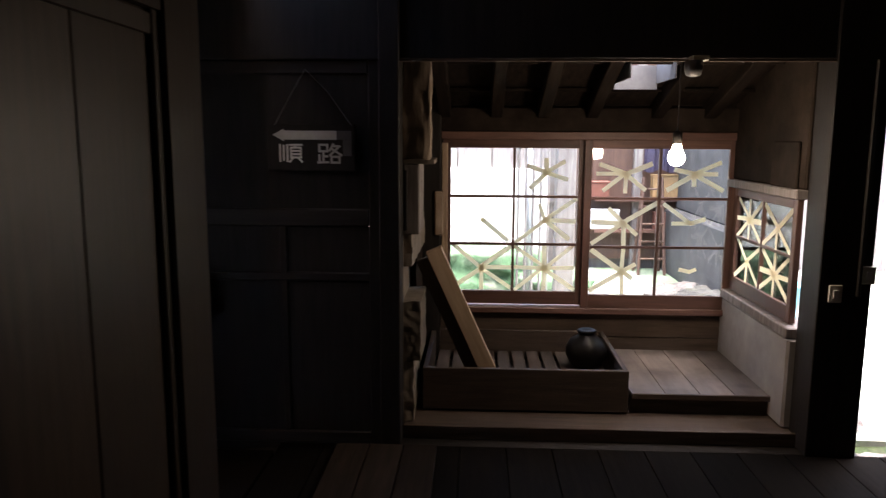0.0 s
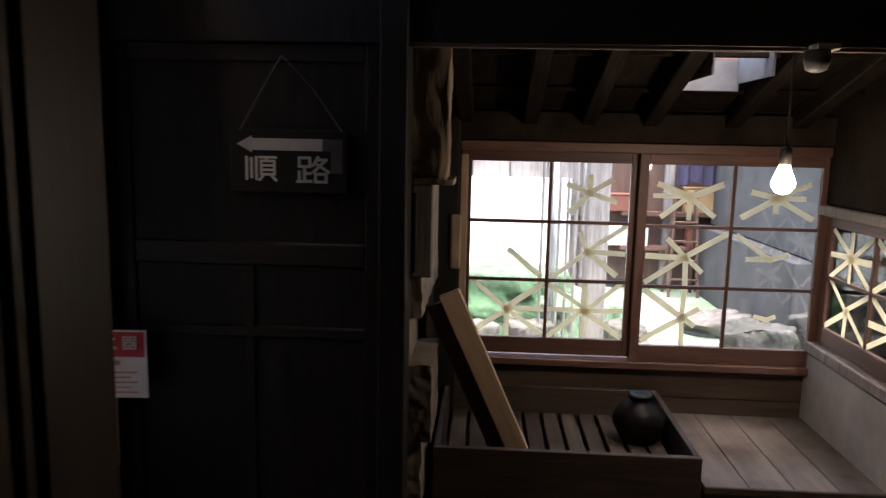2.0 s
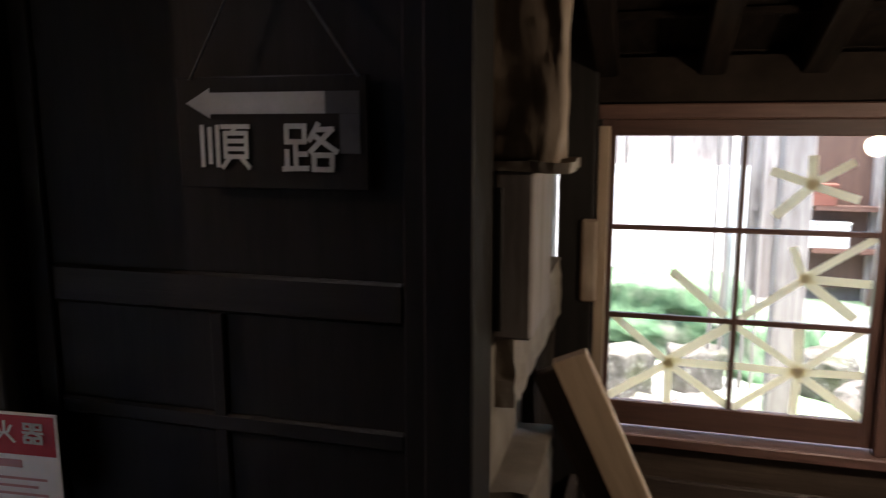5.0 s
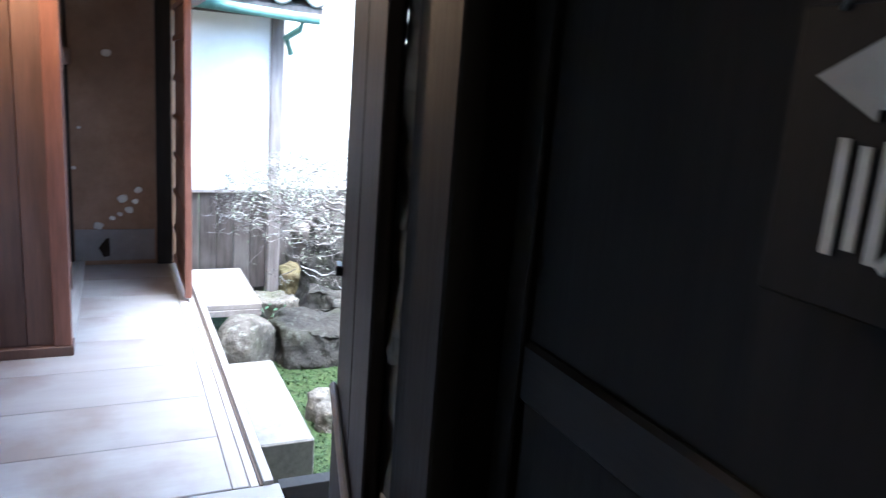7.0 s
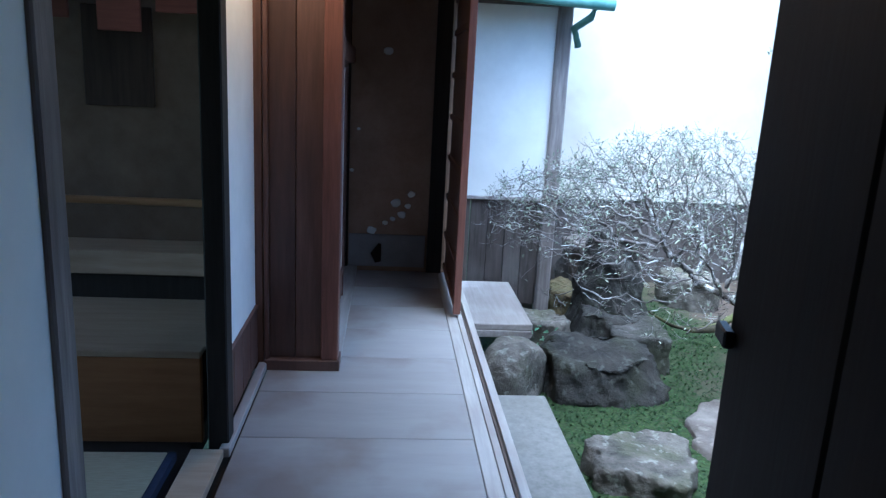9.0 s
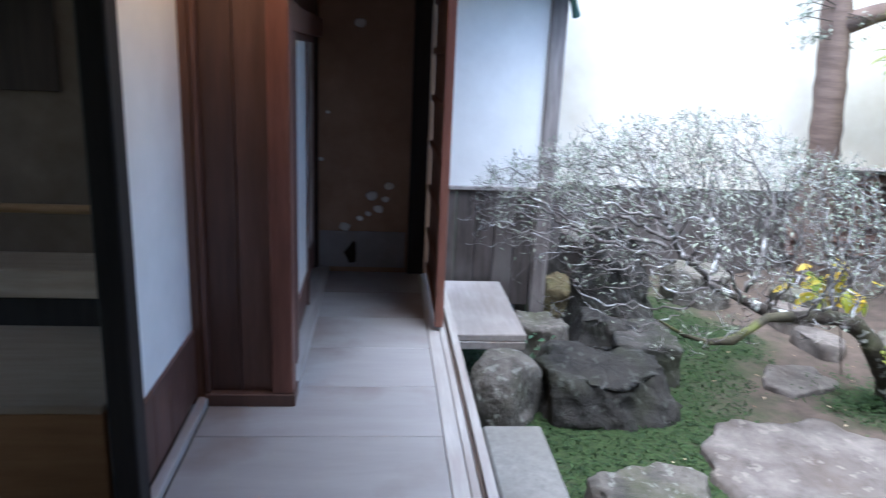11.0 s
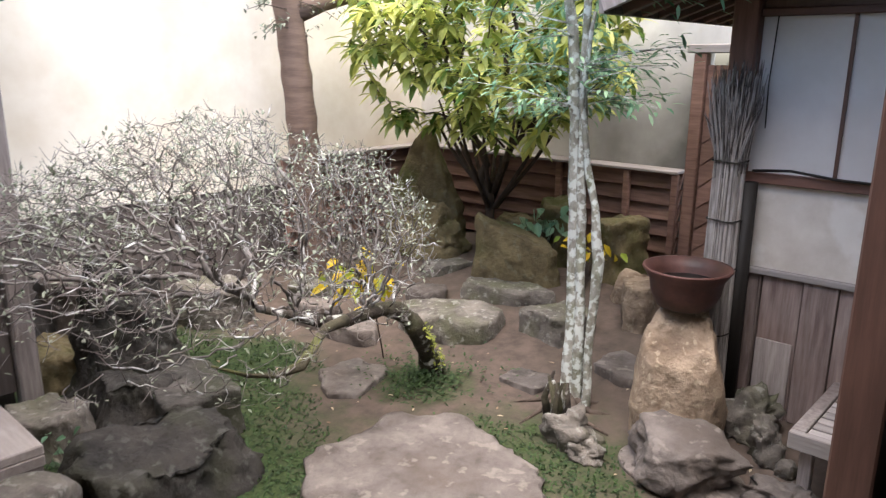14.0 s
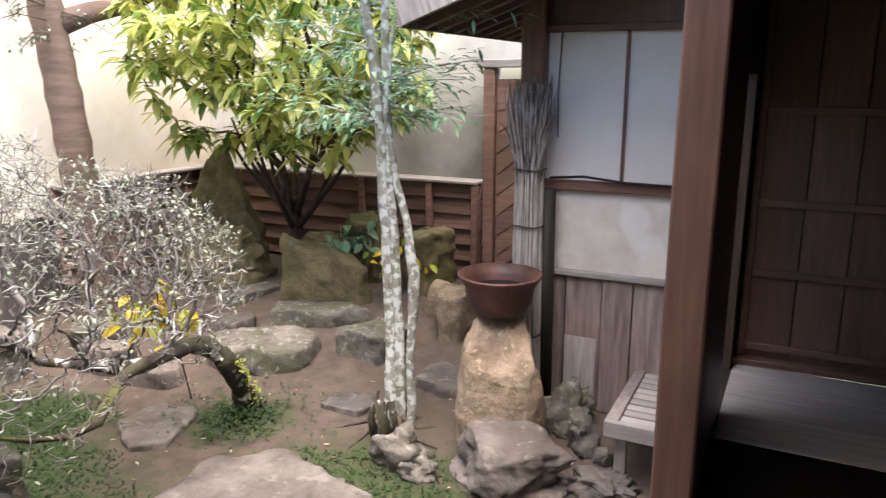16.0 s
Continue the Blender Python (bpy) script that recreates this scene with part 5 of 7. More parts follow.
solid("end_door_stile", boxes((-6.128, -6.09, 3.6, 3.7, 0, 2.12), (-6.128, -6.1, 3.0, 3.065, 0, 2.12), bevel=0.004), M_SOOT, "dark door stiles at the veranda end", "post", "structure")
shut = thing("shutter_door", "brown shutter door with cross bars at the veranda edge", "door", (-6.1, 3.71, 0.02), kind="structure")
part("panel", boxes((0, 0.94, 0.014, 0.026, 0.02, 1.78)), M_WALNUT, shut)
part("edge_post", boxes((0.9, 0.945, -0.004, 0.036, 0, 1.79), bevel=0.003), M_REDPOST, shut, "red-brown leading edge")
for z in (0.02, 0.24, 0.5, 0.76, 1.02, 1.28, 1.54, 1.74):
    part("bar", boxes((0, 0.9, 0.0, 0.013, z, z + 0.035), bevel=0.002), M_BROWN_X, shut)
solid("veranda_edge_strip", boxes((-6.12, -2.97, 3.762, 3.774, -0.05, 0.006), bevel=0.002), M_SINK, "thin ochre strip in the veranda rail", "rail", "structure")
solid("veranda_edge_rail", boxes((-6.12, -2.97, 3.776, 3.81, -0.16, 0.018), (-6.12, -2.97, 3.732, 3.76, -0.1, 0.004), bevel=0.002), M_ENGAWA_X, "worn grooved edge rail of the veranda", "rail", "structure")
solid("veranda_fascia", boxes((-6.12, -2.97, 3.7, 3.79, -0.3, -0.161)), M_BOARD_DK, "dark joist below the veranda edge", "fascia", "structure")
for x in (-6.0, -4.9, -3.9, -3.05):
    solid("veranda_footing_post", boxes((x, x + 0.1, 3.66, 3.76, -0.5, -0.16), bevel=0.005), M_BOARD_DK, "short post under the veranda", "post", "structure")
solid("under_veranda_wall", boxes((-6.4, -1.2, 2.8, 2.9, -0.55, -0.16), (-1.2, 3.2, 2.9, 3.0, -0.55, -0.3)), M_SOOT, "dark foundation wall below the floor", "wall", "structure")

vl = thing("ceiling_lamp", "small warm bulb in a socket under the veranda ceiling", "lamp", (-4.05, 3.0, 2.12))
part("rose", lathe(bmesh.new(), [(0.04, -0.012), (0.045, -0.008), (0.045, 0.0)], 20), M_SOOT, vl, smooth=True)
part("socket", lathe(bmesh.new(), [(0.02, -0.05), (0.022, -0.045), (0.022, -0.013)], 16), M_SOOT, vl, smooth=True)
part("bulb", lathe(bmesh.new(), [(0.004, -0.12), (0.02, -0.113), (0.03, -0.092), (0.028, -0.078), (0.016, -0.051)], 20), M_BULB, vl, "glowing warm bulb", smooth=True)
vl_light = new("ceiling_lamp_light", bpy.data.lights.new("ceiling_lamp_light", "POINT"))
vl_light.data.energy, vl_light.data.color, vl_light.data.shadow_soft_size = 2.8, (1.0, 0.58, 0.3), 0.03
vl_light.location = (-4.05, 3.0, 1.96)

# ---- wing with the white wall ----
wing = solid("wing_wall", boxes((-6.52, -6.4, 3.79, 4.43, 0.5, 1.8)), M_PLASTER, "white plaster wall of the wing", "wall", "structure")
solid("wing_side_wall", boxes((-7.6, -6.52, 4.36, 4.44, -0.48, 1.8), (-7.6, -6.52, 3.79, 3.85, -0.48, 1.8)), M_BOARD_DK, "dark boarded side of the wing", "wall", "structure")
solid("wing_sill", boxes((-6.54, -6.375, 3.79, 4.43, 0.475, 0.5), bevel=0.004), M_GREY_X, "weathered ledge under the white wall", "sill", "structure")
# Added dark strip: closes the gap and draws the shadow line below the gutter.
solid("wing_wall_plate", boxes((-6.5, -6.37, 3.79, 4.54, 1.801, 1.9), bevel=0.004), M_BOARD_DK, "dark strip standing in for the shadow line under the wing roof", "beam", "structure")
wb = thing("wing_skirting_boards", "weathered vertical boards with pale damp stains", "boards", (0, 0, 0), kind="structure")
for i in range(5):
    part("board", boxes((-6.44, -6.41 + 0.006 * (i % 2), 3.79 + i * 0.128, 3.914 + i * 0.128, -0.3, 0.474), bevel=0.003), M_BOARD_DK, wb)
gp = solid("wing_corner_post", boxes((-6.46, -6.36, 4.43, 4.53, -0.45, 1.85), bevel=0.01), M_GREY_WOOD, "weathered grey corner post", "post", "structure")
wroof = thing("wing_roof", "small tiled roof of the wing with copper gutter", "roof", (0, 0, 0), kind="structure")
bm = bmesh.new()
vs = [bm.verts.new(p) for p in ((-6.1, 3.7, 1.84), (-6.1, 4.75, 1.84), (-7.7, 4.75, 2.55), (-7.7, 3.7, 2.55), (-6.1, 3.7, 1.88), (-6.1, 4.75, 1.88), (-7.7, 4.75, 2.59), (-7.7, 3.7, 2.59))]
for q in ((0, 1, 2, 3), (7, 6, 5, 4), (0, 4, 5, 1), (1, 5, 6, 2), (2, 6, 7, 3), (3, 7, 4, 0)):
    bm.faces.new([vs[k] for k in q])
part("roof_boards", bm, M_BOARD_DK, wroof)
bm = bmesh.new()
NT = 9
row = []
for d in (0, 0.025):
    for xx in (0.0, -0.27):
        row.append([bm.verts.new((xx, -0.14 + 0.28 * i / (NT - 1), d + 0.042 * math.sin(math.pi * 2 * i / (NT - 1)) + (0.02 if xx == 0 else 0.0))) for i in range(NT)])
for a, b, flip in ((row[0], row[1], 1), (row[2], row[3], 0), (row[0], row[2], 0), (row[1], row[3], 1)):
    for i in range(NT - 1):
        q = (a[i], a[i + 1], b[i + 1], b[i])
        bm.faces.new(q if not flip else tuple(reversed(q)))
tile_mesh = mesh_of(bm, M_TILE, True, "roof_tile")
for r_ in range(5):
    for c_ in range(4):
        t = new("roof_tile", tile_mesh)
        t.parent = wroof
        t.matrix_world = pose(-6.08 - r_ * 0.235, 3.86 + c_ * 0.255, 1.895 + r_ * 0.104, 0, 24, 0)
v, f = [], []
tube(v, f, [(-6.04, 3.75, 1.835), (-6.04, 4.71, 1.795)], [0.035, 0.035], 10)
tube(v, f, [(-6.04, 4.6, 1.8), (-6.1, 4.58, 1.72), (-6.28, 4.52, 1.66), (-6.33, 4.57, 1.55)], [0.025] * 4, 8)
g = new("gutter", data_mesh("gutter", v, f, M_COPPER, True))
g.parent = wroof
tagged(g, "green weathered copper gutter")

bench = thing("garden_shelf_bench", "weathered grey plank shelf on short legs", "bench", (-5.42, 3.8, -0.12))
part("top", boxes((-0.93, 0, 0.0, 0.42, -0.04, 0.0), bevel=0.005), M_GREY_X, bench)
part("apron", boxes((-0.03, 0.004, 0.002, 0.418, -0.085, -0.041), bevel=0.004), M_GREY_X, bench)
for x in (-0.9, -0.05):
    part("leg", boxes((x, x + 0.05, 0.36, 0.41, -0.36, -0.086 if x > -0.5 else -0.041), bevel=0.004), M_GREY_WOOD, bench)

step = solid("stone_step", boxes((-4.6, -3.62, 3.88, 4.13, -0.55, -0.2), bevel=0.008), M_SLAB, "cut grey stone step below the veranda", "step")

# ---- garden walls and fence ----
wall_garden_w = solid("wall_garden_west", boxes((-7.95, -7.7, 4.4, 8.85, 0.3, 3.0)), M_WALL_OLD, "tall cream plaster garden wall with stains", "wall", "structure")
solid("wall_garden_west_base", boxes((-7.93, -7.72, 4.4, 8.85, -0.5, 0.3)), M_BOARD_DK, "dark boarded base of the garden wall", "wall", "structure")
wall_garden_n = solid("wall_garden_north", boxes((-7.7, -4.0, 8.64, 8.85, -0.5, 0.45), (-7.7, -4.9, 8.62, 8.85, 0.45, 3.0), (-4.9, -1.2, 8.62, 8.85, 1.4, 3.0)), M_WALL_GREY, "mildewed grey plaster garden wall", "wall", "structure")
solid("wall_garden_coping", boxes((-8.05, -7.6, 4.4, 8.95, 3.0, 3.1), (-7.6, -1.2, 8.5, 8.95, 3.0, 3.1), bevel=0.02), M_TILE, "tiled coping of the garden wall", "coping", "structure")
fence = thing("garden_fence", "low fence of lapped brown boards below the wall", "fence", (0, 0, 0))
for i in range(6):
    z = -0.22 + i * 0.122
    for k, (x0, x1) in enumerate(((-7.6, -6.72), (-6.715, -5.36), (-5.355, -4.92))):
        ob = part("board", boxes((x0, x1, -0.011, 0.011, -0.068, 0.068), bevel=0.003), M_FENCE, fence)
        ob.matrix_world = pose(0, 8.515, z + 0.05 + 0.004 * ((i + k) % 3), -24)
    ob = part("board", boxes((-0.011, 0.011, 6.9, 8.5, -0.068, 0.068), bevel=0.003), M_FENCE_Y, fence)
    ob.matrix_world = pose(-7.625, 0, z + 0.05, 0, -24, 0)
for x in (-7.55, -6.72, -5.98, -5.36, -4.97):
    part("post", boxes((x, x + 0.05, 8.435, 8.475, -0.3, 0.5), bevel=0.004), M_FENCE, fence)
for y in (7.1, 7.7, 8.3):
    part("post", boxes((-7.575, -7.535, y, y + 0.05, -0.3, 0.5), bevel=0.004), M_FENCE, fence)
part("cap", boxes((-7.62, -4.92, 8.42, 8.61, 0.505, 0.525), bevel=0.003), M_GREY_X, fence, "pale weathered cap board")
part("cap", boxes((-7.69, -7.52, 6.9, 8.415, 0.505, 0.525), bevel=0.003), M_GREY_X, fence, "pale weathered cap board")
gate = thing("garden_gate", "brown wooden gate with slanting boards", "gate", (-4.86, 8.4, -0.3))
for x in (0, 0.75):
    part("post", boxes((x, x + 0.085, 0, 0.09, 0, 1.66), bevel=0.006), M_FENCE, gate)
part("lintel", boxes((-0.05, 0.9, -0.01, 0.1, 1.66, 1.72), bevel=0.006), M_GREY_X, gate)
part("backing", boxes((0.086, 0.749, 0.05, 0.07, 0.02, 1.58)), M_FENCE, gate)
for i in range(13):
    z0 = -0.35 + i * 0.155
    bm = bmesh.new()
    a, b = (0.1, max(0.03, z0)), (0.74, min(1.55, z0 + 0.5))
    if b[1] - a[1] > 0.06:
        q = [(0.1, a[1]), (0.74, b[1]), (0.74, min(1.57, b[1] + 0.14)), (0.1, min(1.57, a[1] + 0.14))]
        fa = bm.faces.new([bm.verts.new((x, 0.03, z)) for x, z in q])
        r = bmesh.ops.extrude_face_region(bm, geom=[fa])
        bmesh.ops.translate(bm, verts=[w for w in r["geom"] if isinstance(w, bmesh.types.BMVert)], vec=(0, 0.018, 0))
        bmesh.ops.recalc_face_normals(bm, faces=bm.faces)
        part("slanting_board", bm, M_FENCE, gate)

# ---- house with white panels ----
hw = solid("house_wall_upper", boxes((-3.91, -2.9, 6.99, 7.1, 0.79, 1.5)), M_PANEL, "pale papered upper wall of the garden house", "wall", "structure")
solid("house_wall_lower", boxes((-3.91, -2.9, 6.985, 7.1, 0.33, 0.74)), M_BEIGE, "beige plaster band with flaking patches", "wall", "structure")
hr = thing("house_wall_rails", "brown wooden rails on the garden house wall", "rails", (0, 0, 0), kind="structure")
part("rail", boxes((-3.91, -2.97, 6.955, 7.0, 0.74, 0.79), bevel=0.004), M_BROWN_X, hr)
part("rail", boxes((-3.91, -2.97, 6.95, 7.0, 0.3, 0.33), bevel=0.004), M_GREY_X, hr)
part("rail", boxes((-3.91, -2.97, 6.955, 7.0, 1.5, 1.535), bevel=0.004), M_BROWN_X, hr)
part("muntin", boxes((-3.53, -3.515, 6.975, 6.99, 0.79, 1.5)), M_BROWN, hr)
part("muntin", boxes((-3.12, -3.105, 6.975, 6.99, 0.79, 1.5)), M_BROWN, hr)
v, f = [], []
tube(v, f, [(-3.87, 6.94, 0.8), (-3.7, 6.938, 0.815), (-3.5, 6.94, 0.795), (-3.2, 6.94, 0.79)], [0.007] * 4, 6)
tube(v, f, [(-3.84, 6.97, 1.5), (-3.85, 6.965, 1.2), (-3.845, 6.97, 1.0)], [0.003] * 3, 5)
cable = new("cable", data_mesh("cable", v, f, M_SOOT, True))
cable.parent = hr
solid("house_wall_top", boxes((-3.91, -2.9, 6.99, 7.1, 1.535, 2.12)), M_WALNUT, "dark brown boards under the eave", "wall", "structure")
hb = thing("house_skirting_boards", "weathered vertical boards below the plaster", "boards", (0, 0, 0), kind="structure")
xs = (-3.9, -3.79, -3.775, -3.585, -3.43, -3.24, -3.08, -2.95)
for i in range(len(xs) - 1):
    part("board", boxes((xs[i], xs[i + 1] - 0.005, 6.975 - 0.01 * (i % 2), 7.0 - 0.01 * (i % 2), -0.42, 0.299), bevel=0.003), M_HOUSEB, hb)
part("backing", boxes((-3.9, -2.9, 7.002, 7.1, -0.5, 0.328)), M_BOARD_DK, hb)
part("patch_board", boxes((-3.77, -3.6, 6.957, 6.964, -0.42, -0.02), bevel=0.002), M_GREY_WOOD, hb, "grey repair board")
solid("house_corner_post", boxes((-4.035, -3.912, 6.93, 7.05, -0.45, 2.0), bevel=0.008), M_BROWN, "dark red-brown corner post of the garden house", "post", "structure")
solid("house_side_wall", boxes((-4.0, -3.9, 7.05, 8.6, -0.3, 2.0)), M_WALNUT, "dark boarded side of the garden house", "wall", "structure")
eave = thing("house_eave", "low tiled eave with red-brown rafters", "eave", (0, 0, 0), kind="structure")
bm = bmesh.new()
vs = [bm.verts.new(p) for p in ((-4.36, 6.35, 1.55), (-4.36, 8.5, 1.55), (-2.9, 8.5, 2.1), (-2.9, 6.35, 2.1), (-4.36, 6.35, 1.58), (-4.36, 8.5, 1.58), (-2.9, 8.5, 2.13), (-2.9, 6.35, 2.13))]
for q in ((0, 1, 2, 3), (7, 6, 5, 4), (0, 4, 5, 1), (1, 5, 6, 2), (2, 6, 7, 3), (3, 7, 4, 0)):
    bm.faces.new([vs[k] for k in q])
part("roof_boards", bm, M_BROWN, eave)
part("fascia", boxes((-4.39, -4.36, 6.33, 8.5, 1.5, 1.6), bevel=0.003), M_GREY_WOOD, eave)
for i in range(12):
    y = 6.45 + i * 0.17
    ob = part("rafter", boxes((0, 0.75, 0, 0.045, -0.055, 0), bevel=0.003), M_BROWN_X, eave)
    ob.matrix_world = pose(-4.35, y, 1.552, 0, -19, 0)
part("verge_board", boxes((-0.02, 1.7, 0, 0.025, -0.06, 0.07), bevel=0.003), M_GREY_WOOD, eave).matrix_world = pose(-4.36, 6.32, 1.57, 0, -19, 0)
v, f = [], []
for i in range(8):
    y = 6.4 + i * 0.26
    tube(v, f, [(-4.39, y, 1.63), (-2.95, y, 2.175)], [0.06, 0.06], 10)
hr2 = new("roof_tiles", data_mesh("roof_tiles", v, f, M_TILE, True))
hr2.parent = eave
tagged(hr2, kind="stuff")

# ---- side corridor ----
solid("corridor_post", boxes((-3.04, -2.93, 5.36, 5.48, -0.5, 2.12), bevel=0.006), M_BROWN, "red-brown square post at the corridor corner", "post", "structure")
solid("corridor_wall_west", boxes((-2.985, -2.945, 5.48, 6.3, 0, 2.12), (-2.985, -2.945, 6.78, 6.99, 0, 2.12), (-2.985, -2.945, 6.3, 6.78, 1.3, 2.12)), M_DOOR, "dark wooden side wall of the corridor", "wall", "structure")
solid("corridor_edge", boxes((-3.0, -2.94, 3.83, 6.95, -0.2, -0.002)), M_SOOT_X, "dark edge beam of the corridor floor", "beam", "structure")
solid("corridor_wall_east", boxes((-1.7, -1.6, 3.83, 7.0, 0, 2.12)), M_SOOT, "sooty corridor wall", "wall", "structure")
solid("corridor_end_wall", boxes((-2.945, -1.6, 6.985, 7.08, 0, 2.12)), M_SOOT, "dark end wall of the corridor", "wall", "structure")
cd = thing("door_9", "red-brown board door with rails at the corridor end", "door", (-2.93, 6.93, 0.03), kind="structure")
for i in range(4):
    part("board", boxes((0.03 + i * 0.19, 0.215 + i * 0.19, 0.01, 0.03, 0, 1.78), bevel=0.002), M_BROWN, cd)
for z in (0.03, 0.38, 0.7, 1.1, 1.7):
    part("rail", boxes((0.0, 0.82, -0.006, 0.009, z, z + 0.035), bevel=0.003), M_BROWN_X, cd)
for x in (0, 0.79):
    part("stile", boxes((x, x + 0.03, -0.01, 0.031, 0, 1.78), bevel=0.003), M_BROWN, cd)
solid("corridor_door_sill", boxes((-2.944, -1.7, 6.87, 6.985, 0.0, 0.028), bevel=0.003), M_WALNUT, "dark wooden door sill", "sill", "structure")

# ---- rocks ----
rock("round_boulder", -5.24, 4.08, 0.44, 0.42, 0.33, 1, M_ROCK, "round grey boulder under the shelf bench", cuts=2, sharp=0.12, fine=0.3)
stone("layered_rock", -5.33, 4.6, 0.6, 0.74, 0.24, 2, M_ROCK_DK, "rough dark grey boulder bedded in the moss", corners=7, tilt=(-0.16, -0.05), rough=0.85, flare=0.16, round_edge=0.05)
stone("dark_block_rock", -5.85, 5.03, 0.66, 0.62, 0.23, 3, M_ROCK_DK, "dark flat-topped block of rock under the shrub", turn=38, corners=4, rough=0.3, flare=-0.02)
stone("dark_peaked_rock", -6.34, 4.97, 0.4, 0.38, 0.72, 4, M_ROCK_DK, "dark pointed rock behind the shrub", corners=6, rough=1.0, flare=1.1, round_edge=0.09, tilt=(0.0, -0.15))
stone("dark_low_rock", -6.05, 4.82, 0.5, 0.44, 0.24, 15, M_ROCK_DK, "low dark rock at the foot of the pointed rock", corners=5, rough=0.8, flare=0.3, round_edge=0.04)
stone("small_dark_rock", -6.1, 4.46, 0.48, 0.36, 0.18, 5, M_ROCK, "low brownish rock beside the bench", turn=20, corners=6, rough=0.8, flare=0.25, round_edge=0.05)
stone("mossy_back_rock", -6.85, 4.8, 0.5, 0.42, 0.17, 6, M_ROCK_MOSS, "mossy rock by the wing wall", corners=6, rough=0.9, flare=0.3, round_edge=0.05)
stone("pale_back_rock", -7.25, 5.05, 0.7, 0.5, 0.5, 16, M_ROCK_LT, "pale brown rock by the garden wall", corners=6, rough=0.8, flare=0.2, round_edge=0.05)
stone("big_flat_stone", -4.63, 5.47, 1.26, 1.14, 0.045, 7, M_ROCK_LT, "large flat pale stepping stone", turn=8, corners=7, rough=0.34, sink=0.2)
stone("low_flat_rock", -4.33, 4.58, 0.66, 0.6, 0.13, 8, M_ROCK, "low flat rock half sunk in moss", turn=30, corners=5, rough=0.5, flare=0.12, round_edge=0.03)
STEPS = ((-5.62, 5.91, 0.46, 0.54, 0.035, 50, M_ROCK_LT), (-6.13, 6.33, 0.46, 0.32, 0.1, 10, M_ROCK_LT), (-5.64, 6.77, 0.78, 0.46, 0.14, 20, M_ROCK), (-5.02, 7.08, 0.54, 0.44, 0.15, 16, M_ROCK), (-6.1, 7.04, 0.36, 0.28, 0.08, 0, M_ROCK_LT),
         (-5.62, 7.3, 0.74, 0.28, 0.09, 18, M_ROCK), (-6.34, 7.46, 0.46, 0.34, 0.05, 40, M_ROCK), (-4.84, 6.54, 0.34, 0.3, 0.025, 0, M_ROCK_LT), (-4.37, 6.93, 0.54, 0.42, 0.03, 20, M_ROCK_LT), (-6.5, 6.35, 0.36, 0.3, 0.14, 30, M_ROCK_LT), (-7.1, 5.9, 0.6, 0.45, 0.26, 5, M_ROCK), (-6.9, 6.6, 0.4, 0.35, 0.12, 50, M_ROCK))
for i, (x, y, w, d, h, turn, mt) in enumerate(STEPS):
    stone("stepping_stone", x, y, w, d, h, 20 + i, mt, "raised weathered block of grey stone" if h > 0.08 else "flat weathered stepping stone in the soil", turn=turn, corners=5 + i % 3, rough=0.5, group="stepping stones", round_edge=min(0.03, 0.3 * h))
stone("slab_rock", -5.74, 7.6, 0.74, 0.3, 0.37, 71, M_ROCK_MOSS, "upright brown slab of rock before the bush", turn=14, corners=6, tilt=(-0.36, 0.0), rough=0.45, flare=0.12, round_edge=0.03)
rock("under_peak_rock", -6.72, 7.72, 0.72, 0.5, 0.44, 51, M_ROCK_MOSS, "rounded mossy rock below the pointed stone", cuts=5)
rock("pointed_stone", -6.97, 7.95, 0.8, 0.4, 1.04, 52, M_ROCK_MOSS, "tall pointed mossy stone by the fence", taper=0.72, cuts=4, sharp=0.25, turn=35)
stone("ochre_rock", -4.62, 7.47, 0.42, 0.38, 0.25, 77, M_ROCK_OC, "angular ochre rock beside the basin", turn=25, corners=5, rough=0.45, tilt=(0.1, 0.0), round_edge=0.02)
stone("mossy_round_rock", -5.17, 8.1, 0.4, 0.36, 0.46, 54, M_ROCK_MOSS, "mossy rock before the fence", corners=6, rough=0.8, flare=0.15, round_edge=0.05)
stone("mossy_mid_rock", -5.72, 8.15, 0.32, 0.32, 0.5, 55, M_ROCK_MOSS, "mossy yellow-green rock before the fence", corners=5, rough=0.9, flare=0.25, round_edge=0.06)
rock("mossy_small_rock", -4.85, 7.75, 0.3, 0.3, 0.22, 56, M_ROCK_OC, "small angular brown rock by the fence")
rock("pedestal_stone", -3.935, 6.49, 0.43, 0.38, 0.69, 57, M_ROCK_OC, "tall rounded ochre stone carrying the basin", taper=0.06, cuts=2, sharp=0.1, turn=10, fine=0.6, lean=0.02)
rock("front_slant_rock", -3.8, 6.26, 0.72, 0.5, 0.26, 58, M_ROCK_LT, "slanting brown and grey rock before the basin stone", cuts=9)
rock("knobbly_rock", -3.67, 6.74, 0.24, 0.22, 0.28, 59, M_ROCK, "knobbly grey lichened rock", sharp=1.2)
rock("knobbly_rock", -3.54, 6.6, 0.16, 0.16, 0.22, 60, M_ROCK, "small knobbly grey rock", sharp=1.2)
rock("pebble", -3.45, 6.55, 0.1, 0.09, 0.07, 61, M_ROCK, "round grey pebble on the soil", cuts=1, category="pebble")
rock("pale_rough_rock", -3.38, 6.35, 0.34, 0.3, 0.1, 62, M_ROCK_LT, "pale rough rock under the bench", sharp=1.0)
rock("root_rock", -4.3, 6.18, 0.3, 0.22, 0.2, 63, M_ROCK, "gnarled grey rock at the thin tree", sharp=1.3, cuts=9)
rock("root_rock", -4.18, 6.1, 0.18, 0.16, 0.1, 64, M_ROCK, "small gnarled grey rock", sharp=1.3)
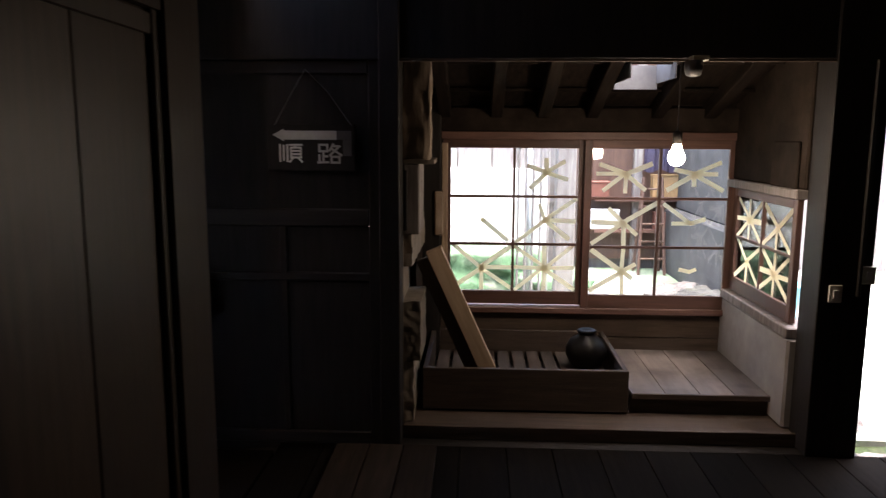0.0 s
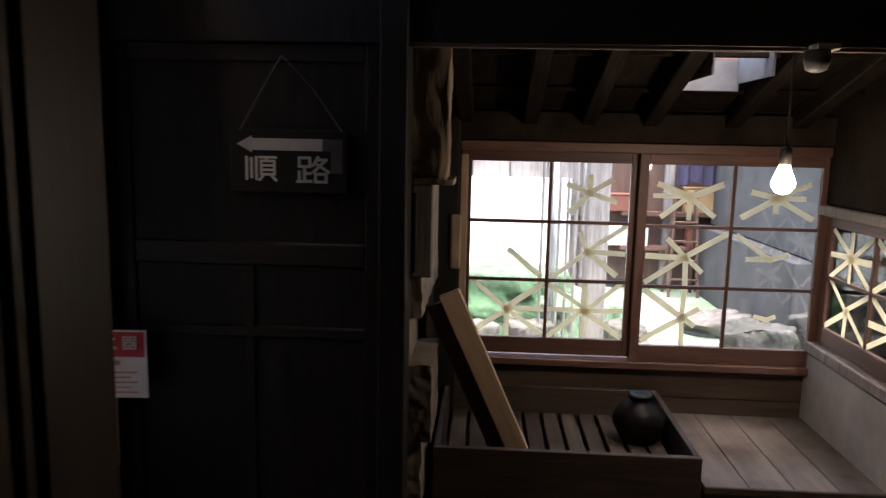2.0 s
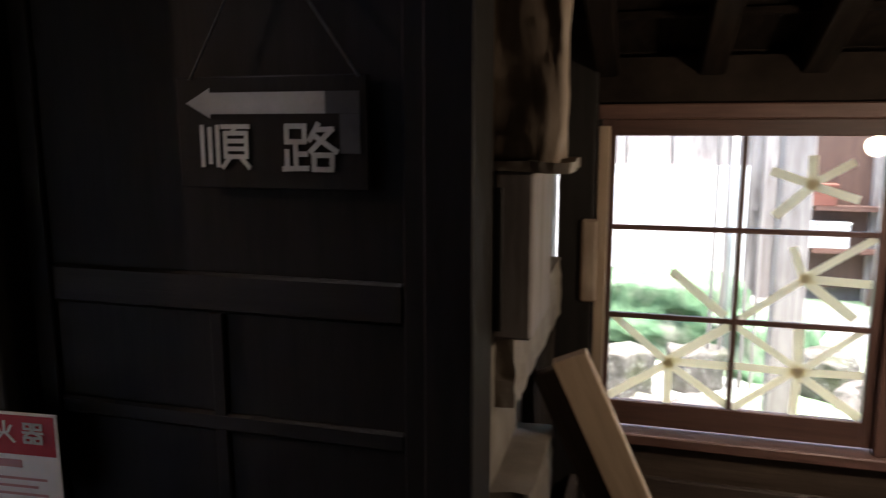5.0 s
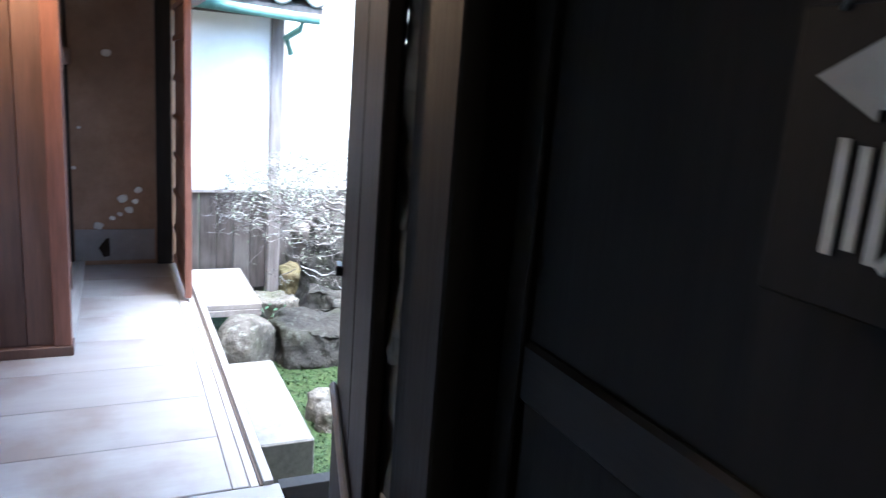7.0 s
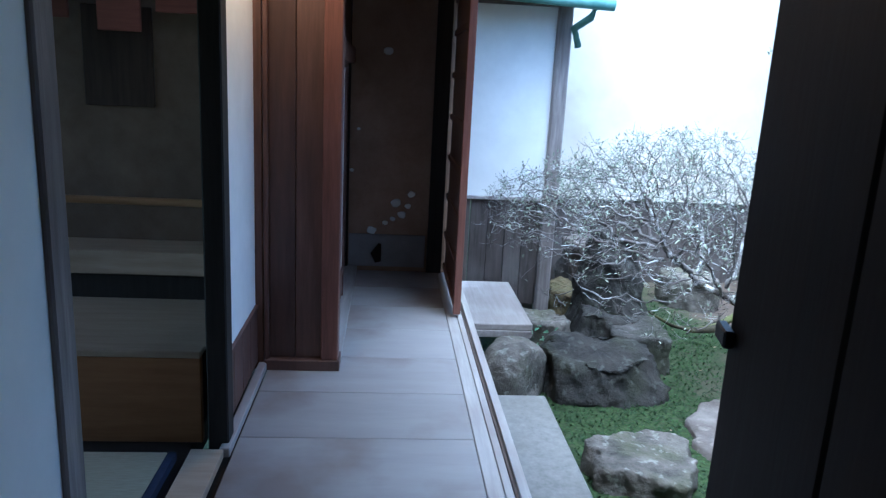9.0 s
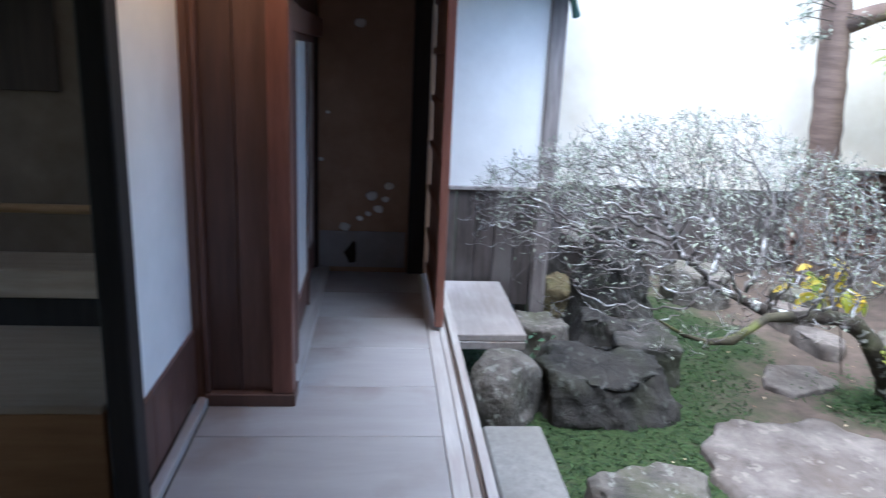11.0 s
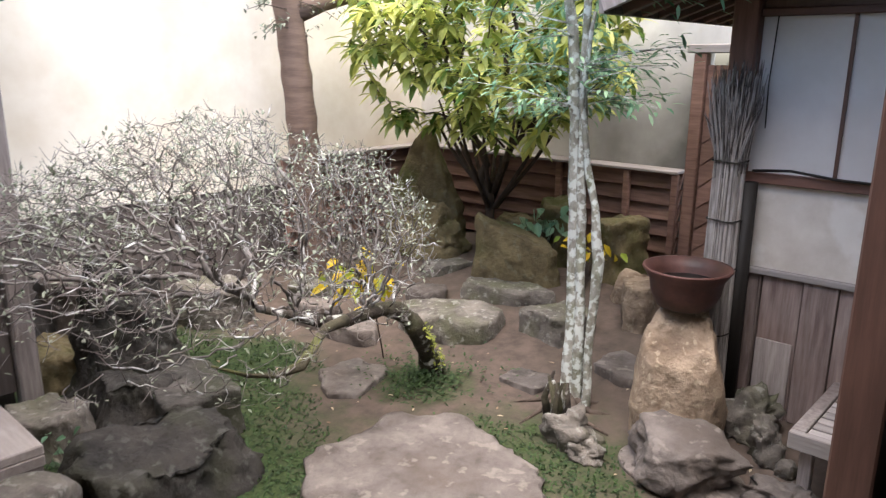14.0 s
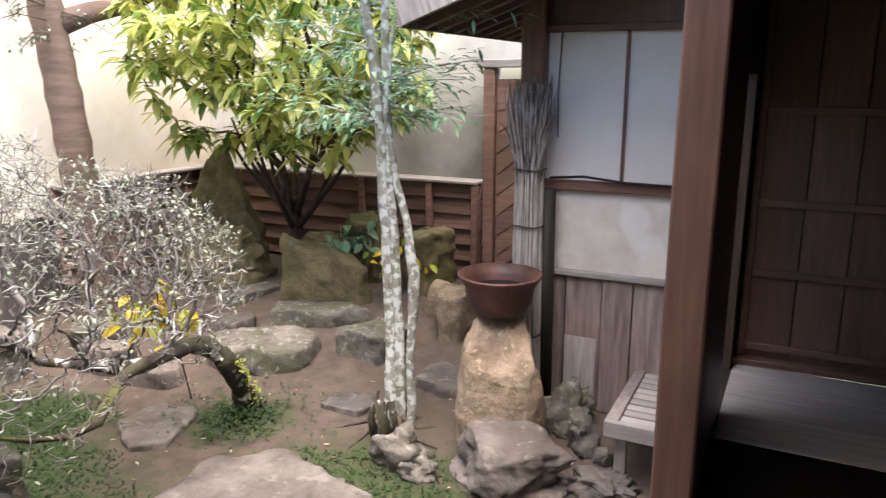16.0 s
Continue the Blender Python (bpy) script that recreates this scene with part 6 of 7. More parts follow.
rock("bank_rock", -6.2, 8.2, 0.6, 0.4, 0.35, 65, M_ROCK_MOSS, "mossy bank rock behind the bush", cuts=5)

# ---- stone basin and brushwood ----
basin = thing("basin", "wide rust-brown metal basin on the ochre stone", "basin", (-3.971, 6.54, 0.193))
basin.scale = (0.945, 0.945, 0.945)
part("bowl", lathe(bmesh.new(), [(0.1, 0.0), (0.135, 0.015), (0.165, 0.08), (0.178, 0.15), (0.212, 0.198), (0.212, 0.208), (0.2, 0.208), (0.168, 0.155), (0.152, 0.08), (0.12, 0.03)], 40), M_RUST, basin, smooth=True)
part("water", lathe(bmesh.new(), [(0.0005, 0.128), (0.16, 0.129), (0.16, 0.13), (0.0005, 0.1305)], 32), M_JAR, basin, "dark still water", smooth=True)
bundle = thing("brushwood_bundle", "upright bundle of grey brushwood tied with twine", "brushwood", (-3.945, 6.85, -0.45))
v, f = [], []
rnd = random.Random(8)
for i in range(230):
    a, r = rnd.uniform(0, 6.283), 0.074 * math.sqrt(rnd.random())
    top = rnd.uniform(1.46, 1.72)
    fl = rnd.uniform(0.8, 1.75)
    c, s_ = math.cos(a), math.sin(a)
    tube(v, f, [(r * c * 1.1, r * s_ * 1.1, 0.0), (r * c, r * s_, 0.7), (r * c * 0.95, r * s_ * 0.95, 1.3), (r * c * fl + rnd.gauss(0, 0.02), r * s_ * fl + rnd.gauss(0, 0.02), top)], [0.006, 0.0055, 0.0045, 0.002], 4)
st = new("stick_bundle", data_mesh("stick_bundle", v, f, M_STICK))
st.parent = bundle
tagged(st, kind="stuff")
v, f = [], []
for i in range(260):
    a, r = rnd.uniform(0, 6.283), 0.075 * math.sqrt(rnd.random())
    c, s_ = math.cos(a), math.sin(a)
    k = rnd.uniform(0.9, 1.7)
    p0, p1 = Vector((r * c, r * s_, rnd.uniform(1.2, 1.45))), Vector((r * c * k + rnd.gauss(0, 0.025), r * s_ * k + rnd.gauss(0, 0.025), rnd.uniform(1.52, 1.76)))
    tube(v, f, [p0, p0.lerp(p1, 0.55) + Vector((rnd.gauss(0, 0.01), rnd.gauss(0, 0.01), 0)), p1], [0.004, 0.003, 0.0012], 3)
hd = new("twig_head", data_mesh("twig_head", v, f, M_TWIG))
hd.parent = bundle
tagged(hd, "dark brittle twig ends", kind="stuff")
for z in (0.45, 0.78, 1.02, 1.3):
    v, f = [], []
    tube(v, f, [(0.08 * math.cos(2 * math.pi * k / 20), 0.08 * math.sin(2 * math.pi * k / 20), z + 0.004 * math.sin(k)) for k in range(21)], [0.004] * 21, 5)
    t = new("twine", data_mesh("twine", v, f, M_ROPE))
    t.parent = bundle
v, f = [], []
tube(v, f, [(-3.86, 6.9, -0.45), (-3.865, 6.9, 0.75)], [0.045, 0.04], 12)
tagged(new("charred_post", data_mesh("charred_post", v, f, M_SOOT, True)), "black round post behind the brushwood", "post")
tray = thing("slatted_bench", "weathered slatted wooden bench against the house", "bench", (-3.4, 6.37, -0.15))
part("side_rail", boxes((0, 0.055, 0, 0.62, -0.06, 0.0), bevel=0.004), M_GREY_WOOD, tray)
part("side_rail", boxes((0.34, 0.395, 0, 0.62, -0.06, 0.0), bevel=0.004), M_GREY_WOOD, tray)
part("front_rail", boxes((0.0, 0.395, -0.035, -0.001, -0.075, -0.001), bevel=0.004), M_GREY_X, tray)
for i in range(9):
    y = 0.02 + i * 0.066
    part("slat", boxes((0.056, 0.339, y, y + 0.052, -0.03, -0.012), bevel=0.003), M_GREY_X, tray)
for x in (0.04, 0.31):
    for y in (0.02, 0.54):
        part("leg", boxes((x, x + 0.05, y, y + 0.05, -0.32, -0.061), bevel=0.004), M_GREY_WOOD, tray)


# ---- plants ----
def grow(seed, start, attract, step=0.055, reach=0.4, kill=0.08, limit=220):
    """Branches that grow towards scattered points; returns nodes and parents."""
    nodes = [np.array(p, float) for p in start]
    parents = [-1] + list(range(len(start) - 1))
    att = np.array(attract)
    rng = np.random.default_rng(seed)
    near_i = np.zeros(len(att), int)
    near_d = np.full(len(att), 1e9)

    def update(k):
        d = np.linalg.norm(att - nodes[k], axis=1)
        m = d < near_d
        near_d[m], near_i[m] = d[m], k

    for k in range(len(nodes)):
        update(k)
    alive = np.ones(len(att), bool)
    for it in range(limit):
        use = alive & (near_d < (reach if it > 30 else 3.0))
        if not use.any():
            break
        fresh = []
        for k in np.unique(near_i[use]):
            dirs = att[use & (near_i == k)] - nodes[k]
            dirs = dirs / (np.linalg.norm(dirs, axis=1, keepdims=True) + 1e-9)
            d = dirs.mean(0) + rng.normal(0, 0.28, 3)
            nrm = np.linalg.norm(d)
            if nrm > 1e-6:
                fresh.append((k, nodes[k] + step * d / nrm))
        for k, p in fresh:
            nodes.append(p)
            parents.append(k)
            update(len(nodes) - 1)
        alive &= near_d > kill
    return nodes, parents


def branch_mesh(nodes, parents, tip, power, material, name, sides=5, most=0.08):
    n = len(nodes)
    kids = [[] for _ in range(n)]
    for i, p in enumerate(parents):
        if p >= 0:
            kids[p].append(i)
    area = [0.0] * n
    for i in range(n - 1, -1, -1):
        area[i] = (tip ** power) if not kids[i] else sum(area[k] for k in kids[i])
    rad = [min(most, a ** (1 / power)) for a in area]
    verts, faces = [], []
    used = set()
    for i in range(n):
        if i in used:
            continue
        for first in kids[i]:
            if first in used:
                continue
            chain = [i, first]
            used.add(first)
            while kids[chain[-1]]:
                nx = max(kids[chain[-1]], key=lambda k: rad[k])
                if nx in used:
                    break
                used.add(nx)
                chain.append(nx)
            rr = [rad[chain[1]]] + [rad[k] for k in chain[1:]]
            tube(verts, faces, [nodes[k] for k in chain], rr, sides if rr[0] > 0.006 else 3)
    tips = [i for i in range(n) if not kids[i]]
    return data_mesh(name, verts, faces, material, True), tips, rad


def shrub():
    rnd = random.Random(12)
    att = []
    while len(att) < 5600:
        u = Vector((rnd.gauss(0, 1), rnd.gauss(0, 1), rnd.gauss(0, 1))).normalized() * (rnd.uniform(0.2, 1.0) ** 0.5)
        if rnd.random() < 0.065:
            p = Vector((-5.55 + 0.34 * u.x, 5.88 + 0.34 * u.y, 0.5 + 0.36 * u.z))
        else:
            p = Vector((-5.68 + 1.15 * u.x, 5.02 + 1.12 * u.y, 0.44 + 0.64 * u.z))
        lump = noise.noise(p * 2.2)
        if p.z < -0.1 + 0.25 * noise.noise(p * 1.5) or lump < -0.35 or (p.z > 0.9 and lump < -0.15):
            continue
        if p.z < 0.26 and p.x < -5.4 and rnd.random() > 0.07:
            continue
        if p.z < 0.36 and p.y < 5.5 and rnd.random() > 0.12:
            continue
        if p.y > 5.7 and p.z < 0.2:
            continue
        if p.z > 1.06 - 0.5 * max(0.0, -0.15 - 0.68 * (p.x + 5.68) - 0.73 * (p.y - 5.02)):
            continue
        att.append(tuple(p))
    trunk = [(-5.37, 6.31, -0.52), (-5.345, 6.27, -0.42), (-5.31, 6.2, -0.3), (-5.27, 6.11, -0.18), (-5.25, 6.02, -0.06), (-5.255, 5.93, 0.02), (-5.25, 5.82, 0.06), (-5.235, 5.7, 0.075), (-5.25, 5.58, 0.06), (-5.29, 5.47, 0.07), (-5.36, 5.34, 0.12), (-5.45, 5.2, 0.17)]
    nodes, parents = grow(3, trunk, att, 0.045, 0.42, 0.05, 170)
    sh = thing("bare_shrub", "spreading lichen-grey shrub with bent trunk and bare twigs", "shrub", (0, 0, 0))
    me, tips, rad = branch_mesh(nodes, parents, 0.0019, 2.45, M_TWIG, "branchwork", 5, 0.019)
    br = new("branchwork", me)
    br.parent = sh
    tagged(br, kind="stuff")
    v, f = [], []
    pts = []
    for i in range(len(trunk) - 1):
        for k in range(4):
            pts.append(Vector(trunk[i]).lerp(Vector(trunk[i + 1]), k / 4))
    tube(v, f, pts, [(0.068 - 0.0011 * i + 0.03 * math.exp(-i / 2.5)) * (1 + 0.3 * noise.noise(p * 11)) for i, p in enumerate(pts)], 12)
    tk = new("trunk", data_mesh("trunk", v, f, M_BARK_G, True))
    tk.parent = sh
    tagged(tk, "bent gnarled mossy trunk")
    low = [(-5.24, 5.56, 0.07), (-5.22, 5.42, 0.07), (-5.15, 5.29, 0.03), (-5.08, 5.17, 0.0), (-5.13, 5.08, -0.03), (-5.24, 5.0, -0.04), (-5.36, 4.9, 0.0)]
    v, f = [], []
    tube(v, f, low, [0.03, 0.024, 0.021, 0.025, 0.016, 0.011, 0.005], 9)
    lb = new("low_branch", data_mesh("low_branch", v, f, M_MOSSBARK, True))
    lb.parent = sh
    tagged(lb, "low bent branch green with moss")
    v, f = [], []
    for k in range(120):
        a = rnd.uniform(0, 2.2)
        i = int(a)
        c = Vector(pts[4 + i * 5]).lerp(Vector(pts[9 + i * 5]), a - i) + Vector((rnd.uniform(0.02, 0.075), rnd.uniform(0.0, 0.06), rnd.gauss(0, 0.02)))
        leaf(v, f, c, (rnd.gauss(0.5, 0.6), rnd.gauss(0, 0.8), rnd.gauss(0, 0.5)), (0, 0, 1), rnd.uniform(0.015, 0.03), 0.014, 0.3)
    tm = new("trunk_moss", data_mesh("trunk_moss", v, f, L_TUFT))
    tm.parent = sh
    tagged(tm, "yellow-green moss on the trunk", kind="stuff")
    v, f = [], []
    for i in tips:
        p = nodes[i]
        for k in range(rnd.randint(2, 4)):
            d = Vector((rnd.gauss(0, 1), rnd.gauss(0, 1), rnd.gauss(0.4, 0.7))).normalized()
            tube(v, f, [tuple(p), tuple(Vector(p) + d * 0.035), tuple(Vector(p) + d * 0.07 + Vector((0, 0, 0.012)))], [0.0016, 0.0013, 0.0008], 3)
    tw = new("fine_growth", data_mesh("fine_growth", v, f, M_TWIG))
    tw.parent = sh
    tagged(tw, kind="stuff")
    v, f = [], []
    for i in tips:
        p = Vector(nodes[i])
        n = 12 if (p.z > 0.55 or p.x < -6.2) else 4
        for k in range(rnd.randint(0, n)):
            d = Vector((rnd.gauss(0, 1), rnd.gauss(0, 1), rnd.gauss(0.5, 0.7))).normalized()
            leaf(v, f, p + d * rnd.uniform(0.0, 0.06), d, (0, 0, 1), rnd.uniform(0.016, 0.032), 0.011)
    lv = new("leaves", data_mesh("leaves", v, f, L_SMALL))
    lv.parent = sh
    tagged(lv, "tiny grey-green leaves", kind="stuff")


shrub()


def broad_bush():
    rnd = random.Random(21)
    b = thing("broad_leaved_bush", "tall evergreen bush with large mottled yellow-green leaves", "bush", (0, 0, 0))
    att = []
    while len(att) < 620:
        u = Vector((rnd.gauss(0, 1), rnd.gauss(0, 1), rnd.gauss(0, 1))).normalized() * (rnd.uniform(0.2, 1.0) ** 0.5)
        p = Vector((-6.02 + 1.36 * u.x, 7.62 + 0.86 * u.y, 1.62 + 0.95 * u.z))
        if p.y > 8.42 or p.x < -7.5 or p.z < 0.72 + 0.12 * noise.noise(p * 2) or noise.noise(p * 2.4) < -0.22:
            continue
        att.append(tuple(p))
    foot = [(-6.26, 7.95, -0.45), (-6.25, 7.94, -0.2), (-6.26, 7.93, 0.02), (-6.25, 7.92, 0.2), (-6.25, 7.9, 0.32)]
    nodes, parents = grow(8, foot, att, 0.075, 0.7, 0.11, 120)
    me, tips, rad = branch_mesh(nodes, parents, 0.0042, 2.3, M_BARK_D, "stem_cluster", 6, 0.062)
    s = new("stem_cluster", me)
    s.parent = b
    tagged(s, kind="stuff")
    for k in range(12):
        a, r = 0.52 * k + rnd.uniform(-0.15, 0.15), rnd.uniform(0.35, 0.75)
        top = Vector((-6.2 + r * math.cos(a), min(8.35, 7.85 + 0.8 * r * math.sin(a)), rnd.uniform(0.85, 1.25)))
        low = Vector((-6.25 + 0.04 * math.cos(a), 7.93 + 0.04 * math.sin(a), rnd.uniform(0.14, 0.34)))
        v, f = [], []
        bend = [low.lerp(top, u) + Vector((0.05 * math.cos(a) * math.sin(u * 3.14) + 0.012 * noise.noise(low * 9 + Vector((u * 6, k, 0))), 0.05 * math.sin(a) * math.sin(u * 3.14), 0.0)) for u in (0, 0.2, 0.4, 0.6, 0.8, 1.0)]
        tube(v, f, bend, [0.021, 0.018, 0.016, 0.014, 0.011, 0.007], 7)
        st = new("stem", data_mesh("stem", v, f, M_BARK_D, True))
        st.parent = b
    lv, lf = [], []
    ends = set(tips)
    for i, p in enumerate(nodes):
        p = Vector(p)
        if p.z < 0.7 or rad[i] > 0.012 or (i not in ends and rnd.random() > 0.75):
            continue
        a0 = rnd.uniform(0, 6.28)
        for j in range(11 if i in ends else 5):
            q = a0 + j * 2.4
            d = Vector((math.cos(q), math.sin(q), rnd.uniform(-0.75, 0.3)))
            c = p + Vector((rnd.gauss(0, 0.02), rnd.gauss(0, 0.02), rnd.uniform(-0.05, 0.03)))
            leaf(lv, lf, c, d, (0, 0, 1), rnd.uniform(0.12, 0.2), rnd.uniform(0.046, 0.068), rnd.uniform(0.1, 0.5))
    o = new("leaves", data_mesh("leaves", lv, lf, L_BIG))
    o.parent = b
    tagged(o, "large glossy mottled leaves", kind="stuff")


broad_bush()


def thin_tree():
    rnd = random.Random(31)
    t = thing("thin_lichened_tree", "slender tree with white lichen on twin stems", "tree", (0, 0, 0))
    stems = (([(-4.53, 6.47, -0.5), (-4.535, 6.48, -0.1), (-4.55, 6.5, 0.35), (-4.575, 6.5, 0.83), (-4.6, 6.5, 1.24), (-4.655, 6.5, 1.63), (-4.68, 6.5, 2.1), (-4.7, 6.52, 2.6)], [0.045, 0.037, 0.035, 0.033, 0.03, 0.025, 0.02, 0.012]),
             ([(-4.48, 6.47, -0.5), (-4.49, 6.48, 0.0), (-4.51, 6.49, 0.4), (-4.53, 6.49, 0.8), (-4.55, 6.5, 1.3), (-4.56, 6.52, 1.9), (-4.5, 6.55, 2.4)], [0.033, 0.027, 0.025, 0.022, 0.02, 0.016, 0.01]),
             ([(-4.42, 6.47, -0.48), (-4.43, 6.48, -0.1), (-4.41, 6.49, 0.22), (-4.405, 6.49, 0.34), (-4.44, 6.49, 0.6), (-4.5, 6.49, 0.82), (-4.53, 6.46, 1.1), (-4.45, 6.42, 1.6)], [0.026, 0.022, 0.026, 0.03, 0.02, 0.018, 0.014, 0.008]))
    for pts, rr in stems:
        v, f = [], []
        fine_p, fine_r = [], []
        for i in range(len(pts) - 1):
            for k in range(6):
                u = k / 6
                p = Vector(pts[i]).lerp(Vector(pts[i + 1]), u)
                fine_p.append(p + Vector((noise.noise(p * 6), noise.noise(p * 6 + Vector((9, 0, 0))), 0)) * 0.008)
                fine_r.append((rr[i] * (1 - u) + rr[i + 1] * u) * (1 + 0.14 * noise.noise(p * 14)))
        tube(v, f, fine_p, fine_r, 10)
        s = new("stem", data_mesh("stem", v, f, M_BARK_W, True))
        s.parent = t
    v, f, lv, lf = [], [], [], []
    for i in range(64):
        z = 1.08 + 1.2 * rnd.random() ** 1.4
        a = rnd.uniform(0, 6.28)
        L = rnd.uniform(0.2, 0.62)
        p0 = Vector((-4.6, 6.5, z))
        d = Vector((math.cos(a), math.sin(a), rnd.uniform(-0.1, 0.35)))
        p1, p2 = p0 + d * L * 0.5, p0 + d * L + Vector((0, 0, -0.04))
        tube(v, f, [p0, p1, p2], [0.006, 0.004, 0.002], 4)
        for k in range(34):
            q = p0.lerp(p2, rnd.uniform(0.35, 1.05)) + Vector((rnd.gauss(0, 0.05), rnd.gauss(0, 0.05), rnd.gauss(0, 0.03)))
            e = (d + Vector((rnd.gauss(0, 0.7), rnd.gauss(0, 0.7), rnd.gauss(-0.2, 0.3)))).normalized()
            leaf(lv, lf, q, e, (0, 0, 1), rnd.uniform(0.045, 0.085), 0.019, 0.2)
    b = new("fine_growth", data_mesh("fine_growth", v, f, M_BARK_W))
    b.parent = t
    tagged(b, kind="stuff")
    l = new("leaves", data_mesh("leaves", lv, lf, L_FERN))
    l.parent = t
    tagged(l, "fine feathery blue-green leaves", kind="stuff")
    v, f = [], []
    for k in range(9):
        a = k * 0.7
        tube(v, f, [(-4.52, 6.46, -0.4), (-4.52 + 0.14 * math.cos(a), 6.46 + 0.14 * math.sin(a), -0.46), (-4.52 + 0.34 * math.cos(a + 0.3), 6.46 + 0.34 * math.sin(a + 0.3), -0.475)], [0.03, 0.016, 0.006], 6)
    r = new("root_flare", data_mesh("root_flare", v, f, M_BARK_D, True))
    r.parent = t
    stump = thing("old_stump", "gnarled grey stump with broken shoots", "stump", (0, 0, 0))
    for k in range(7):
        v, f = [], []
        x, y = -4.42 + rnd.uniform(-0.07, 0.05), 6.22 + rnd.uniform(-0.04, 0.04)
        tube(v, f, [(x, y, -0.46), (x + rnd.gauss(0, 0.02), y, -0.34), (x + rnd.gauss(0, 0.03), y, -0.24 + rnd.uniform(0, 0.06))], [0.028, 0.018, 0.008], 6)
        sp = new("shoot", data_mesh("shoot", v, f, M_BARK_G, True))
        sp.parent = stump


thin_tree()


def wall_tree():
    rnd = random.Random(33)
    t = thing("brown_trunk_tree", "ringed brown tree trunk before the white wall", "tree", (0, 0, 0))
    v, f = [], []
    pts = [Vector((-7.27 + 0.02 * math.sin(z * 2), 6.9 - 0.075 * z, z)) for z in np.linspace(-0.5, 3.6, 40)]
    tube(v, f, pts, [0.125 - 0.01 * p.z + 0.008 * math.sin(p.z * 23) + 0.006 * noise.noise(p * 7) for p in pts], 16)
    tube(v, f, [(-7.27, 6.78, 1.62), (-7.15, 7.0, 1.72), (-7.1, 7.3, 1.8), (-7.05, 7.7, 2.0), (-7.0, 8.1, 2.4)], [0.09, 0.07, 0.06, 0.05, 0.03], 10)
    s = new("trunk", data_mesh("trunk", v, f, M_BARK_R, True))
    s.parent = t
    v, f, lv, lf = [], [], [], []
    for k in range(16):
        p0 = Vector((-7.2, 6.72, 1.5 + rnd.uniform(-0.05, 0.5)))
        d = Vector((rnd.uniform(0.1, 0.5), rnd.choice((-1, -1, 1)) * rnd.uniform(0.4, 1), rnd.uniform(-0.25, 0.2)))
        L = rnd.uniform(0.25, 0.5)
        tube(v, f, [p0, p0 + d * L * 0.6, p0 + d * L - Vector((0, 0, 0.06))], [0.006, 0.004, 0.002], 4)
        for j in range(12):
            leaf(lv, lf, p0 + d * L * rnd.uniform(0.5, 1.05) + Vector((rnd.gauss(0, 0.03),) * 3), (rnd.gauss(0, 1), rnd.gauss(0, 1), -0.4), (0, 0, 1), 0.045, 0.018)
    for nm, vv, ff, m in (("fine_growth", v, f, M_BARK_D), ("leaves", lv, lf, L_SMALL)):
        o = new(nm, data_mesh(nm, vv, ff, m))
        o.parent = t
        tagged(o, kind="stuff")


wall_tree()


def leaf_plant(name, label, at, n, spread, size, material, seed, foot=None):
    rnd = random.Random(seed)
    t = thing(name, label, "plant", (0, 0, 0))
    v, f, lv, lf = [], [], [], []
    if foot:
        g1 = Vector((*foot, ground_z(*foot) - 0.02))
        tube(v, f, [g1, g1.lerp(Vector(at), 0.4) + Vector((0, 0, 0.12)), g1.lerp(Vector(at), 0.75) + Vector((0, 0, 0.08)), Vector(at)], [0.005, 0.004, 0.003, 0.0025], 6)
    for i in range(n):
        p = Vector(at) + Vector((rnd.gauss(0, spread), rnd.gauss(0, spread), rnd.gauss(0, spread * 0.7)))
        g0 = Vector(at) if foot else Vector((at[0] + rnd.gauss(0, 0.02), at[1] + rnd.gauss(0, 0.02), ground_z(at[0], at[1]) - 0.02))
        tube(v, f, [g0, g0.lerp(p, 0.5) + Vector((0, 0, 0.03)), p], [0.0025, 0.002, 0.001], 4)
        leaf(lv, lf, p, (rnd.gauss(0, 0.7), rnd.gauss(0, 0.7), rnd.uniform(-1.1, 0.0)), (0.3, -0.5, 0.8), size * rnd.uniform(0.6, 1.1), size * 0.46, 0.3)
    for nm, vv, ff, m in (("stalk_cluster", v, f, M_BARK_D), ("leaves", lv, lf, material)):
        o = new(nm, data_mesh(nm, vv, ff, m))
        o.parent = t
        tagged(o, kind="stuff")
    return t


leaf_plant("yellowing_sapling", "young sapling with green and yellow leaves", (-5.66, 6.02, 0.12), 48, 0.1, 0.13, L_YEL, 3, foot=(-5.72, 6.25))
leaf_plant("yellow_leaf_plant", "small plant with yellow autumn leaves", (-5.25, 7.7, 0.06), 22, 0.12, 0.1, L_YEL, 4)
leaf_plant("fern_tuft", "tuft of green grass-like fern by the rock", (-5.75, 7.95, 0.1), 30, 0.09, 0.14, L_FERN, 6)
leaf_plant("low_weed", "green low weed between the boulders", (-5.62, 4.38, -0.3), 30, 0.07, 0.06, L_FERN, 7)


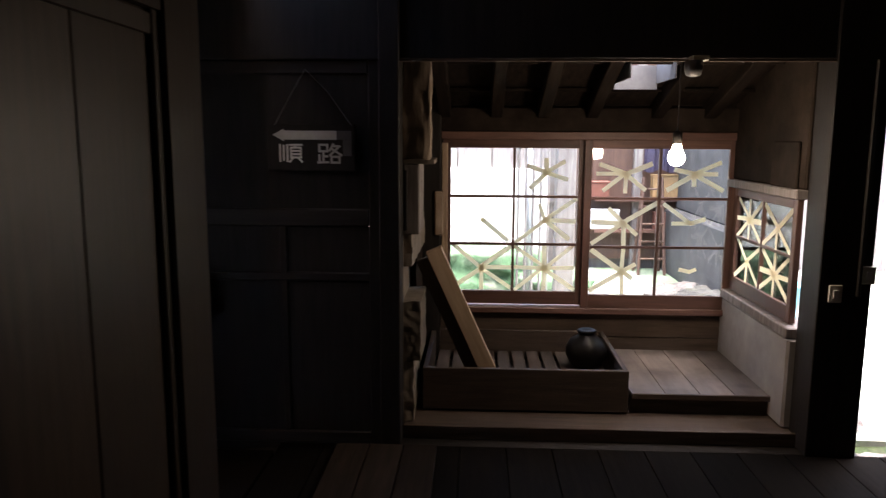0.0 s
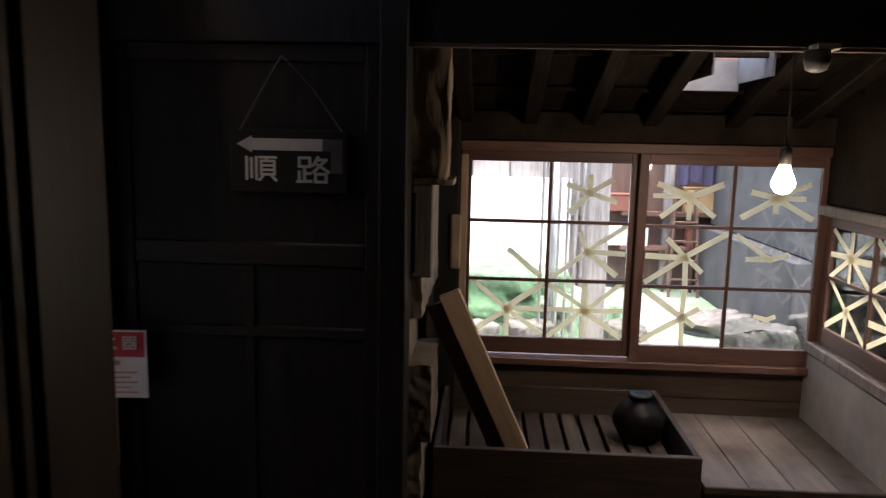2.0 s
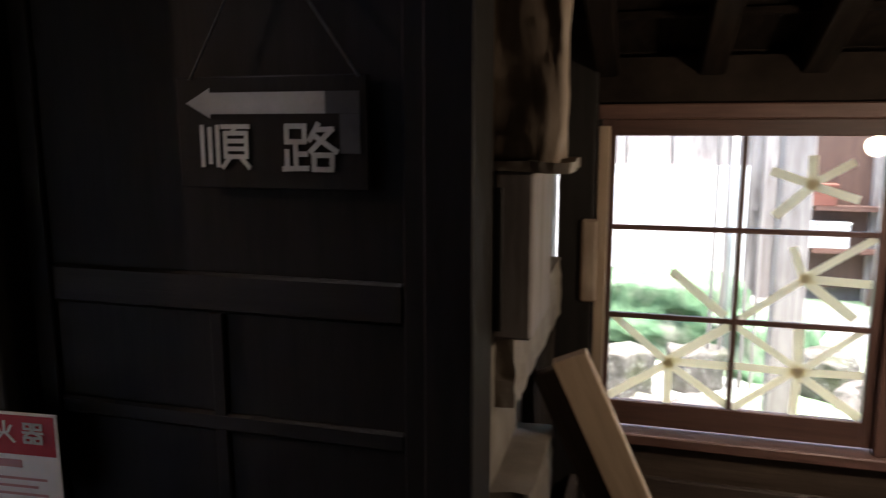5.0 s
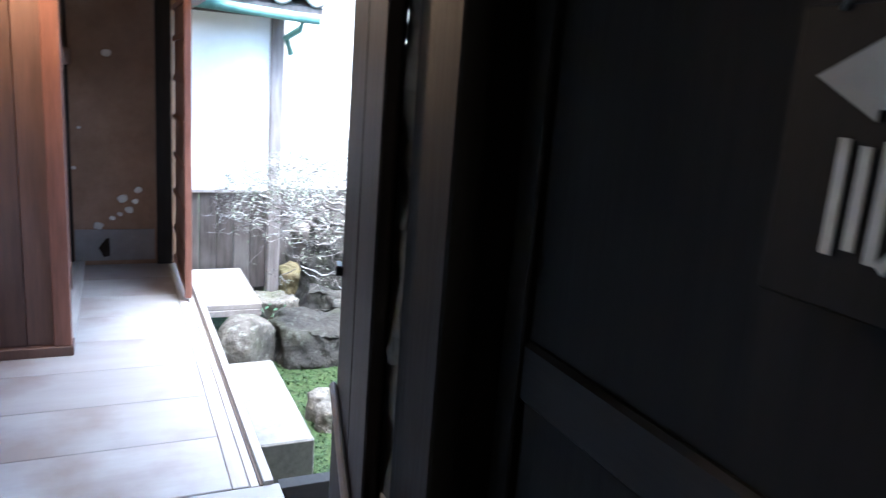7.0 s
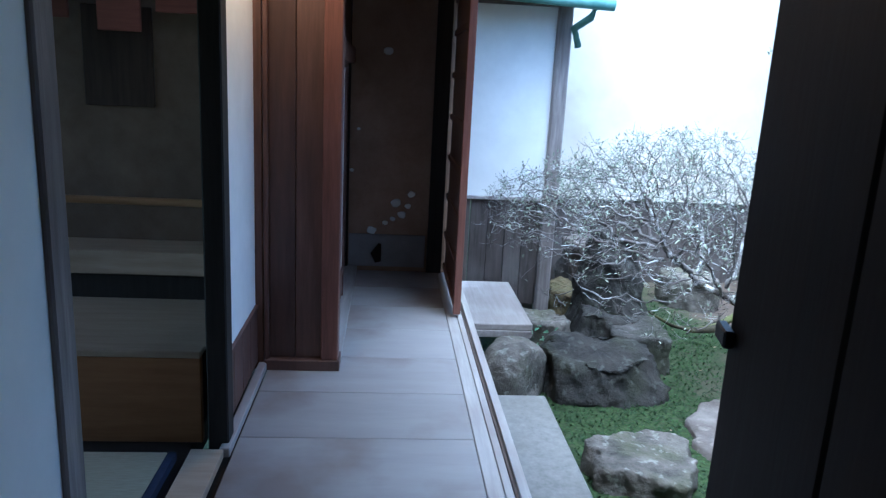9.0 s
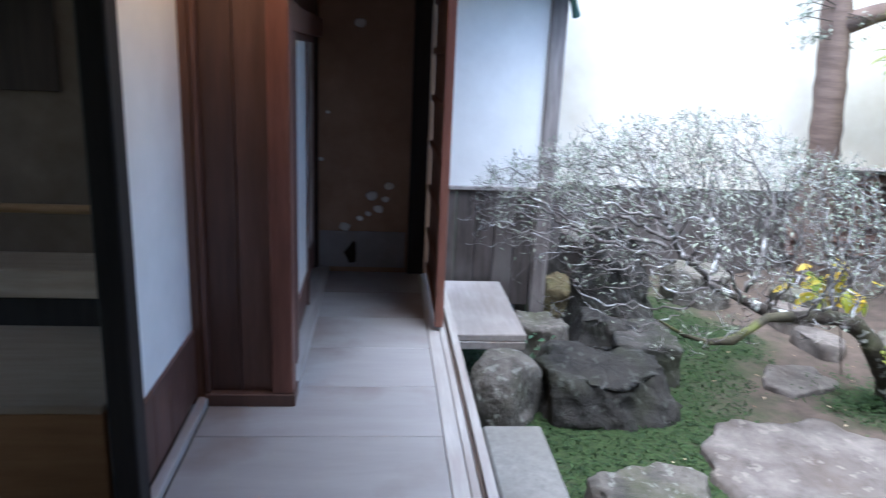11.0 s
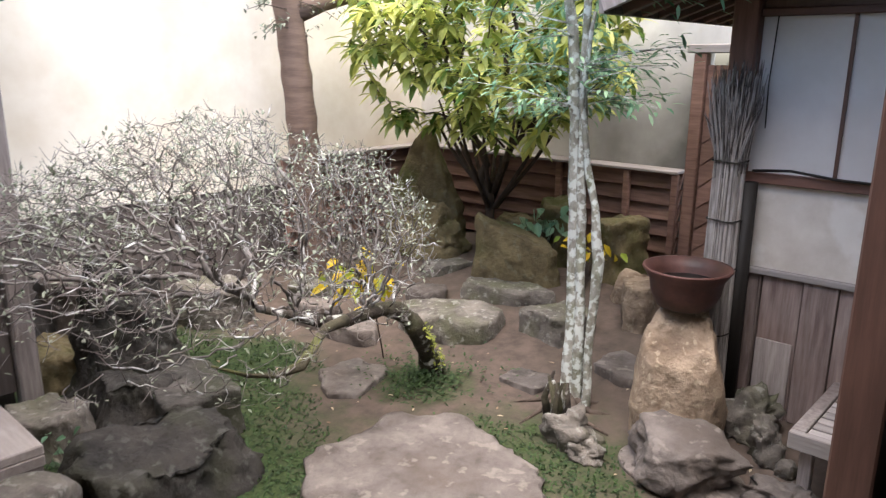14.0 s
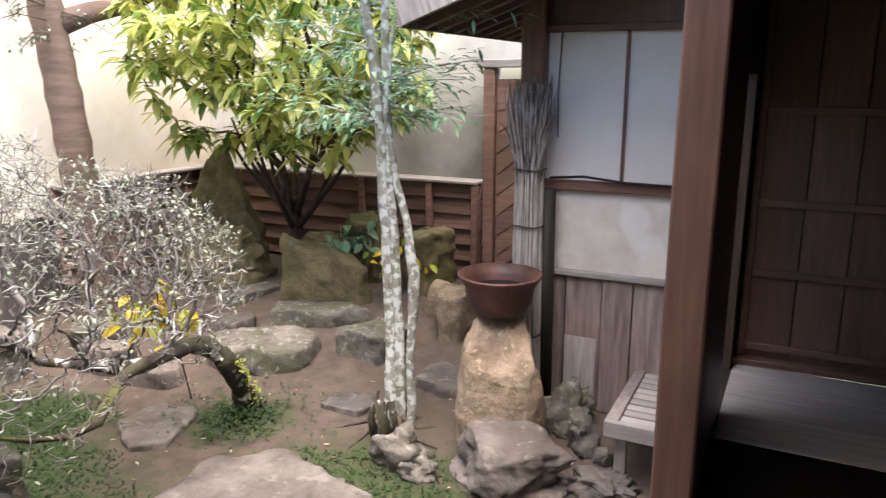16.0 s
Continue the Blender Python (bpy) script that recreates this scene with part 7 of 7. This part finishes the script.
# ---- moss and litter ----
def moss_carpet():
    rnd = random.Random(44)
    v, f, dv, df = [], [], [], []
    count = 0
    while count < 26000:
        x, y = rnd.uniform(-7.2, -3.1), rnd.uniform(3.8, 6.8)
        m = moss_at(x, y) + 0.35 * noise.noise((x * 3, y * 3, 4))
        if m < 0.42 or rnd.random() > m:
            if rnd.random() < 0.006:
                leaf(dv, df, (x, y, ground_z(x, y) + 0.006), (rnd.gauss(0, 1), rnd.gauss(0, 1), 0.05), (0, 0, 1), rnd.uniform(0.015, 0.04), 0.013, 0.1)
            continue
        z = ground_z(x, y)
        leaf(v, f, (x, y, z), (rnd.gauss(0, 0.8), rnd.gauss(0, 0.8), rnd.uniform(0.3, 1.0)), (0, 0, 1), rnd.uniform(0.012, 0.03), 0.011, 0.3)
        count += 1
    for i in range(900):
        a, r = rnd.uniform(0, 6.28), abs(rnd.gauss(0, 0.24))
        x, y = -5.32 + r * math.cos(a), 6.18 + r * math.sin(a) * 0.9
        leaf(v, f, (x, y, ground_z(x, y) + rnd.uniform(0, 0.06)), (rnd.gauss(0, 0.8), rnd.gauss(0, 0.8), 0.4), (0, 0, 1), rnd.uniform(0.015, 0.035), 0.014, 0.3)
    tagged(new("moss_carpet", data_mesh("moss_carpet", v, f, L_MOSS)), "green carpet of moss and tiny weeds", "moss", kind="stuff")
    tagged(new("fallen_leaves", data_mesh("fallen_leaves", dv, df, L_LITTER)), "scattered dry fallen leaves", "leaves", kind="stuff")


moss_carpet()

# ---- floor boards ----
planks(floor, "floor_board", "x", -6.12, -2.98, 0.396, 2.812, 3.67, -0.03, 0.0, M_ENGAWA)
planks(floor, "edge_board", "x", -6.12, -2.98, 3.14, 3.673, 3.73, -0.03, 0.0, M_ENGAWA_X)
planks(floor, "floor_board", "x", -2.975, -2.205, 0.385, 2.812, 3.83, -0.03, 0.0, M_ENGAWA)
# Veranda boards go on in the shaded colour towards the passage.
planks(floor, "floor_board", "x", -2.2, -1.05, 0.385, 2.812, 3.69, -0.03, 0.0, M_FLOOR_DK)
# Corridor floor: shade put into the board colour.
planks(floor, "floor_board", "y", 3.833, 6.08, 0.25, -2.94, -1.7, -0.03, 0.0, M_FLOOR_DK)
# Daylit strip at the corridor end, lightness put into paler boards.
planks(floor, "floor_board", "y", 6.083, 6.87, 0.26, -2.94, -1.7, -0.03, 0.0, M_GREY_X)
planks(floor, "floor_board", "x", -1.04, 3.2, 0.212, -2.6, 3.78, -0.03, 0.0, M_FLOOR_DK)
